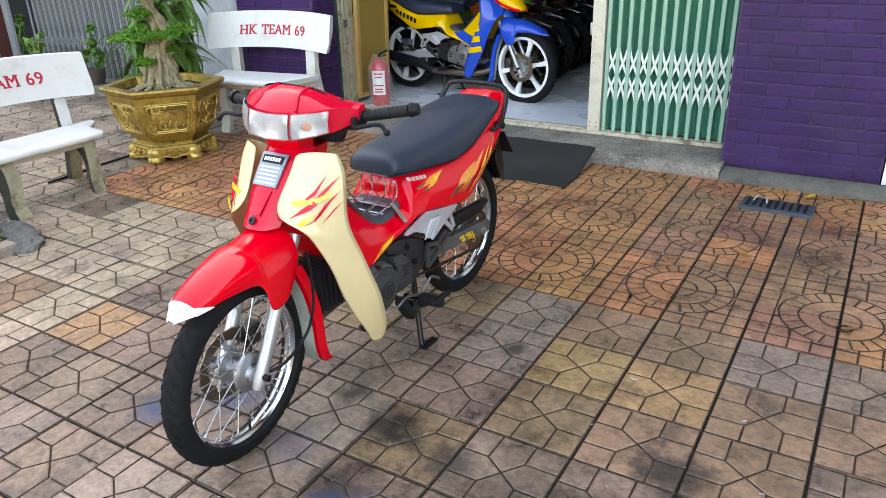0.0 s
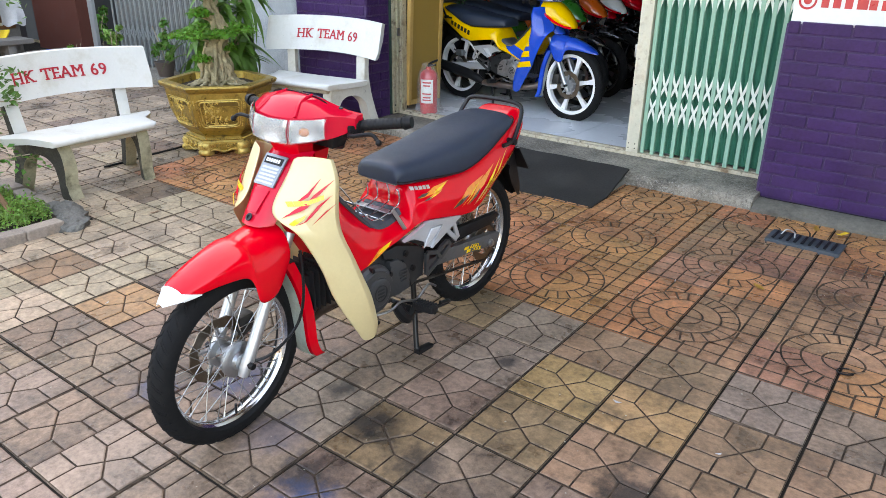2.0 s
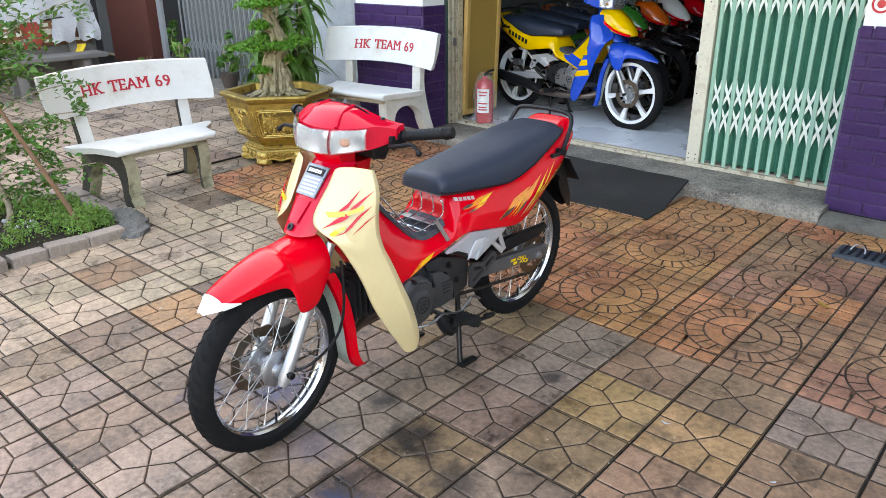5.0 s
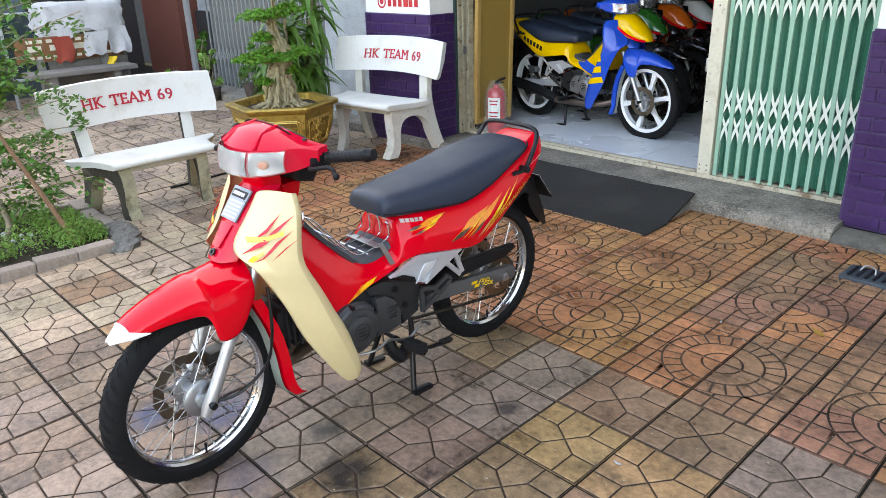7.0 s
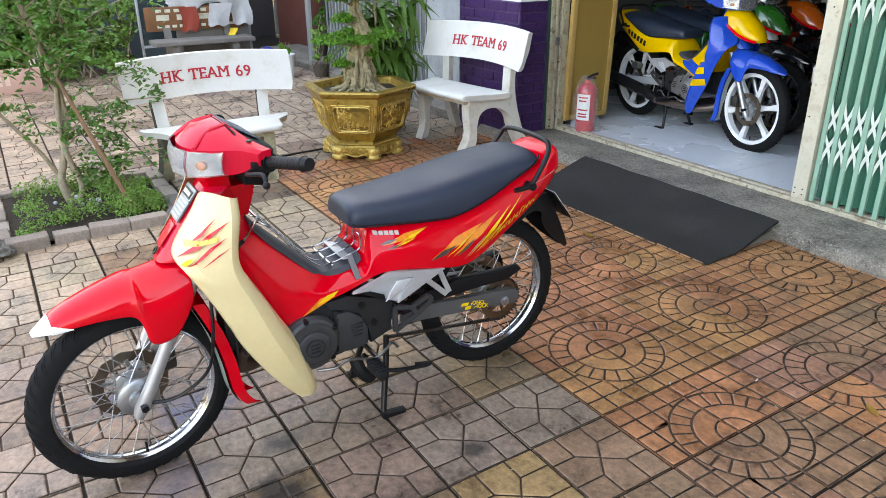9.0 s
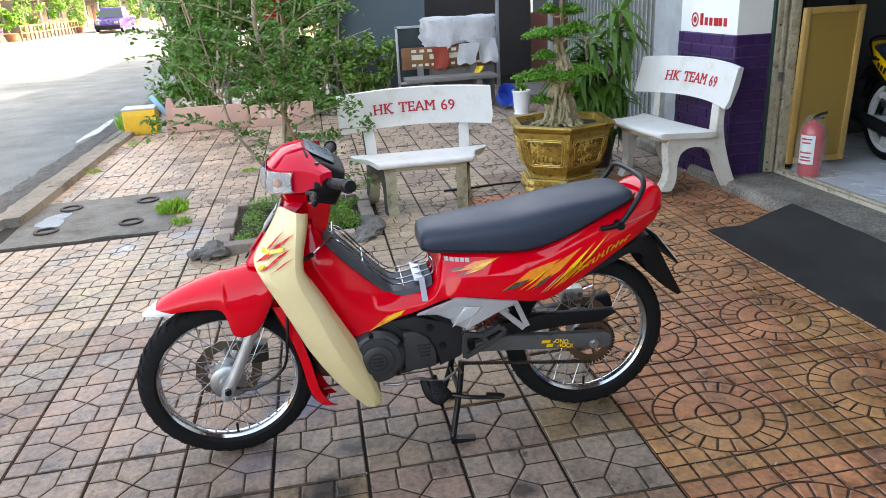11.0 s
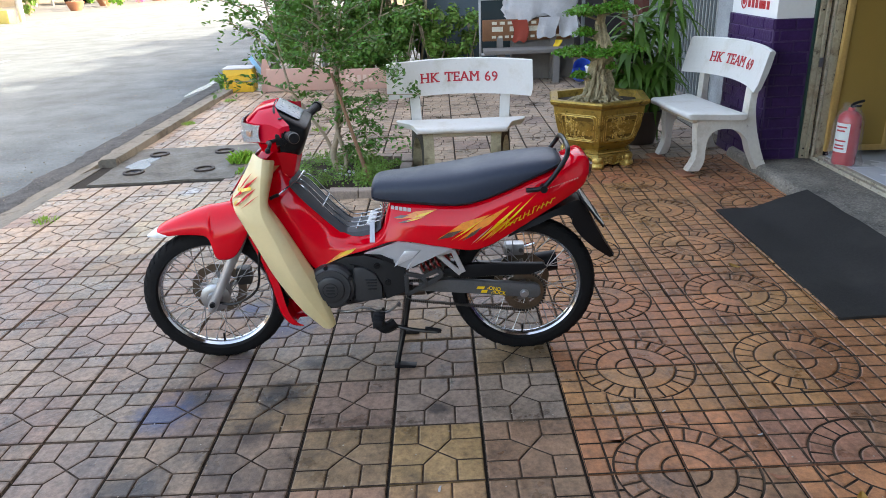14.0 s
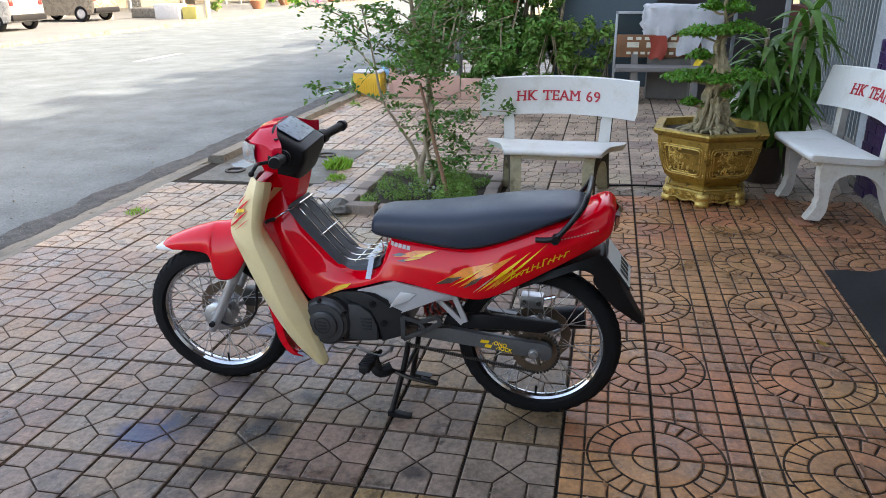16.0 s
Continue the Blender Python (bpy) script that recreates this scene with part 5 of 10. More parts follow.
        for k in range(5):
            bm = bmesh.new()
            prism(bm, [(-0.036, -0.043 + 0.0115 * k), (0.036, -0.043 + 0.0115 * k), (0.036, -0.037 + 0.0115 * k), (-0.036, -0.037 + 0.0115 * k)], 0.002, "z", 0.005)
            part("grille_slat", bm, ALU, badge)
        bm = bmesh.new()
        prism(bm, [(-0.020, -0.135), (0.020, -0.135), (0.031, -0.06), (-0.031, -0.06)], 0.0035, "z", -0.001, 0.0012)
        o = part("cover_panel", bm, c["cover"], cover)
        o.matrix_local = fr
        bm = bmesh.new()
        lathe(bm, [(0.0, 0.012), (0.003, 0.012), (0.003, 0.006), (-0.002, 0.005)], "z", (0, -0.152, 0.0), 16)
        o = part("cover_lock", bm, FRAMEM, cover)
        o.matrix_local = fr
    # leg shields: front edge, outer crease, inner lip
    rows = [((.074, -0.382, .846), (.132, -0.360, .853), (.176, -0.324, .842), (.156, -0.302, .836), (.115, -0.296, .826)),
            ((.066, -0.413, .790), (.148, -0.385, .798), (.202, -0.326, .788), (.178, -0.304, .782), (.128, -0.305, .775)),
            ((.056, -0.459, .722), (.155, -0.420, .724), (.210, -0.331, .715), (.180, -0.318, .712), (.129, -0.327, .712)),
            ((.080, -0.478, .685), (.166, -0.438, .672), (.211, -0.331, .655), (.180, -0.318, .658), (.129, -0.338, .672)),
            ((.142, -0.458, .652), (.184, -0.410, .628), (.211, -0.322, .602), (.178, -0.296, .602), (.128, -0.301, .608)),
            ((.159, -0.428, .598), (.190, -0.370, .572), (.214, -0.300, .542), (.180, -0.262, .538), (.128, -0.262, .534)),
            ((.167, -0.384, .508), (.197, -0.328, .480), (.221, -0.268, .448), (.185, -0.222, .444), (.130, -0.212, .440)),
            ((.162, -0.343, .408), (.193, -0.288, .386), (.216, -0.232, .364), (.186, -0.188, .366), (.134, -0.174, .370)),
            ((.160, -0.283, .305), (.178, -0.240, .294), (.195, -0.197, .284), (.180, -0.162, .288), (.144, -0.152, .292)),
            ((.152, -0.236, .236), (.164, -0.202, .232), (.176, -0.168, .228), (.170, -0.148, .230), (.150, -0.136, .236)),
            ((.136, -0.194, .182), (.144, -0.174, .180), (.153, -0.152, .180), (.151, -0.140, .184), (.141, -0.128, .192)),
            ((.138, -0.180, .170), (.142, -0.170, .169), (.146, -0.156, .170), (.146, -0.150, .172), (.141, -0.142, .176))]
    shields = []
    for sg in (1, -1):
        bm = bmesh.new()
        loft(bm, resample([[V((sg * s, y, z)) for s, y, z in r] for r in rows], 3), closed=False, caps=False)
        o = part("leg_shield", bm, c["shield"], bike, c["shield_label"], 34)
        bvh = BVHTree.FromPolygons([v.co.copy() for v in o.data.vertices], [tuple(p.vertices) for p in o.data.polygons])
        thicken(o, 0.003, 0)
        subdivide(o)
        shields.append((o, bvh, sg))
    # inner fender flap behind the wheel
    rows = [(-0.44, .52, .075), (-0.40, .42, .08), (-0.375, .32, .075), (-0.36, .22, .065), (-0.345, .175, .058), (-0.325, .145, .050), (-0.308, .132, .040)]
    bm = bmesh.new()
    loft(bm, resample([[V((-w, y + 0.03, z)), V((-w * 0.95, y, z)), V((0, y - 0.006, z)), V((w * 0.95, y, z)), V((w, y + 0.03, z))] for y, z, w in rows], 3), closed=False, caps=False)
    thicken(part("inner_fender", bm, c["fender"], bike, "", 50), 0.004, 0)
    bm = bmesh.new()
    loft(bm, resample([[V((-w * 0.86, y - 0.009, z)), V((0, y - 0.015, z)), V((w * 0.86, y - 0.009, z))] for y, z, w in rows[:-1]], 3), closed=False, caps=False)
    part("flap_liner", bm, DUSTPLASTIC, bike, "dusty grey-green inner fender face", 50)
    # main body: tunnel, side covers and tail in one skin
    S = [(-0.292, .800, -0.40, .690, .050, .062, .060), (-0.262, .738, -0.335, .60, .070, .098, .090), (-0.220, .685, -0.268, .50, .086, .112, .108), (-0.155, .618, -0.19, .398, .090, .118, .120), (-0.095, .560, -0.138, .428, .092, .120, .126),
         (-0.045, .528, -0.070, .459, .094, .124, .130), (0.026, .533, 0.000, .479, .096, .130, .134), (0.068, .556, 0.058, .500, .090, .136, .138), (0.096, .650, 0.098, .512, .086, .124, .144),
         (0.180, .655, 0.156, .515, .112, .142, .151), (0.322, .655, 0.281, .492, .128, .156, .154), (0.396, .660, 0.386, .474, .134, .160, .150), (0.468, .685, 0.455, .488, .136, .160, .144), (0.550, .718, 0.534, .531, .132, .155, .136), (0.62, .742, 0.637, .592, .127, .146, .124), (0.70, .766, 0.730, .648, .120, .131, .108), (0.775, .806, 0.782, .678, .098, .110, .088), (0.806, .802, 0.803, .696, .086, .096, .076), (0.822, .775, 0.814, .715, .070, .080, .064)]
    rings = []
    for yt, zt, yb, zb, wt, wm, wb in S:
        if "slim" in c and yt > 0.09:
            zb = zt + (zb - zt) * c["slim"]
        t_, b_ = V((0, yt, zt)), V((0, yb, zb))
        half = [t_, V((wt * 0.8, 0, 0)) + t_, V((wt, 0, 0)) + t_.lerp(b_, 0.10), V((wt * 0.55 + wm * 0.45, 0, 0)) + t_.lerp(b_, 0.28), V((wm * 0.985, 0, 0)) + t_.lerp(b_, 0.50), V((wm * 1.012, 0, 0)) + t_.lerp(b_, 0.58), V((wb * 0.62 + wm * 0.38, 0, 0)) + t_.lerp(b_, 0.84), V((wb, 0, 0)) + t_.lerp(b_, 0.985), V((wb * 0.95, 0, 0)) + t_.lerp(b_, 1.0), b_.lerp(t_, 0.03)]
        rings.append(half + [V((-p.x, p.y, p.z)) for p in reversed(half[1:-1])])
    bm = bmesh.new()
    fine = resample(rings, 3)
    loft(bm, fine)
    body = part("body_cover", bm, c["body"], bike, "glossy body and tail cover", 50)
    body_bvh = BVHTree.FromPolygons([v.co.copy() for v in body.data.vertices], [tuple(p.vertices) for p in body.data.polygons])
    subdivide(body)

    # a raised crease line running along the flank
    def flank(y, z, sg=1, off=0.002, bvh=None):
        hit = (bvh or body_bvh).ray_cast(V((sg * 0.6, y, z)), V((-sg, 0, 0)))
        return hit[0] + hit[1].normalized() * (off if hit[1].x * sg > 0 else -off) if hit[0] else None

    def decal(name, poly, material, parent, bvh, sg=1, off=0.0022, n=10):
        """A thin sticker in the outline poly (y, z), laid on a surface."""
        b_ = bmesh.new()
        vs = [b_.verts.new((0, y, z)) for y, z in poly]
        b_.faces.new(vs)
        bmesh.ops.triangulate(b_, faces=b_.faces)
        for _ in range(3):
            es = [e for e in b_.edges if e.calc_length() > 0.018]
            if not es:
                break
            bmesh.ops.subdivide_edges(b_, edges=es, cuts=1, use_grid_fill=False)
            bmesh.ops.triangulate(b_, faces=b_.faces)
        bad = []
        for v in b_.verts:
            hit = bvh.ray_cast(V((sg * 0.6, v.co.y, v.co.z)), V((-sg, 0, 0)))
            if hit[0]:
                v.co = hit[0] + V((sg * off, 0, 0))
            else:
                bad.append(v)
        if bad:
            bmesh.ops.delete(b_, geom=bad, context="VERTS")
        return part(name, b_, material, parent, smooth=60)
    if bands:
        for ob_, bvh_, sg in shields:
            for z0 in (0.40, 0.48, 0.56):
                decal("band_decal", [(-0.33, z0 - 0.005), (-0.16, z0 - 0.03), (-0.16, z0 + 0.015), (-0.33, z0 + 0.040)], bands, ob_, bvh_, sg, 0.004)
        for sg in (1, -1):
            for k in range(6):
                y0 = 0.36 + 0.04 * k
                decal("letter_bar", [(y0, .575 + 0.013 * k), (y0 + 0.028, .583 + 0.013 * k), (y0 + 0.032, .618 + 0.013 * k), (y0 + 0.004, .61 + 0.013 * k)], BLACKP, body, body_bvh, sg, 0.003)
            decal("stroke_decal", [(0.10, .50), (0.30, .488), (0.52, .545), (0.34, .53), (0.12, .53)], BLUEPAINT, body, body_bvh, sg)
            decal("stroke_decal", [(-0.19, .42), (-0.08, .47), (0.05, .55), (-0.04, .55), (-0.20, .50)], BLUEPAINT, body, body_bvh, sg)
    if extras:
        for sg in (1, -1):
            # swept strokes along the tail
            for k, (y0, z0, y1, z1, w, m_) in enumerate(((0.272, .530, 0.462, .616, .030, ORANGE), (0.268, .525, 0.36, .562, .020, DARKD), (0.345, .522, 0.530, .646, .026, ORANGE), (0.36, .520, 0.43, .572, .014, DARKD), (0.405, .508, 0.575, .660, .012, YELLOWD), (0.318, .523, 0.440, .602, .006, YELLOWD), (0.43, .515, 0.545, .612, .018, ORANGE), (0.455, .525, 0.625, .688, .007, YELLOWD), (0.39, .505, 0.47, .580, .005, PALED), (0.49, .545, 0.56, .606, .005, YELLOWD))):
                d = V((0, y1 - y0, z1 - z0)).normalized()
                nn = V((0, -d.z, d.y)) * w / 2
                pts = [(y0, z0), (y0 + (y1 - y0) * 0.55 - nn.y, z0 + (z1 - z0) * 0.55 - nn.z), (y1, z1), (y0 + (y1 - y0) * 0.5 + nn.y, z0 + (z1 - z0) * 0.5 + nn.z)]
                decal("stroke_decal", pts, m_, body, body_bvh, sg, 0.0022 + 0.0004 * k)
            for k, (y0, z0, y1, z1, w, m_) in enumerate(((0.118, .597, 0.272, .632, .020, ORANGE), (0.165, .596, 0.262, .628, .010, YELLOWD), (0.110, .600, 0.168, .612, .010, DARKD), (0.140, .588, 0.232, .612, .010, ORANGE), (0.128, .586, 0.186, .597, .007, DARKD), (0.155, .590, 0.225, .607, .004, YELLOWD))):
                d = V((0, y1 - y0, z1 - z0)).normalized()
                nn = V((0, -d.z, d.y)) * w / 2
                decal("stroke_decal", [(y0, z0), (y0 + (y1 - y0) * 0.55 - nn.y, z0 + (z1 - z0) * 0.55 - nn.z), (y1, z1), (y0 + (y1 - y0) * 0.5 + nn.y, z0 + (z1 - z0) * 0.5 + nn.z)], m_, body, body_bvh, sg, 0.0022 + 0.0004 * k)
            # name on the side cover, as plain bars
            for k in range(6):
                y0 = 0.086 + 0.0155 * k
                decal("letter_bar", [(y0, .629 - 0.001 * k), (y0 + 0.0125, .628 - 0.001 * k), (y0 + 0.0128, .640 - 0.001 * k), (y0 + 0.0005, .641 - 0.001 * k)], PALED, body, body_bvh, sg, 0.003)
            # slanted model name on the tail, as plain strokes
            rng_ = random.Random(7)
            for k in range(11):
                y0, z0 = 0.512 + 0.0160 * k, .563 + 0.0080 * k
                h_ = 0.040 if k == 0 else rng_.uniform(0.020, 0.030)
                lean_ = rng_.uniform(0.006, 0.013)
                w_ = rng_.uniform(0.0035, 0.0055)
                decal("name_stroke", [(y0, z0), (y0 + w_, z0 + 0.001), (y0 + lean_ + w_ * 0.7, z0 + h_), (y0 + lean_, z0 + h_ - 0.001)], YELLOWD, body, body_bvh, sg, 0.0062)
                e_ = (0.04, 0.86, 0.45)[rng_.randrange(3)]
                u_, v_ = y0 + lean_ * e_, z0 + h_ * e_
                decal("name_stroke", [(u_, v_), (u_ + 0.014, v_ + 0.005), (u_ + 0.013, v_ + 0.0082), (u_, v_ + 0.0030)], YELLOWD, body, body_bvh, sg, 0.0066)
            # yellow flash at the foot of the body
            decal("stroke_decal", [(-0.150, .428), (-0.062, .466), (-0.040, .486), (-0.09, .474)], ORANGE, body, body_bvh, sg)
            decal("stroke_decal", [(-0.105, .456), (-0.050, .473), (-0.032, .490), (-0.07, .480)], YELLOWD, body, body_bvh, sg, 0.003)
            for k in range(12):
                y0 = 0.664 + 0.0095 * k
                decal("letter_bar", [(y0, .700 + 0.0026 * k), (y0 + 0.0050, .7013 + 0.0026 * k), (y0 + 0.0050, .7045 + 0.0026 * k), (y0, .7032 + 0.0026 * k)], PALED, body, body_bvh, sg, 0.0026)
        for ob_, bvh_, sg in shields:
            for k, (y0, z0, y1, z1, w, m_) in enumerate(((-0.468, .684, -0.338, .790, .011, PINKRED), (-0.436, .722, -0.366, .796, .006, PINKRED), (-0.452, .668, -0.350, .748, .009, PINKRED), (-0.420, .668, -0.345, .722, .004, PINKRED), (-0.474, .654, -0.428, .700, .010, YELLOWD))):
                d = V((0, y1 - y0, z1 - z0)).normalized()
                nn = V((0, -d.z, d.y)) * w / 2
                decal("stroke_decal", [(y0, z0), (y0 + (y1 - y0) * 0.35 - nn.y, z0 + (z1 - z0) * 0.35 - nn.z), (y1, z1), (y0 + (y1 - y0) * 0.6 + nn.y, z0 + (z1 - z0) * 0.6 + nn.z)], m_, ob_, bvh_, sg, 0.0045 + 0.0004 * k)
            for k in range(7):
                y0, z0 = -0.446 + 0.0102 * k, .716 + 0.0030 * k
                decal("name_stroke", [(y0, z0), (y0 + 0.0098, z0 + 0.003), (y0 + 0.0118, z0 + 0.0150), (y0 + 0.0025, z0 + 0.0120)], YELLOWD, ob_, bvh_, sg, 0.0068)
    # dark rubber edge along the top of the tunnel
    bm = bmesh.new()
    prof = [(-0.262, .732), (-0.217, .676), (-0.160, .618), (-0.100, .559), (-0.060, .529), (0.026, .541), (0.062, .562)]
    loft(bm, resample([[V((-0.088, y, z - 0.012)), V((-0.080, y, z + 0.004)), V((0, y, z + 0.007)), V((0.080, y, z + 0.004)), V((0.088, y, z - 0.012))] for y, z in prof], 4), closed=False, caps=False)
    thicken(part("tunnel_pad", bm, mat("dark_grey_rubber_pad", (0.05, 0.055, 0.065), 0.55, vary=0.15) if "dark_grey_rubber_pad" not in bpy.data.materials else bpy.data.materials["dark_grey_rubber_pad"], bike, "dark grey rubber tunnel pad", 60), 0.006, 0)
    # seat
    T = [(0.030, .698, .690, .668, .066), (0.037, .722, .708, .660, .094), (0.074, .733, .718, .654, .108), (0.162, .739, .724, .649, .122), (0.291, .755, .736, .642, .140), (0.376, .768, .748, .645, .147), (0.483, .786, .768, .676, .148), (0.589, .798, .781, .724, .143), (0.660, .804, .788, .754, .134), (0.700, .802, .789, .770, .118), (0.720, .790, .783, .775, .092)]
    rings = []
    for y, zt, zs, zb, w in T:
        half = [V((0, y, zt)), V((w * 0.50, y, zt - 0.10 * (zt - zs))), V((w * 0.82, y, zs + 0.35 * (zt - zs))), V((w * 0.96, y, zs - 0.012)), V((w, y, zs * 0.55 + zb * 0.45)), V((w * 0.99, y, zb + 0.004)), V((w * 0.93, y, zb)), V((0, y, zb))]
        rings.append(half + [V((-p.x, p.y, p.z)) for p in reversed(half[1:-1])])
    bm = bmesh.new()
    loft(bm, resample(rings, 3))
    seat = part("seat", bm, VINYL, bike, "long black vinyl seat", 55)
    subdivide(seat)
    for sg in (1, -1):
        bm = bmesh.new()
        tube(bm, curve_pts([(sg * T[k][4] * 0.985, T[k][0], T[k][3] + 0.012) for k in range(1, 11)], 4), 0.0028, 6)
        part("seat_piping", bm, BLACKP, seat)
    if extras:
        bm = bmesh.new()
        prism(bm, [(-0.05, -0.008), (0.05, -0.008), (0.05, 0.008), (-0.05, 0.008)], 0.001, "z", 0)
        o = part("seat_label", bm, BADGE, seat)
        o.matrix_local = pose(0, 0.728, 0.780, 50, 0, 180)
    # grab rail
    bm = bmesh.new()
    tube(bm, curve_pts([(0.150, 0.588, .700), (0.156, 0.640, .708), (0.152, 0.676, .742), (0.140, 0.722, .806), (0.11, 0.734, .836), (0.0, 0.737, .842), (-0.11, 0.734, .836), (-0.140, 0.722, .806), (-0.152, 0.676, .742), (-0.156, 0.640, .708), (-0.150, 0.588, .700)], 5), 0.0085, 10)
    rail = part("grab_rail", bm, FRAMEM, bike, "black tubular grab rail")
    for sg in (1, -1):
        bm = bmesh.new()
        rod(bm, (sg * 0.13, 0.648, .706), (sg * 0.168, 0.648, .706), 0.013, 14)
        part("rail_bolt", bm, BLACKP, rail)
    # tail lamp, rear mudguard, plate
    bm = bmesh.new()
    loft(bm, [[V((-w, y, z)) for (w, y, z) in ((.074, 0.818, .772), (.0, 0.828, .775), (-.074, 0.818, .772), (-.07, 0.818, .715), (.0, 0.824, .71), (.07, 0.818, .715))], [V((-w, y, z)) for (w, y, z) in ((.055, 0.832, .764), (.0, 0.840, .766), (-.055, 0.832, .764), (-.05, 0.828, .722), (.0, 0.834, .72), (.05, 0.828, .722))]])
    part("tail_lamp", bm, TAILRED, bike, "dark red tail lamp lens", 40)
    rows = [(0.54, .530, .085, .012, .028), (0.65, .578, .085, .012, .028), (0.73, .612, .078, .012, .030), (0.786, .632, .070, .022, .065), (0.818, .588, .064, .052, .045), (0.858, .516, .054, .058, .026), (0.898, .448, .040, .042, .012), (0.934, .390, .016, .014, .004)]
    bm = bmesh.new()
    loft(bm, resample([[V((-w, y - dy, z - dz)), V((-w * 0.9, y, z)), V((0, y + 0.004, z + 0.004)), V((w * 0.9, y, z)), V((w, y - dy, z - dz))] for y, z, w, dy, dz in rows], 3), closed=False, caps=False)
    guard = part("rear_mudguard", bm, BLACKP, bike, "black plastic rear mudguard", 50)
    thicken(guard, 0.004, 0)
    bm = bmesh.new()
    box(bm, (-0.085, -0.002, -0.06), (0.085, 0.002, 0.06), 0.0015)
    plate = part("number_plate", bm, PLATEM, bike, "white number plate seen from its edge")
    plate.matrix_local = pose(0, 0.842, 0.590, 38, 0, 0)
    bm = bmesh.new()
    box(bm, (-0.092, -0.010, -0.066), (0.092, -0.003, 0.066), 0.002)
    part("plate_holder", bm, BLACKP, plate, "black plate holder")
    for k in range(4):
        bm = bmesh.new()
        box(bm, (-0.07 + 0.038 * k, 0.002, -0.045), (-0.045 + 0.038 * k, 0.003, -0.005))
        o = part("letter_bar", bm, BLACKP, plate, smooth=0)
    # rear wheel, swingarm, chain
    build_wheel(bike, "rear_wheel", (0, 0.590, 0.272 + lift), R, wheels, -1, ALU, rim_mat)
    arm = None
    for sg in (1, -1):
        bm = bmesh.new()
        prism(bm, [(0.19, .334), (0.295, .346), (0.43, .334), (0.629, .320), (0.648, .306), (0.650, .276), (0.634, .262), (0.43, .284), (0.235, .304), (0.19, .300)], 0.026, "x", 0.082 if sg > 0 else -0.108, 0.004)
        o = part("swingarm" if sg > 0 else "swingarm_side", bm, c["swingarm"], bike if sg > 0 else arm, "dark grey swingarm")
        arm = arm or o
    bm = bmesh.new()
    rod(bm, (-0.12, 0.588, 0.284), (0.122, 0.588, 0.284), 0.011, 6)
    rod(bm, (0.108, 0.588, 0.284), (0.113, 0.588, 0.284), 0.017, 14)
    part("rear_axle", bm, ALU, arm)
    if detail:
        bm = bmesh.new()
        prism(bm, [(0.408, .3065), (0.436, .3055), (0.440, .3155), (0.413, .3170)], 0.002, "x", 0.1085)
        part("stroke_decal", bm, YELLOWD, arm)
        bm = bmesh.new()
        prism(bm, [(0.424, .2905), (0.446, .2895), (0.450, .3005), (0.428, .3020)], 0.002, "x", 0.1085)
        part("stroke_decal", bm, YELLOWD, arm)
        for word, y_, z_ in (("MONO", 0.470, 0.3065), ("SHOCK", 0.486, 0.2895)):
            lettering("swingarm_lettering", word, 0.019, Matrix(((0, 0, 1, 0.1095), (1, 0.25, 0, y_), (0, 1, 0, z_), (0, 0, 0, 1))), YELLOWD, arm, 0.0006, 1.0, "yellow lettering", 0.0004)
    bm = bmesh.new()
    n = 40
    ring = []
    for k in range(n):
        t = 2 * math.pi * k / n
        ro = 0.078 + (0.003 if k % 2 else -0.002)
        ring.append([(0.072, ro * math.cos(t), ro * math.sin(t)), (0.076, ro * math.cos(t), ro * math.sin(t)), (0.076, 0.05 * math.cos(t), 0.05 * math.sin(t)), (0.072, 0.05 * math.cos(t), 0.05 * math.sin(t))])
    loft(bm, ring + [ring[0]], caps=False)
    for k in range(5):
        t = 2 * math.pi * k / 5
        rod(bm, (0.074, 0.02 * math.cos(t), 0.02 * math.sin(t)), (0.074, 0.055 * math.cos(t), 0.055 * math.sin(t)), 0.007, 6)
    o = part("sprocket", bm, DISC, arm)
    o.location = (0, 0.590, 0.276)
    bm = bmesh.new()
    for y0, z0, y1, z1 in ((0.14, .250, 0.588, .1975), (0.14, .330, 0.588, .355)):
        m_ = 58
        for k in range(m_):
            t0, t1 = k / m_, (k + 0.8) / m_
            box(bm, (0.069 if k % 2 else 0.070, 0, -0.0045), (0.0795 if k % 2 else 0.0785, 0.0066, 0.0045), 0, Matrix.Translation((0, y0 + (y1 - y0) * t0, z0 + (z1 - z0) * t0)))
    for k in range(22):
        t = -math.pi / 2 + math.pi * k / 21
        box(bm, (0.069, -0.0035, -0.0045), (0.0795, 0.0035, 0.0045), 0, Matrix.Translation((0, 0.590 + 0.079 * math.cos(t), 0.276 + 0.079 * math.sin(t))) @ Matrix.Rotation(t + math.pi / 2, 4, "X"))
    part("chain", bm, CHAINM, arm, "oily drive chain", 0)
    if detail:
        bm = bmesh.new()
        box(bm, (-0.082, 0.520, .378), (-0.034, 0.600, .428), 0.010)
        cal = part("rear_caliper", bm, ALU, arm, "cast silver rear brake caliper")
        for y in (0.535, 0.585):
            bm = bmesh.new()
            rod(bm, (-0.040, y, .404), (-0.026, y, .404), 0.009, 10)
            part("caliper_bolt", bm, DARKSTEEL, cal)
        bm = bmesh.new()
        rod(bm, (-0.055, 0.600, .412), (-0.055, 0.640, .424), 0.007, 8)
        part("hose_union", bm, CHROME, cal)
    bm = bmesh.new()
    prism(bm, [(0.275, .350), (0.288, .384), (0.345, .388), (0.405, .400), (0.660, .394), (0.674, .378), (0.612, .350), (0.48, .352), (0.40, .346)], 0.024, "x", 0.064, 0.004)
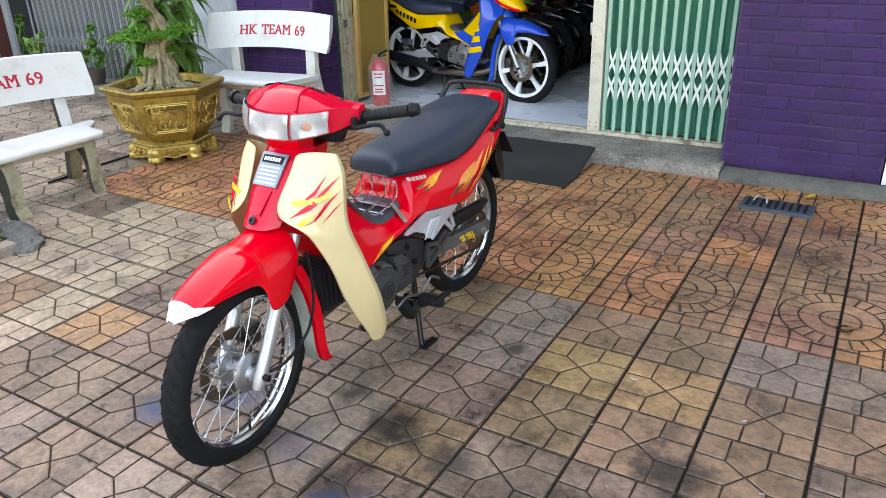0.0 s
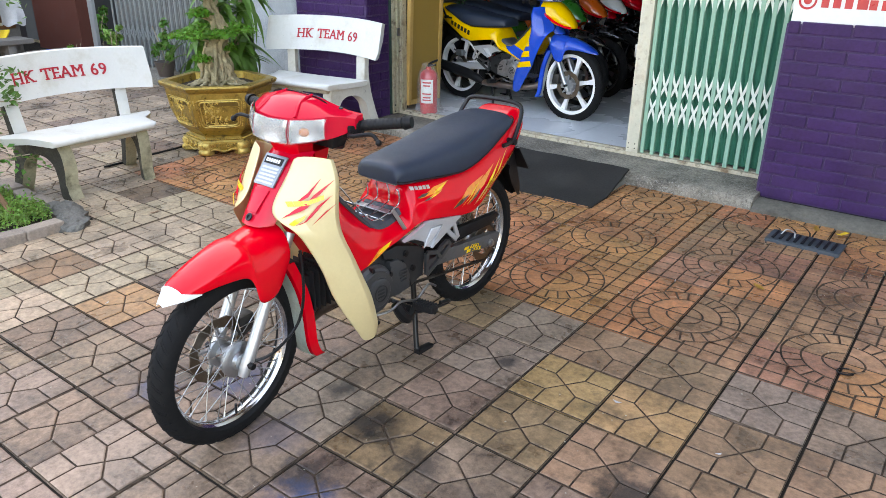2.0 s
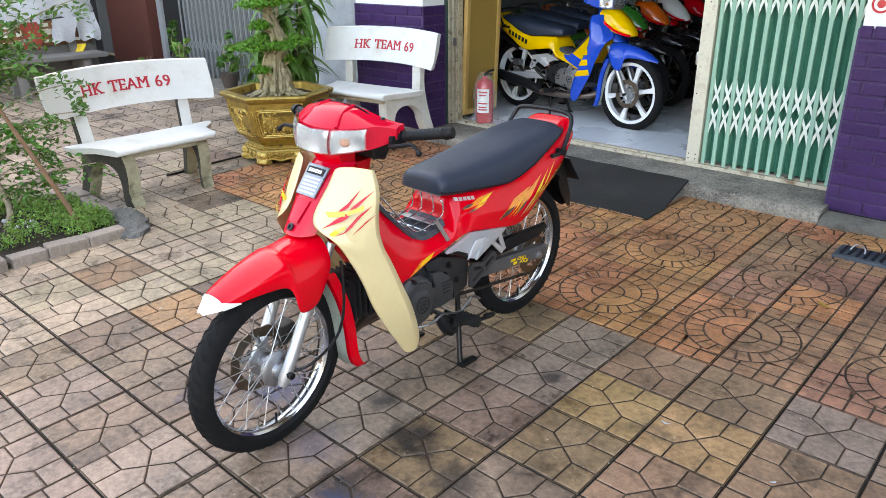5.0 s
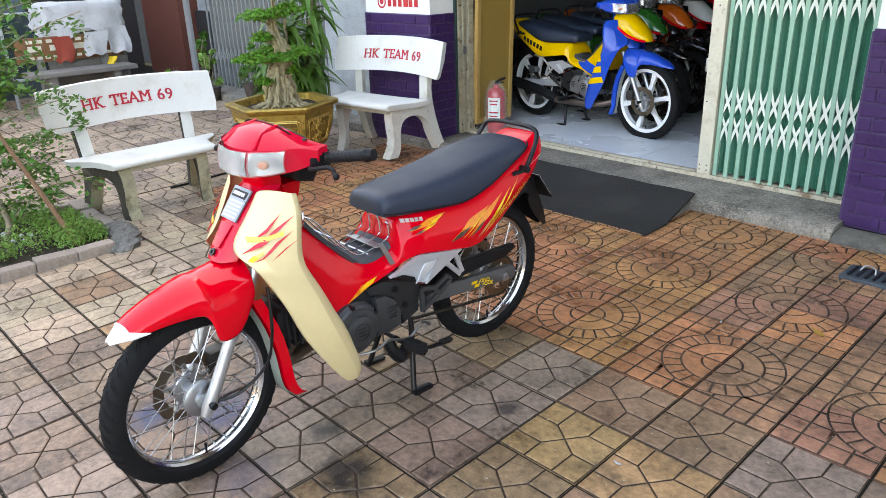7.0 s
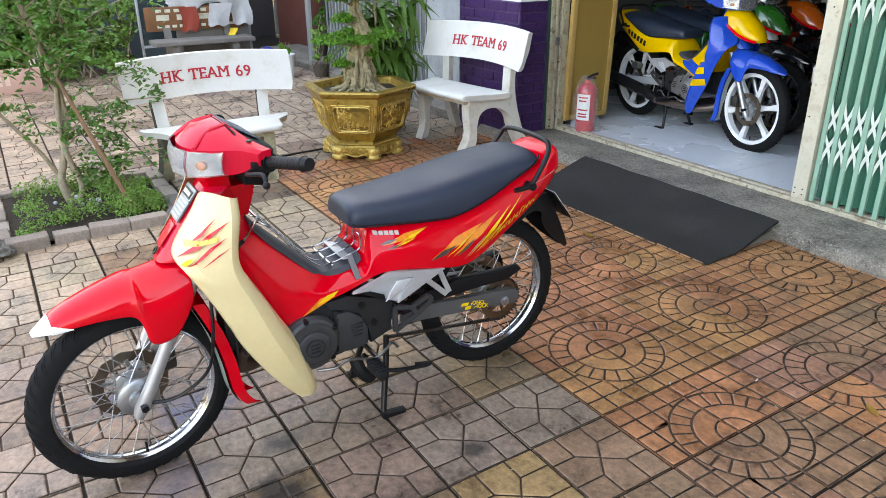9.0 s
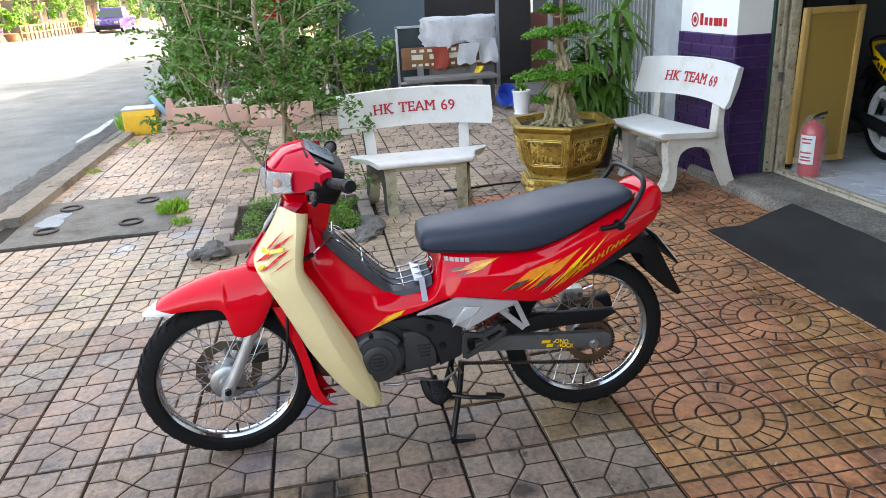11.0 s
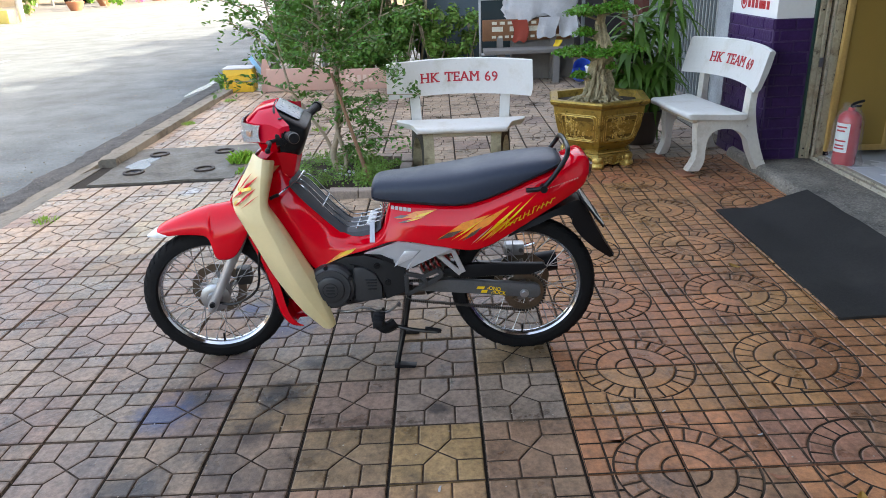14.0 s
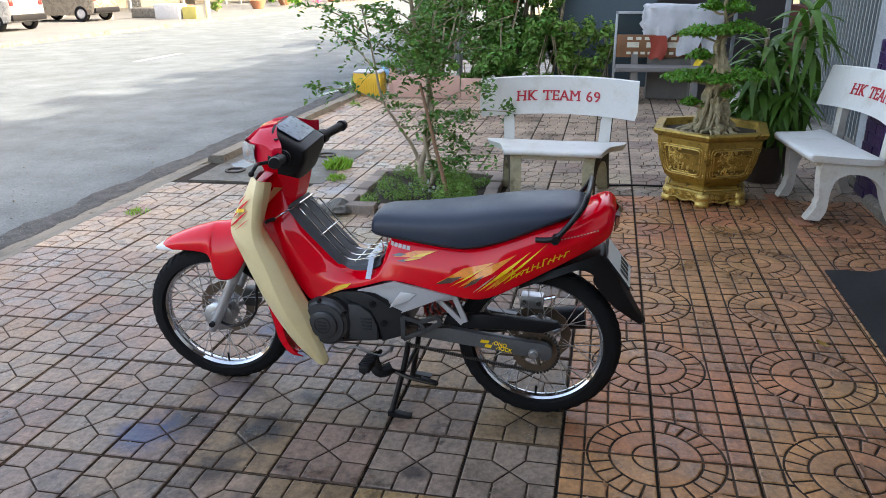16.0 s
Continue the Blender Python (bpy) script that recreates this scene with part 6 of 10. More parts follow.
    part("chain_guard", bm, BLACKP, arm, "black chain guard")
    # frame brackets and shock
    for sg in (1, -1):
        x0 = 0.128 if sg > 0 else -0.140
        bm = bmesh.new()
        for p, q in (((0.148, .386), (0.148, .302)), ((0.148, .302), (0.225, .342)), ((0.225, .342), (0.282, .378)), ((0.148, .386), (0.208, .372)), ((0.208, .372), (0.268, .398)), ((0.268, .398), (0.282, .378)), ((0.208, .372), (0.225, .342))):
            d = V((0, q[0] - p[0], q[1] - p[1]))
            nn = V((0, -d.z, d.y)).normalized() * 0.008
            prism(bm, [(p[0] - nn.y, p[1] - nn.z), (q[0] - nn.y, q[1] - nn.z), (q[0] + nn.y, q[1] + nn.z), (p[0] + nn.y, p[1] + nn.z)], 0.012, "x", x0, 0.002)
        part("foot_bracket", bm, ENGINE2, bike, "dark grey triangular footrest bracket")
        bm = bmesh.new()
        for p, q in (((0.266, .452), (0.350, .372)), ((0.322, .468), (0.360, .378)), ((0.266, .452), (0.322, .468))):
            d = V((0, q[0] - p[0], q[1] - p[1]))
            nn = V((0, -d.z, d.y)).normalized() * 0.009
            prism(bm, [(p[0] - nn.y, p[1] - nn.z), (q[0] - nn.y, q[1] - nn.z), (q[0] + nn.y, q[1] + nn.z), (p[0] + nn.y, p[1] + nn.z)], 0.010, "x", sg * 0.112 - 0.005, 0.002)
        part("silver_bracket", bm, SILVERP, bike, "silver V-shaped frame bracket")
    bm = bmesh.new()
    tube(bm, [(0.02, 0.20, .35), (0.02, 0.34, .45)], 0.018, 12)
    shock = part("shock_absorber", bm, DARKSTEEL, bike, "dark shock absorber with a red spring")
    bm = bmesh.new()
    along = V((0, 0.12, 0.086))
    side = V((0, -0.086, 0.12)).normalized()
    tube(bm, [V((0.02, 0.21, .357)) + along * (k / 70) + V((0.03 * math.cos(k * 0.63), 0, 0)) + side * (0.03 * math.sin(k * 0.63)) for k in range(71)], 0.0048, 6)
    part("spring", bm, SHOCKRED, shock, "red coil spring")
    # silver side covers
    for sg in (1, -1):
        x0 = 0.138 if sg > 0 else -0.154
        out_ = x0 + (0.016 if sg > 0 else 0.0)
        bm = bmesh.new()
        prism(bm, [(0.006, .478), (0.129, .516), (0.312, .488), (0.150, .414), (0.112, .428), (0.104, .446)], 0.012, "x", x0 + (0.0 if sg > 0 else 0.004), 0.002)
        sc = part("side_cover", bm, SILVERP, bike, "silver plastic side cover")
        # raised rim round the cover
        edge = [(0.000, .479), (0.128, .521), (0.318, .490), (0.150, .411)]
        inner_ = [(0.022, .478), (0.122, .506), (0.208, .487), (0.180, .457)]
        bm = bmesh.new()
        for k in range(3):
            prism(bm, [edge[k], edge[k + 1], inner_[k + 1], inner_[k]], 0.010, "x", out_ - (0.004 if sg > 0 else 0.006))
        prism(bm, [(0.180, .457), (0.208, .487), (0.318, .490), (0.150, .411)], 0.010, "x", out_ - (0.004 if sg > 0 else 0.006))
        bmesh.ops.remove_doubles(bm, verts=bm.verts, dist=1e-5)
        part("cover_rim", bm, SILVERP, sc, "raised silver rim")
        bm = bmesh.new()
        prism(bm, [(0.108, .424), (0.178, .458), (0.204, .484), (0.150, .486), (0.132, .462)], 0.006, "x", out_ - (0.003 if sg > 0 else 0.003), 0.002)
        part("cover_inset", bm, mat("light_silver_inset", (0.66, 0.67, 0.69), 0.35, 0.3) if "light_silver_inset" not in bpy.data.materials else bpy.data.materials["light_silver_inset"], sc)
        bm = bmesh.new()
        prism(bm, [(0.026, .474), (0.060, .471), (0.104, .450), (0.108, .432), (0.100, .436)], 0.006, "x", out_ - 0.003)
        part("cover_slot", bm, BLACKP, sc)
    # engine
    bm = bmesh.new()
    prism(bm, [(-0.075, .430), (-0.006, .436), (0.109, .402), (0.146, .378), (0.138, .284), (0.057, .250), (-0.03, .252), (-0.097, .226), (-0.17, .255), (-0.195, .32), (-0.17, .385)], 0.22, "x", -0.11, 0.012)
    eng = part("engine", bm, c.get("engine", ENGINE), bike, "dark grey engine block", 30, (0, 0, 0.022))
    for sg in (1, -1):
        bm = bmesh.new()
        prof = [(0.10, 0.090), (0.135, 0.090), (0.147, 0.083), (0.152, 0.074), (0.158, 0.072), (0.160, 0.052), (0.168, 0.050), (0.171, 0.044), (0.171, 0.001)]
        lathe(bm, [(sg * w, r) for w, r in prof], "x", (0, -0.132, 0.318), 40)
        cv = part("crankcase_cover", bm, c.get("engine_cover", ENGINE2), eng, "round grey crankcase cover", 28)
        bm = bmesh.new()
        lathe(bm, [(sg * 0.1712, 0.030), (sg * 0.1730, 0.030), (sg * 0.1730, 0.026), (sg * 0.1712, 0.026), (sg * 0.1712, 0.030)], "x", (0, -0.132, 0.318), 32)
        part("cover_ring", bm, ENGINE, cv)
        for k in range(3):
            bm = bmesh.new()
            box(bm, (min(sg * 0.171, sg * 0.1728), -0.148, 0.302 + 0.012 * k), (max(sg * 0.171, sg * 0.1728), -0.116, 0.309 + 0.012 * k), 0.0006, seg=1)
            part("letter_bar", bm, ENGINE, cv)
        for k in range(5):
            t = 2 * math.pi * k / 5 + 0.5
            bm = bmesh.new()
            rod(bm, (sg * 0.13, -0.132 + 0.082 * math.cos(t), 0.318 + 0.082 * math.sin(t)), (sg * 0.153, -0.132 + 0.082 * math.cos(t), 0.318 + 0.082 * math.sin(t)), 0.008, 10)
            part("cover_bolt", bm, FRAMEM, cv)
        bm = bmesh.new()
        prism(bm, [(-0.050, .378), (-0.045, .392), (-0.005, .390), (0.034, .362), (0.056, .315), (0.054, .262), (-0.005, .254), (-0.055, .258), (-0.040, .32)], 0.028, "x", 0.108 if sg > 0 else -0.136, 0.008)
        gc = part("gear_cover", bm, c.get("engine_cover", ENGINE2), eng, "grey gear cover")
        for k in range(4):
            bm = bmesh.new()
            box(bm, (min(sg * 0.134, sg * 0.140), -0.006 + 0.003 * k, 0.340 - 0.0125 * k), (max(sg * 0.134, sg * 0.140), 0.038 - 0.001 * k, 0.345 - 0.0125 * k), 0.001, seg=1)
            part("cover_rib", bm, ENGINE, gc)
        bm = bmesh.new()
        prism(bm, [(-0.075, .432), (-0.004, .437), (0.110, .403), (0.146, .379), (0.138, .284), (0.066, .256), (0.062, .32), (0.035, .375), (-0.02, .40), (-0.06, .40)], 0.018, "x", 0.108 if sg > 0 else -0.126, 0.005)
        fc = part("frame_cover", bm, ENGINE, eng, "dark grey frame cover")
        for y, z in ((0.040, .396), (0.078, .328)):
            bm = bmesh.new()
            rod(bm, (sg * 0.124, y, z), (sg * 0.132, y, z), 0.012, 16)
            rod(bm, (sg * 0.130, y, z), (sg * 0.136, y, z), 0.006, 6)
            part("cover_bolt", bm, FRAMEM, fc)
    bm = bmesh.new()
    box(bm, (-0.055, -0.36, .315), (0.055, -0.16, .425), 0.01)
    cyl = part("cylinder", bm, ENGINE, eng, "finned cylinder")
    for k in range(7):
        bm = bmesh.new()
        box(bm, (-0.075, -0.20 - 0.022 * k - 0.006, .30), (0.075, -0.20 - 0.022 * k, .44), 0.004)
        part("cooling_fin", bm, ENGINE, cyl)
    bm = bmesh.new()
    tube(bm, curve_pts([(0.02, -0.30, .325), (0.0, -0.325, .27), (-0.04, -0.29, .225), (-0.10, -0.18, .205), (-0.13, 0.0, .20), (-0.14, 0.2, .20)], 5), 0.026, 12)
    exh = part("exhaust_pipe", bm, mat("heat_stained_pipe", (0.16, 0.12, 0.10), 0.4, 0.8, vary=0.3) if "heat_stained_pipe" not in bpy.data.materials else bpy.data.materials["heat_stained_pipe"], bike, "heat-stained exhaust pipe")
    bm = bmesh.new()
    tube(bm, curve_pts([(-0.14, 0.2, .20), (-0.15, 0.34, .245), (-0.16, 0.55, .280), (-0.165, 0.74, .305)], 6), 0.04, 14, [0.028] * 3 + [0.036] * 4 + [0.042] * 12)
    part("muffler", bm, c["muffler"], exh, "black muffler")
    # pegs, levers, stand
    for sg in (1, -1):
        bm = bmesh.new()
        tube(bm, curve_pts([(sg * 0.13, -0.12, .238), (sg * 0.155, -0.07, .246), (sg * 0.158, -0.02, .262), (sg * 0.158, 0.06, .240), (sg * 0.16, 0.10, .262), (sg * 0.17, 0.118, .285), (sg * 0.20, 0.122, .285)], 5), 0.0048, 8)
        part("shift_lever" if sg > 0 else "brake_pedal", bm, DARKSTEEL, bike, "bare metal foot lever")
        bm = bmesh.new()
        box(bm, (-0.045, -0.019, -0.014), (0.045, 0.019, 0.014), 0.008)
        o = part("foot_peg", bm, GRIPM, bike, "ribbed black rubber foot peg")
        for k in range(7):
            bm = bmesh.new()
            box(bm, (-0.042 + 0.0125 * k, -0.021, 0.010), (-0.036 + 0.0125 * k, 0.021, 0.019), 0.002, seg=1)
            part("rib", bm, GRIPM, o)
        o.matrix_local = pose(sg * 0.215, 0.045, 0.235, 0, -sg * 4, 0)
        bm = bmesh.new()
        tube(bm, [(sg * 0.10, 0.05, .225), (sg * 0.26, 0.045, .228)], 0.008, 8)
        part("peg_bar", bm, FRAMEM, bike)
        bm = bmesh.new()
        tube(bm, curve_pts([(sg * 0.07, 0.145, .255), (sg * 0.09, 0.13, .16), (sg * 0.125, 0.10, .03), (sg * 0.135, 0.095, .003)], 4), 0.0105, 10)
        prism(bm, [(0.085, -0.004), (0.165, -0.004), (0.17, 0.006), (0.085, 0.014)], 0.03, "x", sg * 0.14 - 0.015, 0.003)
        part("centre_stand_leg", bm, FRAMEM, bike, "black centre stand leg")
    bm = bmesh.new()
    tube(bm, [(-0.09, 0.13, .15), (0.09, 0.13, .15)], 0.009, 8)
    tube(bm, curve_pts([(0.10, 0.09, .155), (0.125, 0.16, .148), (0.14, 0.25, .145), (0.15, 0.262, .156), (0.15, 0.21, .166)], 4), 0.0075, 8)
    part("stand_tread", bm, FRAMEM, bike, "black centre stand cross bar")
    bm = bmesh.new()
    tube(bm, curve_pts([(0.10, 0.02, .22), (0.115, 0.03, .18), (0.12, 0.055, .155), (0.10, 0.09, .165)], 4), 0.022, 8)
    part("stand_boot", bm, BLACKP, bike)
    # chrome rack over the tunnel and its strap
    if extras:
        for s in (-0.075, -0.028, 0.028, 0.075):
            bm = bmesh.new()
            e = 0.02 * abs(s) / 0.075
            tube(bm, curve_pts([(s * 0.7, -0.245, .742 - e), (s, -0.215, .715), (s, -0.15, .640), (s, -0.078, .566), (s, -0.03, .556), (s, 0.035, .572), (s, 0.066, .586), (s, 0.066, .625), (s * 0.9, 0.060, .655 - e)], 4), 0.0026, 8)
            rk = part("rack_bar" if s > -0.07 else "floor_rack", bm, CHROME, bike if s < -0.07 else rack0, "chrome wire luggage rack")
            if s < -0.07:
                rack0 = rk
        for y, z, w in ((-0.150, .638, .08), (-0.03, .552, .09), (0.062, .650, .068), (-0.235, .738, .055)):
            bm = bmesh.new()
            tube(bm, [(-w, y, z), (w, y, z)], 0.0034, 8)
            part("cross_bar", bm, CHROME, rack0)
        for sg in (1, -1):
            bm = bmesh.new()
            tube(bm, curve_pts([(sg * 0.055, -0.232, .735), (sg * 0.10, -0.262, .722), (sg * 0.125, -0.295, .700)], 5), 0.0034, 8)
            part("rack_arm", bm, CHROME, rack0)
            bm = bmesh.new()
            p0 = [flank(y, z, sg, 0.004) for y, z in ((0.030, .555), (0.031, .535), (0.032, .51), (0.034, .485))]
            p0 = [p for p in p0 if p]
            loft(bm, [[p + V((0, -0.009, 0)), p + V((0, 0.009, 0))] for p in [V((sg * 0.080, 0.028, .572))] + p0], closed=False, caps=False)
            thicken(part("rack_strap", bm, ALU, rack0, "aluminium rack strap"), 0.002, 0)
        bm = bmesh.new()
        tube(bm, curve_pts([(0.125, -0.295, .700), (0.138, -0.312, .696), (0.150, -0.318, .694)], 3), 0.0065, 8)
        part("rack_arm_cap", bm, GRIPM, rack0, "black rubber cap")
        bm = bmesh.new()
        box(bm, (-0.085, 0.005, .562), (0.085, 0.035, .566), 0.001, seg=1)
        part("rack_plate", bm, ALU, rack0)
    return bike


# cowl and cover: a pinker red, sky reflection mixed into the paint colour
MAIN = dict(fork=FORKM, fender=RED, tip=WHITEP, cowl=PINKRED, reflector=HEADREFL, meter=mat("meter_face", (0.10, 0.14, 0.17), 0.3, vary=0.5, scale=60, coat=0.15, spec=0.3), column=RED, lever=BLACKP,
            cover=PINKRED, shield=CREAM, shield_label="cream plastic leg shield with red and yellow strokes", body=RED, swingarm=SWINGM, muffler=BLACKP, wheel=CHROME, radius=0.280, head_back=0.018)
motorcycle((-1.432, 2.005, 0.0), -1.6, "red and cream step-through motorcycle on its centre stand, with spoked wheels", "", MAIN, steer=6.0)


# ---- things on the pavement ----
SERIFS = {"H": ((0.12, 0), (0.88, 0), (0.12, 1), (0.88, 1)), "K": ((0.13, 0), (0.90, 0), (0.13, 1), (0.86, 1)), "T": ((0.5, 0),), "E": ((0.10, 0), (0.10, 1)), "A": ((0.05, 0), (0.95, 0)), "M": ((0.10, 0), (0.90, 0), (0.08, 1), (0.92, 1))}


def add_serifs(bm, text):
    """Slab serifs on the stems of flat capital letters, which stand in reading order."""
    todo, letters = set(bm.verts), []
    while todo:
        stack, seen = [todo.pop()], []
        while stack:
            v = stack.pop()
            seen.append(v)
            for e in v.link_edges:
                w = e.other_vert(v)
                if w in todo:
                    todo.remove(w)
                    stack.append(w)
        letters.append((min(v.co.x for v in seen), max(v.co.x for v in seen), min(v.co.y for v in seen), max(v.co.y for v in seen)))
    letters.sort()
    for ch, (xa, xb, ya, yb) in zip(text, letters):
        for u, top in SERIFS.get(ch, ()):
            xc, hw = xa + (xb - xa) * u, 0.0125
            y0 = yb - 0.0075 if top else ya
            box(bm, (xc - hw, y0, -0.001), (xc + hw, y0 + 0.0075, 0.0013))
        if ch in "TE":
            # ticks hanging from the arms
            for u, top in ((0.02, 1), (0.98, 1)) if ch == "T" else ((0.97, 1), (0.97, 0)):
                xc = xa + (xb - xa) * u
                y0 = yb - 0.020 if top else ya
                box(bm, (xc - 0.004, y0, -0.001), (xc + 0.004, y0 + 0.020, 0.0013))


def stone_bench(at, turn, label, clean=True):
    """A cast stone bench: two shaped end legs, slab seat, curved back plate with lettering. Faces -y before turning; origin below the seat's middle."""
    b = thing("stone_bench", at, turn, label, "bench", "stone benches with red lettering")
    V = Vector
    # seat, bowed in plan, with a moulded front edge
    bm = bmesh.new()
    rings = []
    for yy, hw, zt, zb in ((-0.212, 0.310, 0.398, 0.384), (-0.205, 0.326, 0.408, 0.374), (-0.190, 0.335, 0.414, 0.368), (-0.10, 0.352, 0.412, 0.365), (0.0, 0.380, 0.409, 0.365), (0.08, 0.412, 0.411, 0.366), (0.125, 0.430, 0.414, 0.368), (0.150, 0.432, 0.408, 0.374), (0.156, 0.426, 0.398, 0.384)):
        if not clean and yy > 0.05:
            hw += 0.058
        top = [V((hw * u_, yy, zt - 0.004 * (1 - u_ * u_) - (0.006 if abs(u_) > 0.99 else 0))) for u_ in (-1, -0.97, -0.7, -0.35, 0, 0.35, 0.7, 0.97, 1)]
        low = [V((hw * u_ * 0.97, yy, zb)) for u_ in (1, 0.7, 0, -0.7, -1)]
        rings.append(top + low)
    loft(bm, rings)
    seat = part("seat", bm, BENCHW, b, "white painted stone seat slab", 40)
    # back plate, bowed, leaning back
    bm = bmesh.new()
    rings = []
    for k in range(17):
        u = -0.545 + 1.09 * k / 16
        e = (u / 0.545) ** 2
        y0 = 0.215 - 0.105 * e
        arch = 0.018 * (1 - e)
        ring = []
        for z, dy, d in ((0.565, 0.0, 0.0), (0.62, 0.02, 0), (0.76, 0.058, 0), (0.814, 0.072, 0), (0.821, 0.088, 0), (0.814, 0.112, 0), (0.70, 0.085, 0), (0.58, 0.05, 0), (0.565, 0.03, 0)):
            ring.append(V((u * (1.0 if z > 0.6 else 0.97), y0 + dy, z + arch)))
        rings.append(ring)
    loft(bm, rings)
    back = part("backrest", bm, BENCHW, b, "white painted stone backrest with red lettering", 40)
    words = [lettering("lettering", w_, 0.105, Matrix.Identity(4), REDTEXT, back, 0.001, 1.08, "red lettering", 0.0) for w_ in ("HK", "TEAM", "69")]
    spans = [(min(v.co.x for v in o.data.vertices), max(v.co.x for v in o.data.vertices)) for o in words]
    gap = 0.052
    total = sum(b_ - a_ for a_, b_ in spans) + 2 * gap
    start = -total / 2
    for w_, o, (a_, b_) in zip(("HK", "TEAM", "69"), words, spans):
        bmw = bmesh.new()
        bmw.from_mesh(o.data)
        bmesh.ops.remove_doubles(bmw, verts=bmw.verts, dist=1e-6)
        add_serifs(bmw, w_)
        flat = bmw.copy()
        # heavier strokes: the same glyph laid over itself, a little to each side
        for k_, dx in enumerate((-0.0016, 0.0016)):
            tmp_ = bpy.data.meshes.new("stroke")
            more = flat.copy()
            for v in more.verts:
                v.co.x += dx
                v.co.z += 0.0003 * (k_ + 1)
            more.to_mesh(tmp_)
            more.free()
            bmw.from_mesh(tmp_)
            bpy.data.meshes.remove(tmp_)
        flat.free()
        for v in bmw.verts:
            x, y, z = (v.co.x - a_ + start) * 0.575 / total, v.co.y * 0.95, v.co.z
            e = (x / 0.545) ** 2
            zz = 0.683 + y + 0.02 * (1 - e)
            t = (zz - 0.018 * (1 - e) - 0.62) / 0.14
            v.co = (x, 0.215 - 0.105 * e + 0.020 + 0.038 * t - 0.0025 - z, zz)
        bmw.to_mesh(o.data)
        bmw.free()
        start += b_ - a_ + gap
    # apron below the seat
    bm = bmesh.new()
    prism(bm, [(-0.27, -0.15), (0.27, -0.15), (0.33, 0.10), (-0.33, 0.10)], 0.034, "z", 0.332, 0.008)
    part("apron", bm, BENCHAPRON, b, "bare beige stone below the seat")
    # legs: front foot curls forward, rear leg runs up to carry the back
    for sx in (-0.29, 0.29):
        run = curve_pts([(0, -0.150, 0.0), (0, -0.122, 0.07), (0, -0.118, 0.18), (0, -0.095, 0.255), (0, -0.03, 0.295), (0, 0.06, 0.29), (0, 0.125, 0.235), (0, 0.165, 0.13), (0, 0.225, 0.0)], 6)
        rear = curve_pts([(0, 0.300, 0.0), (0, 0.250, 0.10), (0, 0.205, 0.25), (0, 0.205, 0.38), (0, 0.228, 0.52), (0, 0.268, 0.70)], 6)
        front = curve_pts([(0, -0.145, 0.366), (0, -0.172, 0.31), (0, -0.180, 0.22), (0, -0.172, 0.11), (0, -0.222, 0.0)], 6)
        outline = [(p.y, p.z) for p in run] + [(p.y, p.z) for p in rear] + [(0.225, 0.70), (0.188, 0.56), (0.158, 0.41), (0.150, 0.368)] + [(p.y, p.z) for p in front]
        bm = bmesh.new()
        prism(bm, outline, 0.076, "x", sx - 0.038, 0.008)
        for v in bm.verts:
            sh = max(0.0, min(1.0, (0.56 - v.co.z) / 0.36))
            v.co.y += (0.060 if clean else 0.0) * sh * sh * (3 - 2 * sh)
            v.co.x += (0.27 * v.co.y if sx > 0 else -0.27 * v.co.y) * (1 if v.co.y < 0.2 else 0.9)
        leg = part("leg", bm, BENCHLEG if clean else BENCHD, b, "white painted stone leg" if clean else "mossy stone leg, its broad sides near black", 35)
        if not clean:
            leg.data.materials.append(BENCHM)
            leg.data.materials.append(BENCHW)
            # by face direction: near-black on the broad sides, white on upper fronts
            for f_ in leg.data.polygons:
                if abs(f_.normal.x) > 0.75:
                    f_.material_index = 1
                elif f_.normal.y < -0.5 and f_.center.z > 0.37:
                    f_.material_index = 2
    return b


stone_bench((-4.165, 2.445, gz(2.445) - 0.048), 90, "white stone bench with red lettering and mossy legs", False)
stone_bench((-3.99, 4.118, gz(4.12) + 0.024), 7, "white stone bench with red lettering against the purple pier", True)
for u, v in ((-3.72, 3.97), (-4.24, 3.92)):
    br = thing("brick", (u, v, gz(v)), 12, "broken clay brick propping a bench leg", "brick")
    bm = bmesh.new()
    box(bm, (-0.075, -0.04, -0.005), (0.075, 0.05, 0.012), 0.006)
    part("clay_block", bm, TERRA, br)

# gilded hexagonal pot with a bonsai
POT = (-4.235, 3.465)
pot = thing("planter_pot", (*POT, gz(POT[1])), 0, "gilded hexagonal ceramic planter with relief panels on scrolled feet", "planter")


def hexring(r, z, turn=0.0, soft=0.0):
    return [Vector((r * math.cos(math.pi * k / 3 + turn), r * math.sin(math.pi * k / 3 + turn), z)) for k in range(6)]


HT = radians(-8)
bm = bmesh.new()
loft(bm, [hexring(r, z, HT) for r, z in ((0.205, 0.118), (0.240, 0.132), (0.30, 0.185), (0.346, 0.30), (0.366, 0.42), (0.370, 0.445), (0.398, 0.462), (0.408, 0.482), (0.400, 0.494), (0.342, 0.494), (0.335, 0.46), (0.33, 0.44))])
bowl = part("bowl", bm, GOLD, pot, "gilded bowl", 20)
bm = bmesh.new()
loft(bm, [hexring(r, z, HT) for r, z in ((0.20, 0.026), (0.272, 0.028), (0.284, 0.06), (0.284, 0.092), (0.276, 0.102), (0.256, 0.106), (0.246, 0.118), (0.224, 0.132), (0.20, 0.134))])
base = part("foot_ring", bm, GOLD, pot, "gilded foot ring", 20)
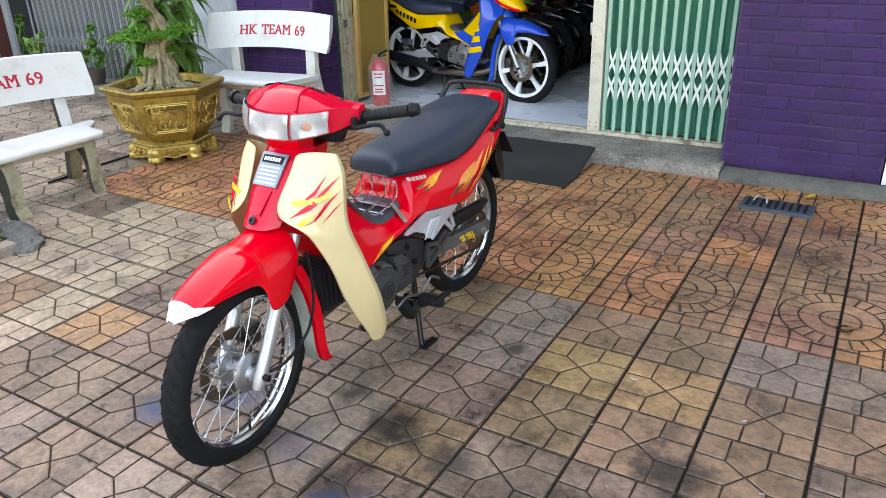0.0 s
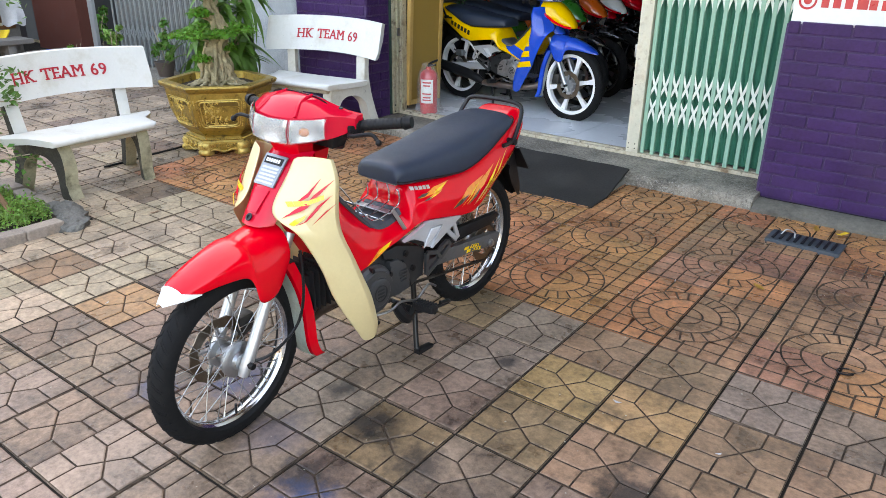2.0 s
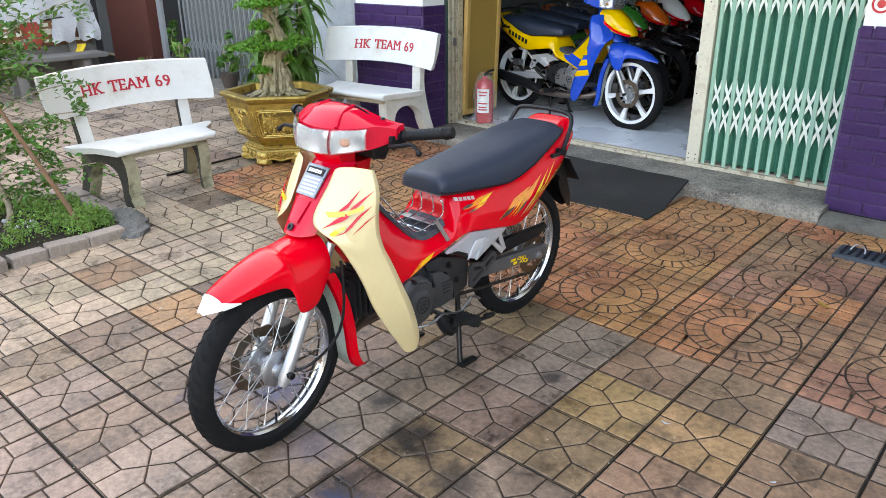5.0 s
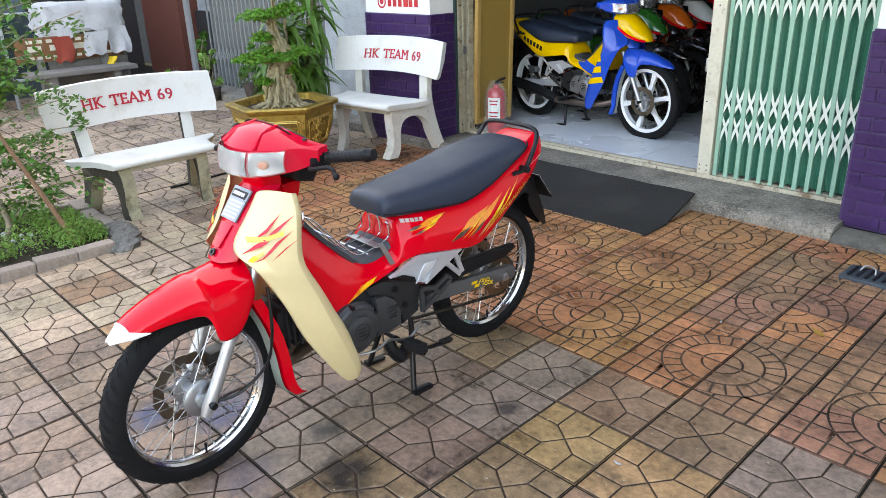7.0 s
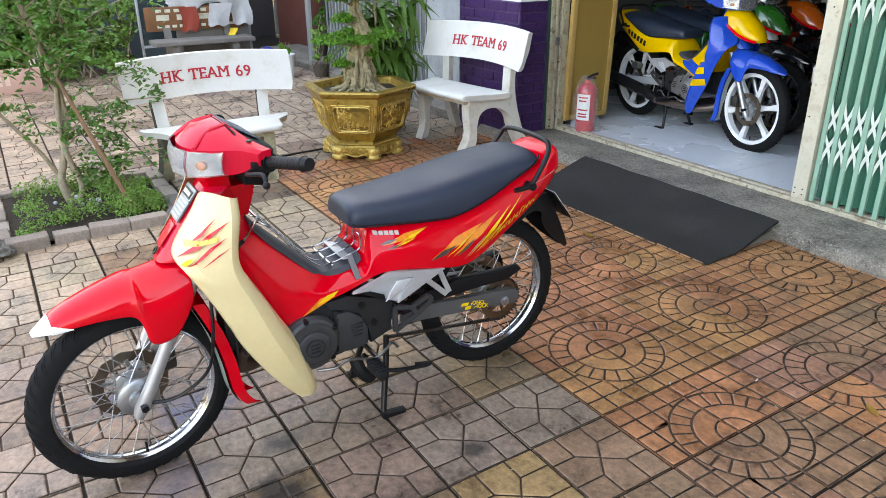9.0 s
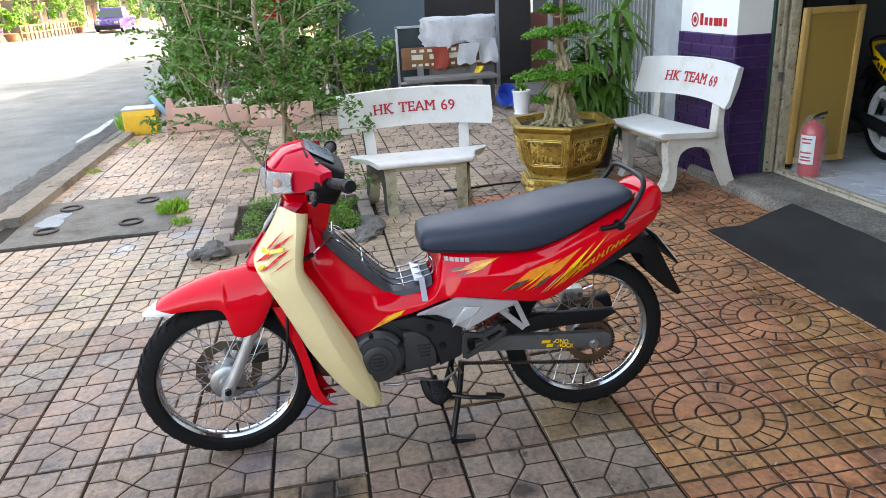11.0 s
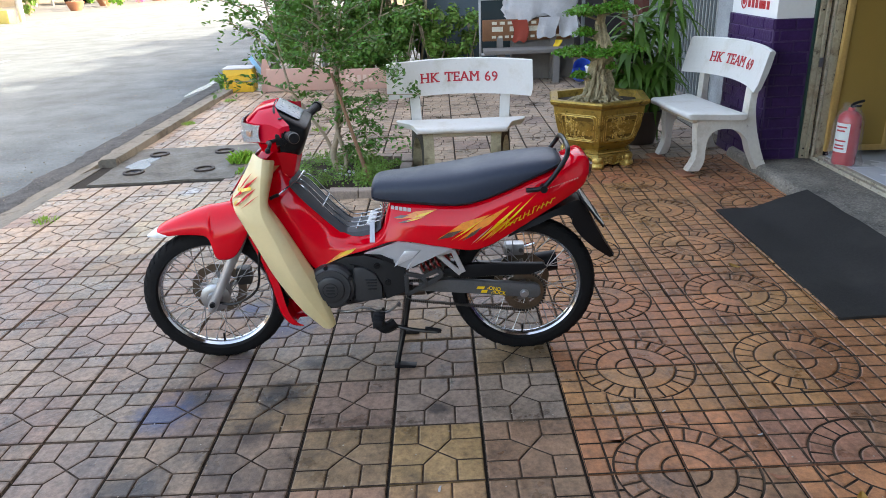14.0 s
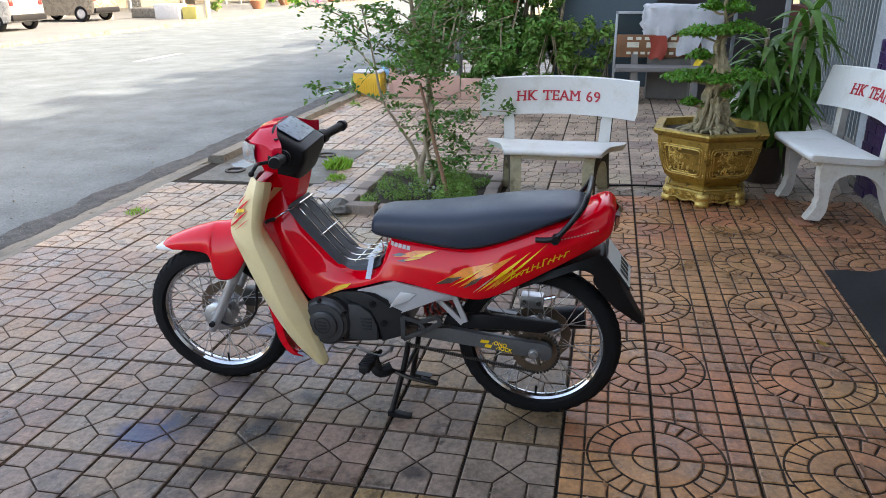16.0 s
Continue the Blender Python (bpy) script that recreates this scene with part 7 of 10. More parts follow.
for k in range(6):
    a = math.pi * k / 3 + HT
    bm = bmesh.new()
    prof = [(0.215, 0.0), (0.288, 0.0), (0.299, 0.012), (0.296, 0.030), (0.284, 0.040), (0.291, 0.056), (0.290, 0.078), (0.278, 0.092), (0.215, 0.094)]
    rings_ = []
    for dd, k_ in ((-0.046, 0.90), (-0.038, 0.97), (-0.02, 1.0), (0.0, 1.01), (0.02, 1.0), (0.038, 0.97), (0.046, 0.90)):
        rings_.append([Vector((math.cos(a) * r_ * (k_ if r_ > 0.25 else 1) - math.sin(a) * dd, math.sin(a) * r_ * (k_ if r_ > 0.25 else 1) + math.cos(a) * dd, z_)) for r_, z_ in prof])
    loft(bm, rings_)
    part("scroll_foot", bm, GOLDLIGHT, pot, "bright gold lion-paw foot", 60)
    # scrolled apron between the feet
    am = a + math.pi / 6
    bm = bmesh.new()
    nrm, tan = Vector((math.cos(am), math.sin(am), 0)), Vector((-math.sin(am), math.cos(am), 0))
    for sg in (1, -1):
        for c0, r0 in ((0.085, 0.024), (0.034, 0.022)):
            pts = [nrm * 0.2465 + tan * (sg * c0 + r0 * (1 - q / 16) * math.cos(sg * q * 0.75)) + Vector((0, 0, 0.062 + r0 * (1 - q / 16) * math.sin(q * 0.75))) for q in range(15)]
            tube(bm, pts, 0.0055, 6)
    pts = [nrm * 0.243 + tan * (-0.12 + 0.24 * q / 16) + Vector((0, 0, 0.032 - 0.008 * math.cos(q * 0.785))) for q in range(17)]
    tube(bm, pts, 0.008, 6)
    for j in range(17):
        p = nrm * 0.226 + tan * (-0.116 + 0.0145 * j) + Vector((0, 0, 0.109))
        bmesh.ops.create_icosphere(bm, subdivisions=1, radius=0.0075, matrix=Matrix.Translation(p))
    part("apron_scroll", bm, GOLDLIGHT, pot, "", 60)
    # relief panel on each side
    p0, p1 = [Vector(((0.865 * r + 0.001) * nrm.x, (0.865 * r + 0.001) * nrm.y, z)) for r, z in ((0.309, 0.205), (0.364, 0.402))]
    up = (p1 - p0).normalized()
    outw = tan.cross(up).normalized()
    if outw.dot(nrm) < 0:
        outw = -outw
    fr = Matrix((tan, up, outw)).transposed().to_4x4()
    fr.translation = (p0 + p1) / 2
    hh = (p1 - p0).length / 2
    hw0, hw1 = 0.125, 0.152

    def panel_outline(s):
        o = []
        for sx_, sy_ in ((-1, -1), (1, -1), (1, 1), (-1, 1)):
            w = (hw0 if sy_ < 0 else hw1) * s
            o.append((sx_ * w, sy_ * hh * s))
        out_ = []
        for i in range(4):
            p, q, r_ = Vector(o[i - 1]), Vector(o[i]), Vector(o[(i + 1) % 4])
            a_, c_ = q + (p - q).normalized() * 0.03, q + (r_ - q).normalized() * 0.03
            for t in (0, 0.33, 0.66, 1):
                b1 = a_.lerp(q, t).lerp(q.lerp(c_, t), t)
                out_.append((b1.x, b1.y))
        return out_
    bm = bmesh.new()
    prism(bm, panel_outline(0.86), 0.003, "z", 0.0)
    pan = part("relief_panel", bm, GOLDDARK, bowl, "recessed dark gold relief panel")
    pan.matrix_local = fr
    bm = bmesh.new()
    for s, rr in ((0.88, 0.0055), (1.0, 0.004)):
        o = [(u, v, 0.004) for u, v in panel_outline(s)]
        tube(bm, o + [o[0]], rr, 6)
    part("panel_frame", bm, GOLDLIGHT, pan, "", 60)
    # raised twisting tree and clouds
    rng = random.Random(40 + k)
    bm = bmesh.new()
    pts = [(-0.02, -0.075, 0.004)]
    for j in range(5):
        pts.append((pts[-1][0] + rng.uniform(-0.03, 0.035), pts[-1][1] + 0.026, 0.006))
    tube(bm, curve_pts(pts, 4), 0.007, 6)
    part("relief_trunk", bm, GOLDLIGHT, pan, "bright gold relief of a gnarled tree", 60)
    bm = bmesh.new()
    for j in range(150):
        cxx = pts[rng.randrange(len(pts))]
        u, v = cxx[0] + rng.gauss(0, 0.045), cxx[1] + rng.gauss(0.01, 0.022)
        u, v = max(-0.095, min(0.095, u)), max(-0.078, min(0.078, v))
        r_ = rng.uniform(0.003, 0.0085)
        bmesh.ops.create_icosphere(bm, subdivisions=1, radius=r_, matrix=Matrix.Translation((u, v, 0.004)) @ Matrix.Rotation(rng.uniform(0, 3), 4, "Z") @ Matrix.Diagonal((1.7, 0.75, 0.8, 1)))
    tagged(part("relief_foliage", bm, GOLDLIGHT, pan, "bright gold relief foliage", 60), kind="stuff")
    for cx_ in (-1, 1):
        bm = bmesh.new()
        for j in range(16):
            v = -hh * 0.92 + 2 * hh * 0.92 * j / 15
            w = (hw0 + (hw1 - hw0) * (v + hh) / (2 * hh)) * 1.11
            bmesh.ops.create_icosphere(bm, subdivisions=1, radius=0.0075, matrix=Matrix.Translation((cx_ * w, v, 0.001)) @ Matrix.Diagonal((0.9, 0.75, 0.6, 1)))
        part("edge_beading", bm, GOLDLIGHT, pan, "", 60)
bm = bmesh.new()
loft(bm, [hexring(0.338, 0.40, HT), hexring(0.34, 0.445, HT), hexring(0.20, 0.455, HT), hexring(0.02, 0.462, HT)])
tagged(part("soil", bm, SOIL, loc=(*POT, gz(POT[1]))), "dark soil filling the gilded planter", "soil")

bonsai = thing("bonsai_tree", (*POT, gz(POT[1]) + 0.455), 0, "bonsai with pale gnarled roots and clipped foliage pads", "bonsai")
rng = random.Random(12)
bm = bmesh.new()
trunk_pts = [(0.02, 0.0, 0.0), (0.01, 0.01, 0.08), (-0.005, 0.0, 0.17), (0.0, 0.02, 0.26), (0.03, 0.03, 0.36), (0.02, 0.01, 0.46), (-0.02, 0.0, 0.56), (-0.01, 0.02, 0.68), (0.02, 0.0, 0.80), (0.01, 0.02, 0.95)]
tr = curve_pts(trunk_pts, 4)
rings_ = []
fine_tr = curve_pts(trunk_pts, 10)
for i, p in enumerate(fine_tr):
    r_ = 0.100 - 0.044 * p.z / 0.34 if p.z < 0.34 else max(0.010, 0.056 - 0.12 * (p.z - 0.34))
    ring = []
    for q in range(28):
        t = 2 * math.pi * q / 28
        ridge = 1 + 0.20 * math.sin(5 * t + 9 * p.z) + 0.13 * math.sin(9 * t - 14 * p.z) + 0.5 * noise.noise((2.4 * math.cos(t), 2.4 * math.sin(t), 18 * p.z))
        ring.append(Vector(p) + Vector((math.cos(t), math.sin(t), 0)) * r_ * ridge)
    rings_.append(ring)
loft(bm, rings_)
part("trunk", bm, BARKP, bonsai, "gnarled pale trunk", 60)
for k in range(26):
    a = 2 * math.pi * k / 26 + rng.uniform(-0.15, 0.15)
    r1, zt, w1, w2 = rng.uniform(0.14, 0.24), rng.uniform(0.06, 0.30), rng.uniform(-0.45, 0.45), rng.uniform(-0.3, 0.3)
    rt = 0.082 - 0.10 * zt
    bm = bmesh.new()
    pts = curve_pts([(rt * math.cos(a + w1), rt * math.sin(a + w1), zt), (0.092 * math.cos(a + 0.6 * w1), 0.092 * math.sin(a + 0.6 * w1), 0.55 * zt), (0.116 * math.cos(a + w2), 0.116 * math.sin(a + w2), 0.034), (0.6 * r1 * math.cos(a - 0.5 * w2) + 0.03 * math.cos(a), 0.6 * r1 * math.sin(a - 0.5 * w2) + 0.03 * math.sin(a), 0.016), (r1 * math.cos(a), r1 * math.sin(a), -0.004)], 5)
    r0 = rng.uniform(0.011, 0.021)
    tube(bm, pts, 0.02, 8, [r0 * (1 - 0.6 * i / len(pts)) * (1 + 0.28 * math.sin(i * 1.9 + k)) for i in range(len(pts))])
    part("root", bm, BARKP, bonsai, "", 60)
pads = [(0.03, -0.19, 0.355, 0.135, 0.030), (0.0, 0.13, 0.365, 0.165, 0.032), (0.09, -0.02, 0.345, 0.11, 0.028), (-0.08, -0.03, 0.37, 0.11, 0.030), (0.04, -0.15, 0.195, 0.065, 0.022), (0.03, -0.12, 0.49, 0.075, 0.026), (0.02, -0.13, 0.63, 0.125, 0.032), (0.02, 0.11, 0.655, 0.125, 0.032), (0.05, 0.0, 0.64, 0.09, 0.028), (0.0, 0.07, 0.775, 0.10, 0.030), (-0.02, -0.07, 0.785, 0.075, 0.028), (0.0, 0.03, 0.885, 0.095, 0.034), (0.03, 0.02, 0.99, 0.075, 0.036), (0.08, 0.07, 0.25, 0.04, 0.02)]
cs, ns = [], []
for k, (px, py, pz, pr, ph) in enumerate(pads):
    bm = bmesh.new()
    a = min(range(len(tr)), key=lambda i: abs(tr[i][2] - pz + 0.06))
    tube(bm, curve_pts([tr[a], ((tr[a][0] + px) / 2, (tr[a][1] + py) / 2, pz - 0.045), (px, py, pz - 0.02)], 4), 0.007, 7)
    part("branch", bm, BARKP, bonsai)
    for _ in range(int(2000 * (pr / 0.15) ** 2)):
        t, r = rng.uniform(0, 6.283), math.sqrt(rng.random()) * pr * (0.88 + 0.24 * math.sin(2 * t + k * 1.3) + 0.16 * math.sin(5 * t + 2.1 * k))
        z = pz + 1.35 * ph * (1 - (r / pr) ** 2) * rng.uniform(-0.5, 1.0) + rng.gauss(0, 0.007)
        cs.append((px + r * math.cos(t), py + r * math.sin(t), z))
        ns.append((0.4 * math.cos(t), 0.4 * math.sin(t), 0.8))
leaves("crown", cs, ns, 0.025, LEAFB, bonsai, "clipped bright green leaf pads", 0.62, 0.55, 3)
bm = bmesh.new()
tube(bm, curve_pts([(0.02, 0.03, 0.60), (0.05, 0.16, 0.585), (0.04, 0.28, 0.60)], 5), 0.003, 6)
part("training_wire", bm, ALU, bonsai)

# black tube on the paving, standing in for a dark open joint between the bench and the pot
cb = thing("cable", (-4.44, 3.05, gz(3.05)), 0, "black tube standing in for a dark open joint beside the planter", "cable")
bm = bmesh.new()
tube(bm, curve_pts([(0.012, -0.42, SLOPE * -0.42 + 0.008), (0.010, -0.20, SLOPE * -0.20 + 0.008), (-0.004, -0.02, 0.008), (-0.006, 0.16, SLOPE * 0.16 + 0.008), (-0.030, 0.30, SLOPE * 0.30 + 0.008)], 6), 0.008, 8)
part("sheath", bm, BLACKP, cb, "", 60)

# dark pot with a dracaena
DR = (-4.745, 3.91)
dp = thing("plastic_pot", (*DR, gz(DR[1])), 0, "dark brown plastic plant pot", "pot")
bm = bmesh.new()
lathe(bm, [(0.0, 0.13), (0.005, 0.14), (0.22, 0.185), (0.25, 0.185), (0.25, 0.20), (0.275, 0.20), (0.275, 0.18), (0.24, 0.17), (0.235, 0.01)], "z", seg=28)
part("pot_wall", bm, POTBROWN, dp)


def blade_mesh(L, w, droop, name, material):
    bm = bmesh.new()
    rows = []
    for k in range(9):
        t = k / 8
        ww = w * (0.35 + 2.2 * t) if t < 0.3 else w * (1.0 - ((t - 0.3) / 0.7) ** 1.8)
        y = L * (t - 0.30 * droop * t * t)
        z = L * (0.35 * t * (1 - droop) - 0.75 * droop * t * t + 0.25 * t)
        rows.append([(-ww, y, z + 0.10 * ww), (0, y, z - 0.12 * ww), (ww, y, z + 0.10 * ww)])
    loft(bm, rows, closed=False, caps=False)
    me = bpy.data.meshes.new(name)
    bm.to_mesh(me)
    bm.free()
    me.materials.append(material)
    for p in me.polygons:
        p.use_smooth = True
    return me


drac = thing("dracaena_plant", (*DR, gz(DR[1]) + 0.25), 0, "dark green dracaena with long arching leaves", "plant")
rng = random.Random(5)
bms = [blade_mesh(L, w, d, "leaf", LEAFD) for L, w, d in ((0.36, 0.027, 1.05), (0.34, 0.029, 1.35), (0.37, 0.025, 0.65), (0.33, 0.027, 1.65))]
stems = []
for sx, sy, h in ((0.0, 0.0, 0.66), (0.05, 0.12, 0.95), (-0.03, -0.12, 0.50), (0.06, -0.06, 0.82), (0.02, 0.07, 0.42)):
    bm = bmesh.new()
    tube(bm, curve_pts([(sx * 0.5, sy * 0.5, -0.02), (sx, sy, h * 0.5), (sx * 1.6, sy * 1.6, h)], 5), 0.016, 8)
    part("stem", bm, BARK, drac)
    for k in range(64):
        me = bms[rng.randrange(4)]
        o = part("leaf", me, None, drac)
        z = h * rng.uniform(0.30, 1.02)
        o.matrix_local = pose(sx * 1.4, sy * 1.4, z, rng.uniform(-28, 30) - (20 if z < h * 0.6 else -18), rng.uniform(-15, 15), rng.uniform(0, 360))

# doormat ramp
rm = thing("rubber_mat", (-2.21, 4.18, 0.0), 0, "worn black rubber ramp mat at the shop step", "mat")
bm = bmesh.new()
nx_, ny_ = 28, 10
V_ = []
rr = random.Random(2)
for j in range(ny_ + 1):
    row = []
    for i in range(nx_ + 1):
        u, v = -0.715 + 1.43 * i / nx_, -0.265 + 0.535 * j / ny_
        z = gz(4.18 + v) + 0.010 + 0.085 * max(0.0, (v + 0.05) / 0.30) + 0.002 * math.sin(i * 0.9 + j)
        row.append((u - 0.03 * v, v, z))
    V_.append(row)
loft(bm, V_, closed=False, caps=False)
thicken(part("mat_sheet", bm, MATM, rm, "", 60), 0.012, -1)
bm = bmesh.new()
prism(bm, [(-0.05, 0.0), (0.26, 0.0), (0.26, 0.09)], 0.03, "x", 0.66)
o = part("ramp_cheek", bm, CONCRETE, rm)
bm = bmesh.new()
prism(bm, [(-0.05, 0.0), (0.26, 0.0), (0.26, 0.09)], 0.03, "x", -0.70)
o = part("ramp_cheek", bm, CONCRETE, rm)

# drain grate near the purple wall
dg = thing("drain_grate", (-0.385, 4.10, gz(4.1)), -1, "dark plastic drain cover set in the paving", "drain cover")
bm = bmesh.new()
box(bm, (-0.175, -0.085, -0.01), (0.175, 0.085, 0.016), 0.006)
gr = part("cover_plate", bm, mat("dark_blue_grey_plastic", (0.045, 0.06, 0.075), 0.5, vary=0.25, bump=0.001), dg)
for k in range(9):
    bm = bmesh.new()
    box(bm, (-0.15 + 0.035 * k, -0.06, 0.016), (-0.135 + 0.035 * k, 0.06, 0.022), 0.002, seg=1)
    part("grate_bar", bm, BLACKP, gr)
bm = bmesh.new()
tube(bm, curve_pts([(-0.12, 0.02, 0.018), (-0.10, 0.03, 0.045), (-0.06, 0.02, 0.04), (-0.05, 0.0, 0.02)], 4), 0.004, 6)
part("lifting_loop", bm, ALU, gr)

# fallen leaves, bits of paper and a wire loop
rng = random.Random(21)
for k, (u, v, s, m_) in enumerate(((-0.25, 4.33, 0.05, CLOTHY), (-0.55, 3.25, 0.035, TERRA), (0.02, 3.55, 0.035, TERRA), (-0.56, 2.26, 0.018, CLOTHW), (-1.02, 3.72, 0.03, TERRA), (-0.75, 3.28, 0.012, CLOTHW), (-2.0, 3.4, 0.03, TERRA), (0.05, 2.95, 0.03, STAKE), (-1.25, 3.62, 0.028, STAKE), (-3.4, 2.35, 0.03, STAKE), (-3.75, 2.32, 0.035, STAKE), (-0.9, 3.02, 0.012, CLOTHW), (-0.2, 2.2, 0.01, CLOTHW), (-0.1, 1.9, 0.01, CLOTHW), (-2.6, 1.6, 0.012, CLOTHW))):
    bm = bmesh.new()
    bend = 0.25 * s
    loft(bm, [[(-s, 0, 0.003 + bend), (-s * 0.2, 0, 0.003), (s * 0.9, 0, bend * 0.7)], [(-s * 0.7, s * 0.35, bend), (0, s * 0.45, 0.002), (s * 0.6, s * 0.3, bend)]], closed=False, caps=False)
    o = part("fallen_leaf" if m_ is not CLOTHW else "paper_scrap", bm, m_)
    o.matrix_world = pose(u, v, gz(v) + 0.002, 0, 0, rng.uniform(0, 360))
    tagged(o, "dry curled leaf lying on the paving" if m_ is not CLOTHW else "small white scrap on the paving", "leaf" if m_ is not CLOTHW else "litter", kind="")
    thicken(o, 0.001)
wl = thing("wire_loop", (0.02, 2.93, gz(2.93)), 30, "bent dark wire loop on the paving", "wire")
bm = bmesh.new()
tube(bm, [(0.032 * math.cos(t), 0.022 * math.sin(t), 0.004) for t in [0.3 + 5.0 * k / 14 for k in range(15)]], 0.003, 6)
part("wire", bm, FRAMEM, wl)

# ---- planted bed with a young tree ----
bed = thing("planting_bed", (-4.05, 1.56, gz(1.56)), 0, "small bed edged with pinkish bricks and rocks", "flower bed")
bm = bmesh.new()
n = 14
grid = [[(-0.47 + 0.94 * i / n, -0.43 + 0.86 * j2 / n, 0.02 + 0.02 * noise.noise((i * 0.6, j2 * 0.6, 3))) for i in range(n + 1)] for j2 in range(n + 1)]
loft(bm, grid, closed=False, caps=False)
part("soil_surface", bm, SOIL, bed, "", 60)
rng = random.Random(9)
bmes = []
for L in (0.17, 0.2):
    bm = bmesh.new()
    box(bm, (-L / 2, -0.045, -0.03), (L / 2, 0.045, 0.055), 0.008)
    me = bpy.data.meshes.new("edging_brick")
    bm.to_mesh(me)
    bm.free()
    me.materials.append(BRICKP)
    bmes.append((me, L))
for (x0, y0, x1, y1) in ((0.45, -0.44, 0.45, 0.30), (-0.47, -0.46, 0.43, -0.46), (-0.49, -0.44, -0.49, 0.44), (-0.47, 0.46, 0.10, 0.46)):
    d = Vector((x1 - x0, y1 - y0, 0))
    L, u = d.length, 0.0
    d.normalize()
    while u < L - 0.05:
        me, bl = bmes[rng.randrange(2)]
        o = part("edging_brick", me, None, bed)
        c_ = Vector((x0, y0, 0)) + d * (u + bl / 2)
        o.matrix_local = pose(c_.x + rng.gauss(0, 0.004), c_.y + rng.gauss(0, 0.004), rng.gauss(0.0, 0.006), rng.gauss(0, 1.5), rng.gauss(0, 1.5), math.degrees(math.atan2(d.y, d.x)) + rng.gauss(0, 2))
        u += bl + 0.012
for k, (rx, ry, rs) in enumerate(((0.46, 0.40, 0.085), (0.38, 0.47, 0.075), (0.26, 0.47, 0.08), (0.16, 0.46, 0.06), (0.47, -0.50, 0.09), (0.50, -0.60, 0.05))):
    bm = bmesh.new()
    bmesh.ops.create_icosphere(bm, subdivisions=3, radius=rs)
    for v in bm.verts:
        v.co *= 1 + 0.5 * noise.noise(v.co * 10 + Vector((k * 3, 0, 0))) + 0.35 * noise.noise(v.co * 27 + Vector((0, k * 5, 0)))
        v.co.z *= 0.6
    o = part("rock", bm, ROCK, bed, "dark porous rock", 22, (rx, ry, 0.02))
# low ground cover
rng = random.Random(31)
cs, ns = [], []
for k in range(40):
    u, v = rng.uniform(-0.40, 0.38), rng.uniform(-0.37, 0.37)
    if (u + 0.12) ** 2 + (v + 0.05) ** 2 < 0.016:
        continue
    h, r = rng.uniform(0.05, 0.19), rng.uniform(0.05, 0.095)
    for _ in range(240):
        t = rng.uniform(0, 6.283)
        q = math.sqrt(rng.random())
        z = h * rng.uniform(0.2, 1.0) * math.sqrt(max(0.03, 1 - q * q * 0.85))
        cs.append((u + r * q * math.cos(t), v + r * q * math.sin(t), 0.02 + z))
        ns.append((math.cos(t) * 0.6, math.sin(t) * 0.6, 0.7))
gc = leaves("ground_cover", cs, ns, 0.019, LEAFG, None, "", 0.5, 0.6, 7)
gc.matrix_world = pose(-4.05, 1.56, gz(1.56))
tagged(gc, "low green ground cover plants filling the bed", "plants", kind="stuff")
rng = random.Random(33)
for k in range(9):
    bm = bmesh.new()
    bmesh.ops.create_icosphere(bm, subdivisions=1, radius=rng.uniform(0.008, 0.016))
    o = part("pebble", bm, CLOTHW)
    uu, vv = rng.uniform(-4.3, -3.85), rng.uniform(1.3, 1.65)
    o.matrix_world = pose(uu, vv, gz(1.56) + 0.045, 20, 10, 40)
    tagged(o, "pale pebble on the soil of the bed", "pebble", "pebbles in the bed")

tree = thing("young_tree", (-4.24, 1.50, gz(1.5)), 0, "young slender tree with several pale stems and small leaves", "tree")
rng = random.Random(77)


def stem(name, pts, r0, r1):
    bm = bmesh.new()
    c_ = curve_pts(pts, 6)
    tube(bm, c_, r0, 8, [r0 + (r1 - r0) * i / (len(c_) - 1) for i in range(len(c_))])
    part(name, bm, BARK, tree, "", 60)
    return c_


t1 = stem("trunk", [(0, 0, 0), (0.01, -0.03, 0.15), (-0.01, 0.02, 0.33), (0.0, 0.06, 0.6), (-0.02, 0.0, 0.95), (0.0, -0.07, 1.3), (-0.03, -0.02, 1.7), (0.0, 0.04, 2.2)], 0.026, 0.009)
t2 = stem("trunk", [(0.02, 0.03, 0.0), (0.03, 0.07, 0.12), (0.04, 0.02, 0.35), (0.02, 0.03, 0.6), (0.05, 0.08, 0.95), (0.02, 0.10, 1.4), (0.05, 0.02, 1.9)], 0.020, 0.007)
t3 = stem("trunk", [(0.0, 0.0, 0.06), (-0.02, -0.08, 0.28), (0.0, -0.20, 0.48), (0.02, -0.30, 0.66), (0.0, -0.36, 0.95), (0.03, -0.42, 1.3)], 0.016, 0.005)
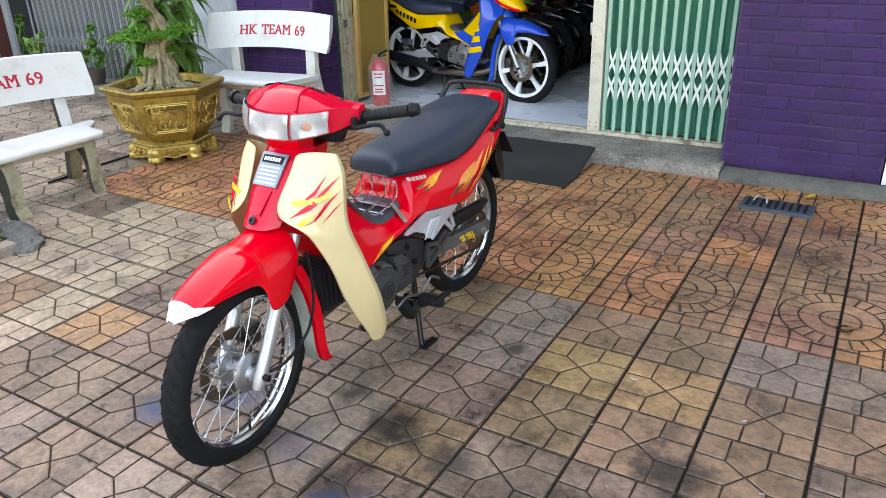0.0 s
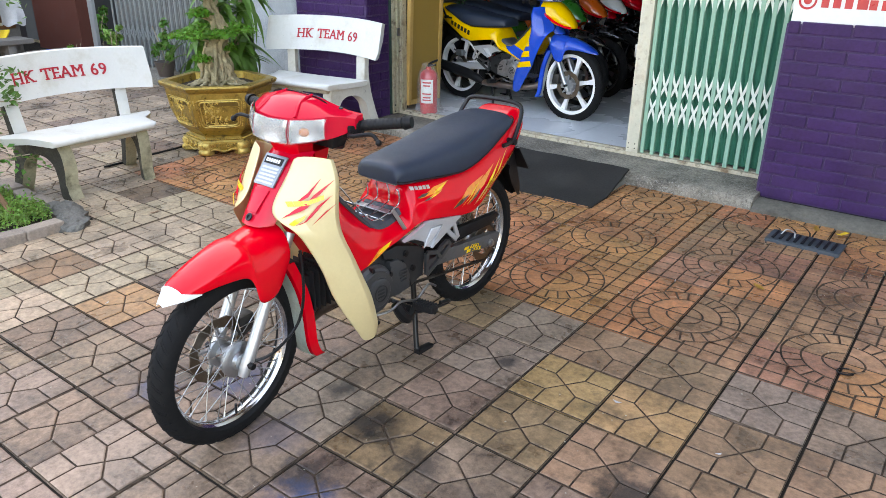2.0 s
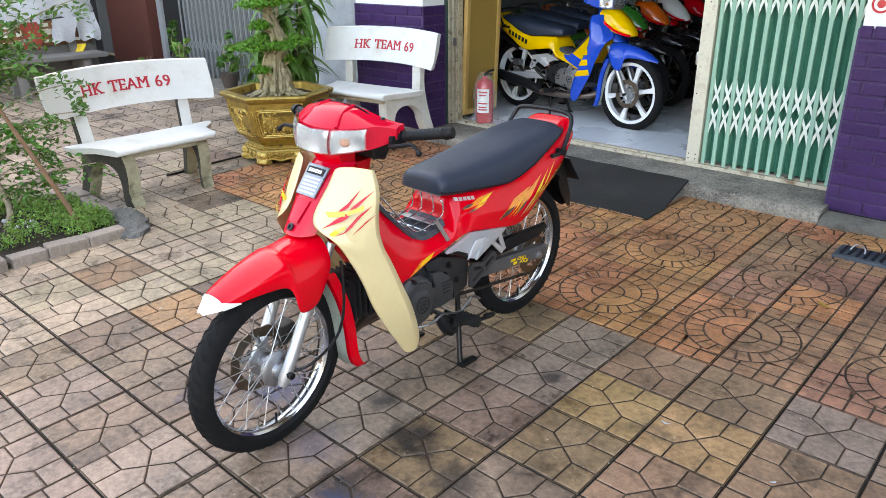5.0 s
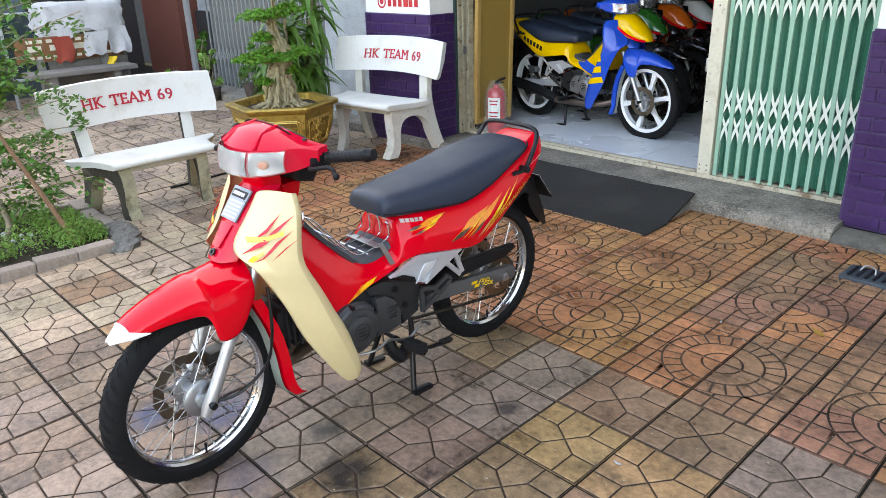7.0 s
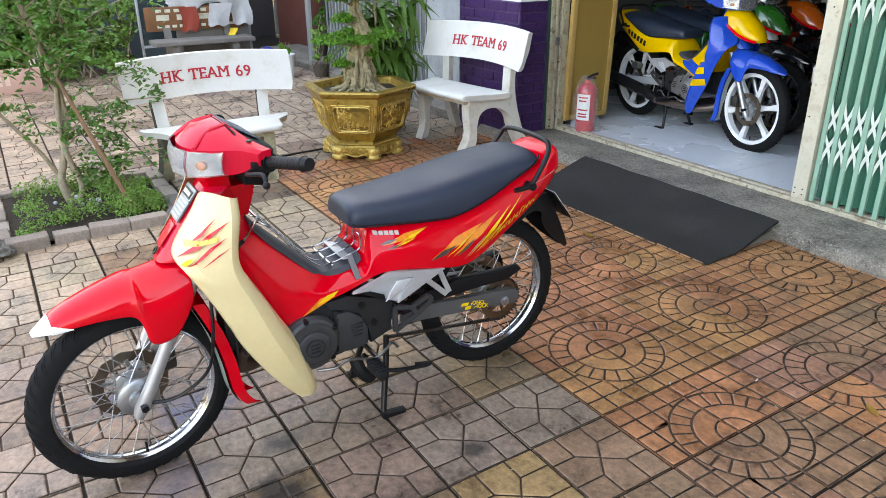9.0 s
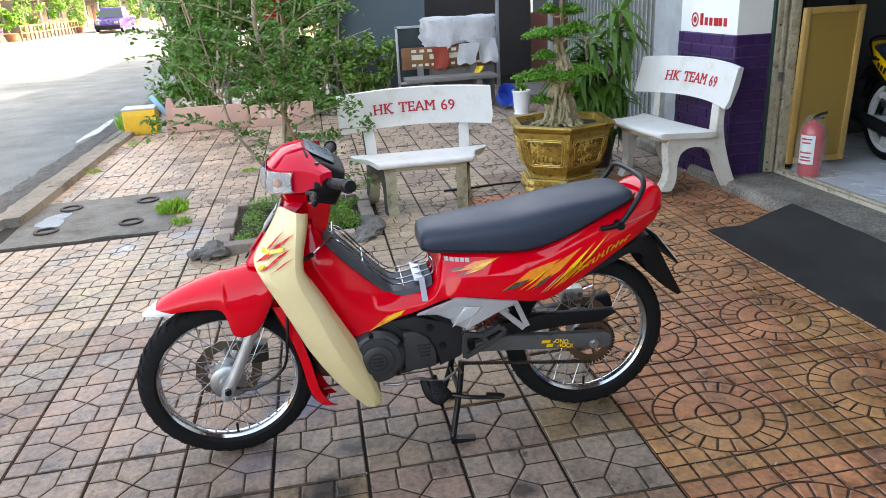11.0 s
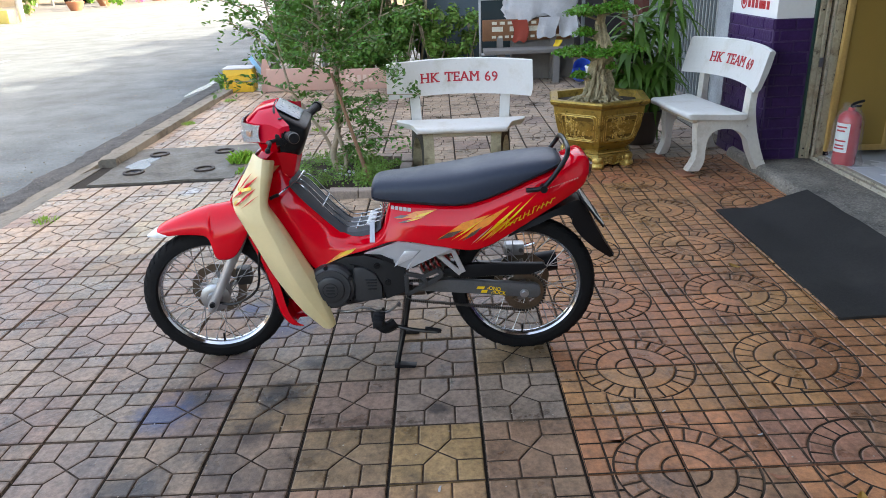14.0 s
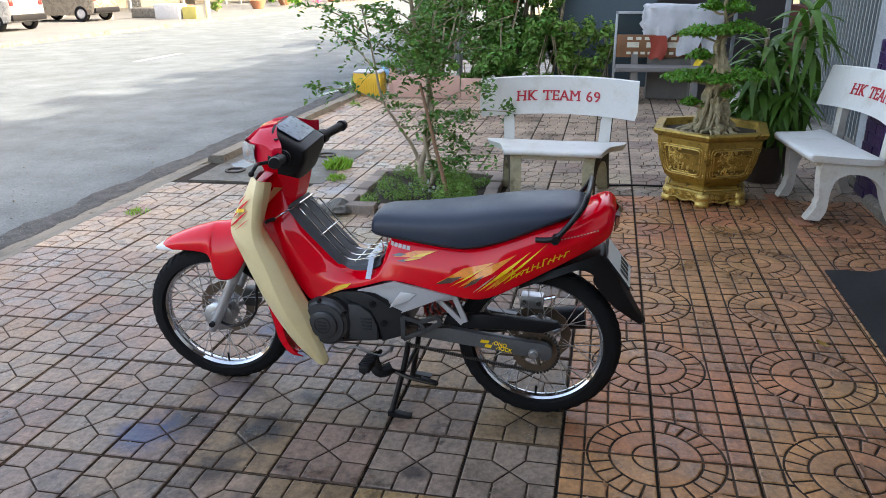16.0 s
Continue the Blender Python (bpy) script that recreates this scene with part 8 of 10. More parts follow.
twigs = [(t1, 10, (0.15, 0.30, 0.12)), (t1, 14, (-0.2, -0.35, 0.2)), (t1, 18, (0.1, 0.4, 0.15)), (t1, 22, (0.1, -0.45, 0.25)), (t1, 26, (-0.1, 0.45, 0.2)), (t1, 30, (0.1, -0.5, 0.15)), (t1, 34, (0.1, 0.5, 0.2)), (t2, 8, (0.1, 0.42, 0.10)), (t2, 12, (0.15, 0.30, 0.22)), (t2, 16, (-0.1, 0.55, 0.05)), (t2, 20, (0.25, -0.25, 0.2)), (t2, 24, (0.1, 0.5, 0.25)), (t3, 17, (0.1, -0.4, 0.1)), (t3, 22, (-0.15, -0.35, 0.25)), (t3, 26, (0.15, -0.3, 0.2)), (t1, 12, (0.25, 0.1, 0.2)), (t1, 20, (0.3, 0.1, 0.15)), (t2, 28, (0.2, 0.35, 0.15)), (t1, 38, (0.2, -0.5, 0.1)), (t2, 5, (0.08, 0.20, 0.14))]
for _ in range(20):
    line = (t1, t1, t2, t2)[rng.randrange(4)]
    a_ = rng.uniform(0, 6.283)
    L_ = rng.uniform(0.25, 0.55)
    twigs.append((line, rng.randrange(int(len(line) * 0.55), len(line)), (L_ * 0.7 * math.cos(a_), L_ * math.sin(a_), rng.uniform(0.05, 0.25))))
cs, ns = [], []
for line, i, d in twigs:
    i = min(i, len(line) - 2)
    p = line[i]
    q = p + Vector(d) * 0.55 + Vector((0, 0, 0.04))
    e = p + Vector(d) * 1.15
    bm = bmesh.new()
    tube(bm, curve_pts([p, q, e], 5), 0.004, 6, [0.006] * 3 + [0.0045] * 4 + [0.003] * 4)
    part("branch", bm, BARK, tree)
    sub = curve_pts([p, q, e], 8)
    for _ in range(14):
        s = sub[rng.randrange(4, len(sub))]
        dd = Vector((rng.gauss(0, 1), rng.gauss(0, 1), rng.gauss(0.1, 0.7))).normalized()
        L = rng.uniform(0.09, 0.20)
        for k in range(9):
            t = (k + 1) / 9
            side = dd.cross(Vector((0, 0, 1))).normalized() * (0.022 if k % 2 else -0.022)
            c_ = s + dd * L * t + side + Vector((0, 0, -0.04 * t * t))
            cs.append(tuple(c_))
            ns.append((rng.gauss(0, 0.4), rng.gauss(0, 0.4), 1.0))
leaves("crown", cs, ns, 0.046, LEAF, tree, "open crown of small oval leaves", 0.55, 0.45, 11)

stk = thing("tree_stake", (-3.79, 1.74, gz(1.74)), 0, "brown stake leaning against the young tree", "stake")
bm = bmesh.new()
tube(bm, [(0.02, 0.06, -0.02), (-0.08, -0.06, 0.35), (-0.22, -0.20, 0.78)], 0.013, 8, [0.016, 0.013, 0.010])
part("pole", bm, STAKE, stk)

# grass tuft by the manhole
def tuft(x, y, r, n, h, seed, label):
    rng_ = np.random.default_rng(seed)
    vs, fs = [], []
    for k in range(n):
        a, q = rng_.uniform(0, 6.283), r * math.sqrt(rng_.random())
        px, py = x + q * math.cos(a), y + q * math.sin(a)
        hh_ = h * rng_.uniform(0.4, 1.1) * (1 - 0.5 * q / r)
        b_, w = rng_.uniform(0, 6.283), 0.004
        ln = rng_.uniform(0.2, 0.8) * hh_
        i = len(vs)
        z0 = gz(py)
        vs += [(px - w * math.sin(b_), py + w * math.cos(b_), z0), (px + w * math.sin(b_), py - w * math.cos(b_), z0), (px + ln * 0.4 * math.cos(b_), py + ln * 0.4 * math.sin(b_), z0 + hh_ * 0.7), (px + ln * math.cos(b_), py + ln * math.sin(b_), z0 + hh_)]
        fs += [(i, i + 1, i + 2), (i + 1, i + 3, i + 2)]
    me = bpy.data.meshes.new("grass")
    me.from_pydata(vs, [], fs)
    me.materials.append(GRASSM)
    return tagged(new("grass", me), label, "grass", kind="stuff")


tuft(-4.78, 0.62, 0.11, 420, 0.12, 4, "bright green weeds growing beside the drain slab")
tuft(-4.42, 0.73, 0.08, 140, 0.06, 7, "small weeds in the paving joints")
tuft(-9.35, -0.60, 0.22, 500, 0.26, 5, "tall grass beside the kerb")
for k, (u, v) in enumerate(((-6.6, -0.42), (-8.0, -0.35), (-5.9, 1.1), (-3.4, -0.35))):
    tuft(u, v, 0.08, 90, 0.05, 20 + k, "small weeds in the paving joints")


# ---- beside the neighbour's house ----
# polystyrene-lidded yellow crate
cr = thing("yellow_crate", (-8.86, -0.40, gz(-0.4)), 3, "ribbed yellow plastic crate with a white lid by the kerb", "crate")
bm = bmesh.new()
box(bm, (-0.17, -0.19, 0.0), (0.17, 0.19, 0.30), 0.012)
part("crate_body", bm, YELLOWBOX, cr)
for k in range(12):
    bm = bmesh.new()
    box(bm, (0.168, -0.175 + 0.031 * k, 0.02), (0.178, -0.160 + 0.031 * k, 0.23), 0.002, seg=1)
    part("rib", bm, YELLOWBOX, cr)
bm = bmesh.new()
box(bm, (-0.175, -0.195, 0.30), (0.175, 0.195, 0.318), 0.006)
part("lid", bm, CLOTHW, cr, "dirty white foam lid")

for k, (y0, y1, zt, x0) in enumerate(((0.04, 0.93, 0.285, -8.50), (0.96, 1.72, 0.265, -8.42))):
    bd = thing("pink_board", (x0, (y0 + y1) / 2, gz(1.0) + 0.0), 0, "faded pink painted board edging a plant bed", "board")
    bm = bmesh.new()
    box(bm, (-0.02, -(y1 - y0) / 2, 0.0), (0.02, (y1 - y0) / 2, zt), 0.006)
    part("panel", bm, PINKBOARD, bd)
    if k == 1:
        for j in range(5):
            bm = bmesh.new()
            box(bm, (0.02, -0.26 + 0.075 * j, 0.10), (0.0225, -0.215 + 0.075 * j, 0.19))
            part("letter_bar", bm, mat("faded_letter", (0.62, 0.45, 0.36), 0.7) if "faded_letter" not in bpy.data.materials else bpy.data.materials["faded_letter"], bd, smooth=0)
ch = thing("broken_chair", (-8.62, -0.02, gz(0) + 0.0), 0, "broken pink board leaning upright beside the crate", "board")
bm = bmesh.new()
prism(bm, [(-0.05, 0.0), (0.06, 0.0), (0.085, 0.30), (0.05, 0.42), (0.0, 0.42), (-0.03, 0.28)], 0.03, "x", 0.0, 0.006)
part("panel", bm, PINKBOARD, ch)
st = thing("blue_board", (-8.95, -0.1, gz(0)), 0, "narrow blue and white board leaning on the crate", "board")
bm = bmesh.new()
box(bm, (-0.01, -0.03, 0.0), (0.01, 0.03, 0.50), 0.002, pose(0, 0.1, 0.0, 32, 0, 0))
part("panel", bm, mat("pale_blue_paint", (0.25, 0.5, 0.7), 0.5), st)


def bush(name, centre, size, n, leaf, material, label, seed, stems=5, category="shrub", clumps=26):
    """A shrub: thin stems and an uneven crown of leaf clumps with gaps."""
    b = thing(name, centre, 0, label, category)
    rng_ = random.Random(seed)
    sx, sy, sz = size
    for k in range(stems):
        bm = bmesh.new()
        a = rng_.uniform(0, 6.28)
        tube(bm, curve_pts([(rng_.gauss(0, 0.06), rng_.gauss(0, 0.06), 0), (0.3 * sx * math.cos(a), 0.3 * sy * math.sin(a), sz * 0.4), (0.6 * sx * math.cos(a + 0.4), 0.6 * sy * math.sin(a + 0.4), sz * 0.9)], 4), min(0.014, 0.022 * sx), 6)
        part("trunk", bm, BARK, b)
    cs_, ns_ = [], []
    cl = []
    for k in range(clumps):
        a, q = rng_.uniform(0, 6.28), math.sqrt(rng_.random())
        z = rng_.uniform(0.12, 1.0)
        w = math.sin(math.pi * min(1, 0.25 + 0.75 * (1 - abs(z - 0.55)))) ** 0.5
        cl.append((sx * q * w * math.cos(a), sy * q * w * math.sin(a), sz * z, rng_.uniform(0.16, 0.34) * min(sx, sy, sz)))
    for _ in range(n):
        cx_, cy_, cz_, cr_ = cl[rng_.randrange(len(cl))]
        d = Vector((rng_.gauss(0, 1), rng_.gauss(0, 1), rng_.gauss(0, 0.8))).normalized()
        r = cr_ * rng_.uniform(0.4, 1.1)
        cs_.append((cx_ + d.x * r, cy_ + d.y * r, max(0.02, cz_ + d.z * r)))
        ns_.append((d.x, d.y, d.z + 0.7))
    leaves("crown", cs_, ns_, leaf, material, b, "", 0.55, 0.5, seed)
    return b


bush("hedge_shrub", (-9.3, 0.55, gz(0.5)), (0.62, 0.62, 1.9), 7000, 0.085, HEDGE, "dense dark green shrub behind the pink boards", 1)
bush("hedge_shrub", (-9.35, 1.40, gz(1.4)), (0.6, 0.58, 1.8), 6000, 0.085, HEDGE, "dense dark green shrub behind the pink boards", 2)
bush("hedge_shrub", (-10.4, 0.1, gz(0)), (0.8, 0.7, 1.9), 4200, 0.08, HEDGE, "tall leafy shrub beside the kerb", 3)
bush("hedge_shrub", (-10.3, 1.35, gz(1)), (0.8, 0.7, 2.2), 4200, 0.085, LEAF, "tall leafy shrub with climbing stems", 4)
bush("hedge_shrub", (-9.05, 2.25, gz(2)), (0.40, 0.42, 0.95), 1700, 0.07, LEAFG, "bushy pale green shrub against the blue-grey wall", 6)
bush("hedge_shrub", (-10.0, 1.75, gz(1.7)), (0.6, 0.45, 2.1), 3600, 0.085, HEDGE, "tall leafy shrub before the blue-grey wall", 41)
bush("hedge_shrub", (-10.6, 0.75, gz(0.8)), (0.7, 0.7, 2.2), 4200, 0.085, HEDGE, "tall leafy shrub behind the hedge", 42)
bush("hedge_shrub", (-9.10, 2.72, gz(2.7)), (0.34, 0.36, 0.85), 1500, 0.065, LEAFG, "bushy pale green shrub against the blue-grey wall", 43)
bush("hedge_shrub", (-8.95, 1.82, gz(1.8)), (0.36, 0.34, 0.95), 1800, 0.075, HEDGE, "dense dark green shrub behind the pink boards", 44)
bush("hedge_shrub", (-9.3, 2.0, gz(2.0)), (0.4, 0.4, 1.75), 2600, 0.08, HEDGE, "tall leafy shrub before the blue-grey wall", 45)
bush("hedge_shrub", (-12.2, -0.3, gz(0)), (1.0, 0.7, 2.3), 3400, 0.10, LEAF, "tall leafy shrub beside the kerb", 8)
bush("creeper", (-8.75, 1.15, gz(1)), (0.25, 0.75, 0.50), 1100, 0.085, HEDGE, "broad-leaved creeper over the pink boards", 9, 2)
bush("hedge_shrub", (-8.85, 0.35, gz(0.4)), (0.28, 0.42, 0.80), 1300, 0.07, HEDGE, "dense dark green shrub behind the pink boards", 19)
rc = thing("hanging_cloth", (-9.9, 1.30, 1.0), 0, "red cloth hanging among the shrubs", "cloth")
bm = bmesh.new()
loft(bm, [[(0.03 * math.sin(5 * u + 3 * v), -0.17 + 0.34 * u, 0.10 + 0.42 * v) for u in [k / 8 for k in range(9)]] for v in [k / 6 for k in range(7)]], closed=False, caps=False)
thicken(part("cloth", bm, mat("scarlet_cloth", (0.6, 0.03, 0.03), 0.9, vary=0.2, bump=0.004, bump_scale=22), rc, "", 60), 0.004)
pole = thing("utility_pole", (-10.9, 0.45, -0.05), 0, "grey steel pole among the shrubs", "pole")
bm = bmesh.new()
rod(bm, (0, 0, 0), (0, 0, 3.2), 0.05, 16)
part("shaft", bm, GREYMETAL, pole)

# brown stone bench piled with covered goods and washing
fb = thing("brown_stone_bench", (-8.25, 3.42, gz(3.4)), 90, "weathered stone bench with a brown lettered backrest", "bench")
bm = bmesh.new()
box(bm, (-0.56, -0.19, 0.37), (0.56, 0.17, 0.42), 0.012)
part("seat", bm, GREYSTONE, fb)
bm = bmesh.new()
box(bm, (-0.56, 0.17, 0.50), (0.56, 0.215, 0.76), 0.010)
bkr = part("backrest", bm, BROWNSTONE, fb, "brown painted backrest with white lettering")
for row, z, h, n in ((0, 0.70, 0.035, 9), (1, 0.615, 0.06, 4), (2, 0.535, 0.03, 11)):
    for j in range(n):
        if n == 4 and j > 2:
            continue
        w = 0.9 / n * 0.62
        bm = bmesh.new()
        x0 = -0.44 + 0.9 * j / n
        box(bm, (x0, 0.1655, z), (x0 + w, 0.170, z + h))
        part("letter_bar", bm, CREAMPAINT, bkr, smooth=0)
for sx in (-0.34, 0.34):
    bm = bmesh.new()
    prism(bm, [(-0.17, 0.0), (-0.09, 0.0), (-0.08, 0.28), (0.05, 0.30), (0.10, 0.0), (0.20, 0.0), (0.17, 0.37), (0.20, 0.55), (0.17, 0.55), (0.14, 0.375), (-0.15, 0.37)], 0.08, "x", sx - 0.04, 0.006)
    part("leg", bm, GREYSTONE, fb)
lf = thing("window_frame", (-8.72, 3.05, gz(3)), 90, "grey metal window frame with dark glass leaning on the wall", "window")
for x0, x1, z0, z1 in ((-0.22, -0.19, 0.0, 1.02), (0.19, 0.22, 0.0, 1.02), (-0.22, 0.22, 0.99, 1.02), (-0.22, 0.22, 0.30, 0.33)):
    bm = bmesh.new()
    box(bm, (x0, -0.015, z0), (x1, 0.015, z1), 0.003)
    part("frame_bar", bm, GREYMETAL, lf)
bm = bmesh.new()
box(bm, (-0.192, -0.003, 0.328), (0.192, 0.003, 0.992))
part("pane", bm, GLASS, lf, smooth=0)


def drape(name, at, turn, w, h, material, label, amp=0.03, folds=5.0, seed=1, taper=0.1):
    t_ = thing(name, at, turn, label, "cloth")
    rng_ = random.Random(seed)
    p1, p2 = rng_.uniform(0, 6), rng_.uniform(0, 6)
    bm = bmesh.new()
    rows = []
    for j in range(9):
        v = j / 8
        row = []
        for i in range(21):
            u = i / 20
            k_ = 0.5 * amp * v * math.sin(folds * 6.28 * u + p1) + amp * 0.6 * math.sin(2.3 * folds * u + 3 * v + p2)
            row.append(((u - 0.5) * w * (1 - taper * v) + 0.02 * math.sin(4 * v + p1), k_, -h * v * (0.95 + 0.05 * math.sin(3.3 * u * 6.28 / 2 + p2))))
        rows.append(row)
    loft(bm, rows, closed=False, caps=False)
    thicken(part("sheet", bm, material, t_, "", 60), 0.004)
    return t_


bx = thing("covered_stack", (-8.62, 3.62, gz(3.6)), 90, "stack of goods under a dirty white dust sheet", "covered stack")
bm = bmesh.new()
box(bm, (-0.38, -0.16, 0.0), (0.42, 0.14, 1.06), 0.02)
part("carton", bm, GREYSTONE, bx)
bm = bmesh.new()
rows = []
for (z, gx, gy) in ((1.085, 0.30, 0.10), (1.09, 0.42, 0.17), (1.07, 0.445, 0.19), (1.00, 0.455, 0.20), (0.93, 0.44, 0.205), (0.86, 0.45, 0.21), (0.79, 0.435, 0.215), (0.72, 0.44, 0.22)):
    ring = []
    for k in range(72):
        t = 2 * math.pi * k / 72
        c_, s_ = math.cos(t), math.sin(t)
        q = (abs(c_) ** 5 + abs(s_) ** 5) ** -0.2
        wv = 1 + (0.04 if z < 1.06 else 0) * math.sin(9 * t) * (1.1 - z) / 0.3
        wr = 1 + 0.14 * noise.noise((5 * c_, 5 * s_, 9 * z)) + 0.09 * noise.noise((13 * c_, 13 * s_, 17 * z))
        ring.append((gx * c_ * q * wv * wr, gy * s_ * q * wv * wr, z + (0.07 * math.sin(3 * t) + 0.03 * math.sin(7 * t) if z < 0.78 else 0.012 * math.sin(5 * t + z * 9))))
    rows.append(ring)
loft(bm, rows, caps=True)
part("dust_sheet", bm, CLOTHW, bx, "dirty white dust sheet", 60)
drape("rust_cloth", (-8.38, 3.33, 0.775), 90, 0.20, 0.28, CLOTHR, "rust-red cloth hung over the bench back", 0.014, 1.3, 2)
drape("white_towel", (-8.36, 3.68, 0.80), 90, 0.26, 0.26, CLOTHW, "white towel hung over the bench back", 0.014, 1.4, 4)
drape("white_shirt", (-8.37, 3.93, 0.84), 90, 0.26, 0.30, CLOTHW, "crumpled white shirt drying on the bench back", 0.03, 1.6, 6)
drape("yellow_cloth", (-8.33, 3.80, 0.52), 90, 0.09, 0.14, CLOTHY, "small yellow cloth among the washing", 0.015, 2, 8)
bs = thing("blue_basin", (-7.98, 4.02, gz(4)), 20, "tilted blue plastic basin beside the bench", "basin")
bm = bmesh.new()
lathe(bm, [(0.0, 0.09), (0.0, 0.10), (0.14, 0.14), (0.145, 0.15), (0.13, 0.135), (0.01, 0.09)], "z", seg=24)
o = part("basin_wall", bm, BLUEP, bs)
o.matrix_local = pose(0, 0, 0.10, 0, 60, 0)
wv = thing("white_urn", (-7.46, 4.10, gz(4.1)), 0, "white fluted plant urn", "urn")
bm = bmesh.new()
lathe(bm, [(0.0, 0.085), (0.02, 0.078), (0.08, 0.088), (0.23, 0.100), (0.255, 0.112), (0.268, 0.108), (0.255, 0.095), (0.16, 0.01)], "z", seg=24)
part("urn_wall", bm, WHITEP, wv)
bush("urn_plant", (-7.46, 4.10, gz(4.1) + 0.235), (0.10, 0.10, 0.18), 160, 0.05, LEAFB, "small green plant in the white urn", 23, 3, "plant", 9)
for k, (u, v, m_) in enumerate(((-7.3, 4.45, LEAFG), (-6.7, 4.62, LEAFD), (-8.35, 4.9, LEAFD))):
    pp = thing("flower_pot", (u, v, (0.117 if v > 4.5 else gz(v))), 0, "small terracotta flower pot by the gate step", "pot", "small pots by the gate")
    bm = bmesh.new()
    lathe(bm, [(0.0, 0.07), (0.13, 0.10), (0.15, 0.105), (0.15, 0.09), (0.12, 0.01)], "z", seg=20)
    part("pot_wall", bm, POTBROWN, pp)
    bush("pot_plant", (u, v, 0.12 + (0.117 if v > 4.5 else gz(v))), (0.16, 0.16, 0.42), 220, 0.07, m_, "spiky green pot plant by the gate step", 60 + k, 3, "plant", 10)

# ---- across the road ----
FZ = ROADZ + 0.10
bm = bmesh.new()
box(bm, (-150, -12.90, ROADZ - 0.05), (50, -12.70, FZ + 0.02), 0.01)
tagged(part("kerb_far", bm, KERBM), "pale concrete kerb across the road", "kerb", kind="structure")
for k in range(14):
    x0 = -60 + 7.5 * k
    bm = bmesh.new()
    box(bm, (x0, -7.05, ROADZ), (x0 + 1.8, -6.95, ROADZ + 0.004))
    tagged(part("trim_road_line", bm, mat("faded_road_paint", (0.42, 0.42, 0.40), 0.8) if "faded_road_paint" not in bpy.data.materials else bpy.data.materials["faded_road_paint"], smooth=0), "faded white centre line on the road", "road marking", kind="structure")


def car(at, turn, paint, label, kind="hatch"):
    """A parked car: body, cabin, windows, wheels with rims, lamps."""
    c_ = thing("parked_car", at, turn, label, "car")
    V = Vector
    L, W, H = (3.6, 0.78, 1.5) if kind == "hatch" else (4.9, 0.9, 1.75)
    prof = [(-L / 2, 0.35), (-L / 2 - 0.04, 0.55), (-L / 2 + 0.05, 0.85), (-L / 2 + 0.75, 0.98), (L / 2 - 0.35, 1.02), (L / 2 - 0.02, 0.95), (L / 2, 0.5), (L / 2 - 0.06, 0.3), (L / 2 - 0.4, 0.24), (-L / 2 + 0.4, 0.24)]
    bm = bmesh.new()
    rings = []
    for u, k_ in ((-W, 0.96), (-W * 0.94, 1.0), (0, 1.0), (W * 0.94, 1.0), (W, 0.96)):
        rings.append([V((x * k_, u, 0.24 + (z - 0.24) * k_)) for x, z in prof])
    loft(bm, rings)
    part("body", bm, paint, c_, "", 35)
    cab = [(-L / 2 + 0.85, 0.97), (-L / 2 + 1.45, H - 0.03), (-0.1, H), (L / 2 - 0.75, H - 0.06), (L / 2 - 0.2, 0.99)] if kind == "hatch" else [(-1.2, 0.97), (-0.6, H - 0.03), (0.3, H), (0.8, H - 0.06), (1.05, 0.99)]
    bm = bmesh.new()
    loft(bm, [[V((x, sg * (W - 0.03 - 0.22 * (z - 0.97)), z)) for x, z in cab] for sg in (-1, 1)])
    part("cabin", bm, paint, c_, "", 35)
    gl = [(x * 0.90 + 0.0, 0.99 + (z - 0.97) * 0.86) for x, z in cab]
    for sg in (-1, 1):
        bm = bmesh.new()
        bm.faces.new([bm.verts.new((x, sg * (W - 0.022 - 0.22 * (z - 0.97)), z)) for x, z in gl])
        thicken(part("side_window", bm, GLASS, c_), 0.006, 0)
    for i0, i1 in ((0, 1), (3, 4)):
        bm = bmesh.new()
        a_, b_ = V((cab[i0][0], 0, cab[i0][1])), V((cab[i1][0], 0, cab[i1][1]))
        o_ = V((-0.012 if i0 == 0 else 0.012, 0, 0.006))
        q0, q1 = a_.lerp(b_, 0.12) + o_, a_.lerp(b_, 0.88) + o_
        bm.faces.new([bm.verts.new(p) for p in (V((q0.x, -W * 0.86, q0.z)), V((q0.x, W * 0.86, q0.z)), V((q1.x, W * 0.78, q1.z)), V((q1.x, -W * 0.78, q1.z)))])
        thicken(part("windscreen", bm, GLASS, c_), 0.006, 0)
    for x0 in (-L / 2 + 0.68, L / 2 - 0.62):
        for sg in (-1, 1):
            bm = bmesh.new()
            lathe(bm, [(-0.09, 0.20), (-0.09, 0.28), (-0.06, 0.30), (0.06, 0.30), (0.09, 0.28), (0.09, 0.20)], "y", (0, 0, 0), 28)
            w_ = part("wheel", bm, RUBBER, c_, "", 40, (x0, sg * (W - 0.08), 0.30))
            bm = bmesh.new()
            lathe(bm, [(-0.092, 0.20), (-0.092, 0.17), (-0.06, 0.15), (0.06, 0.15), (0.092, 0.17), (0.092, 0.20)], "y", (0, 0, 0), 28)
            rm_ = part("rim", bm, SILVERP, w_)
            for k in range(5):
                bm = bmesh.new()
                t = 2 * math.pi * k / 5
                rod(bm, (0.11 * math.cos(t), sg * 0.075, 0.11 * math.sin(t)), (0.11 * math.cos(t), sg * 0.09, 0.11 * math.sin(t)), 0.035, 10)
                part("rim_hole", bm, BLACKP, rm_)
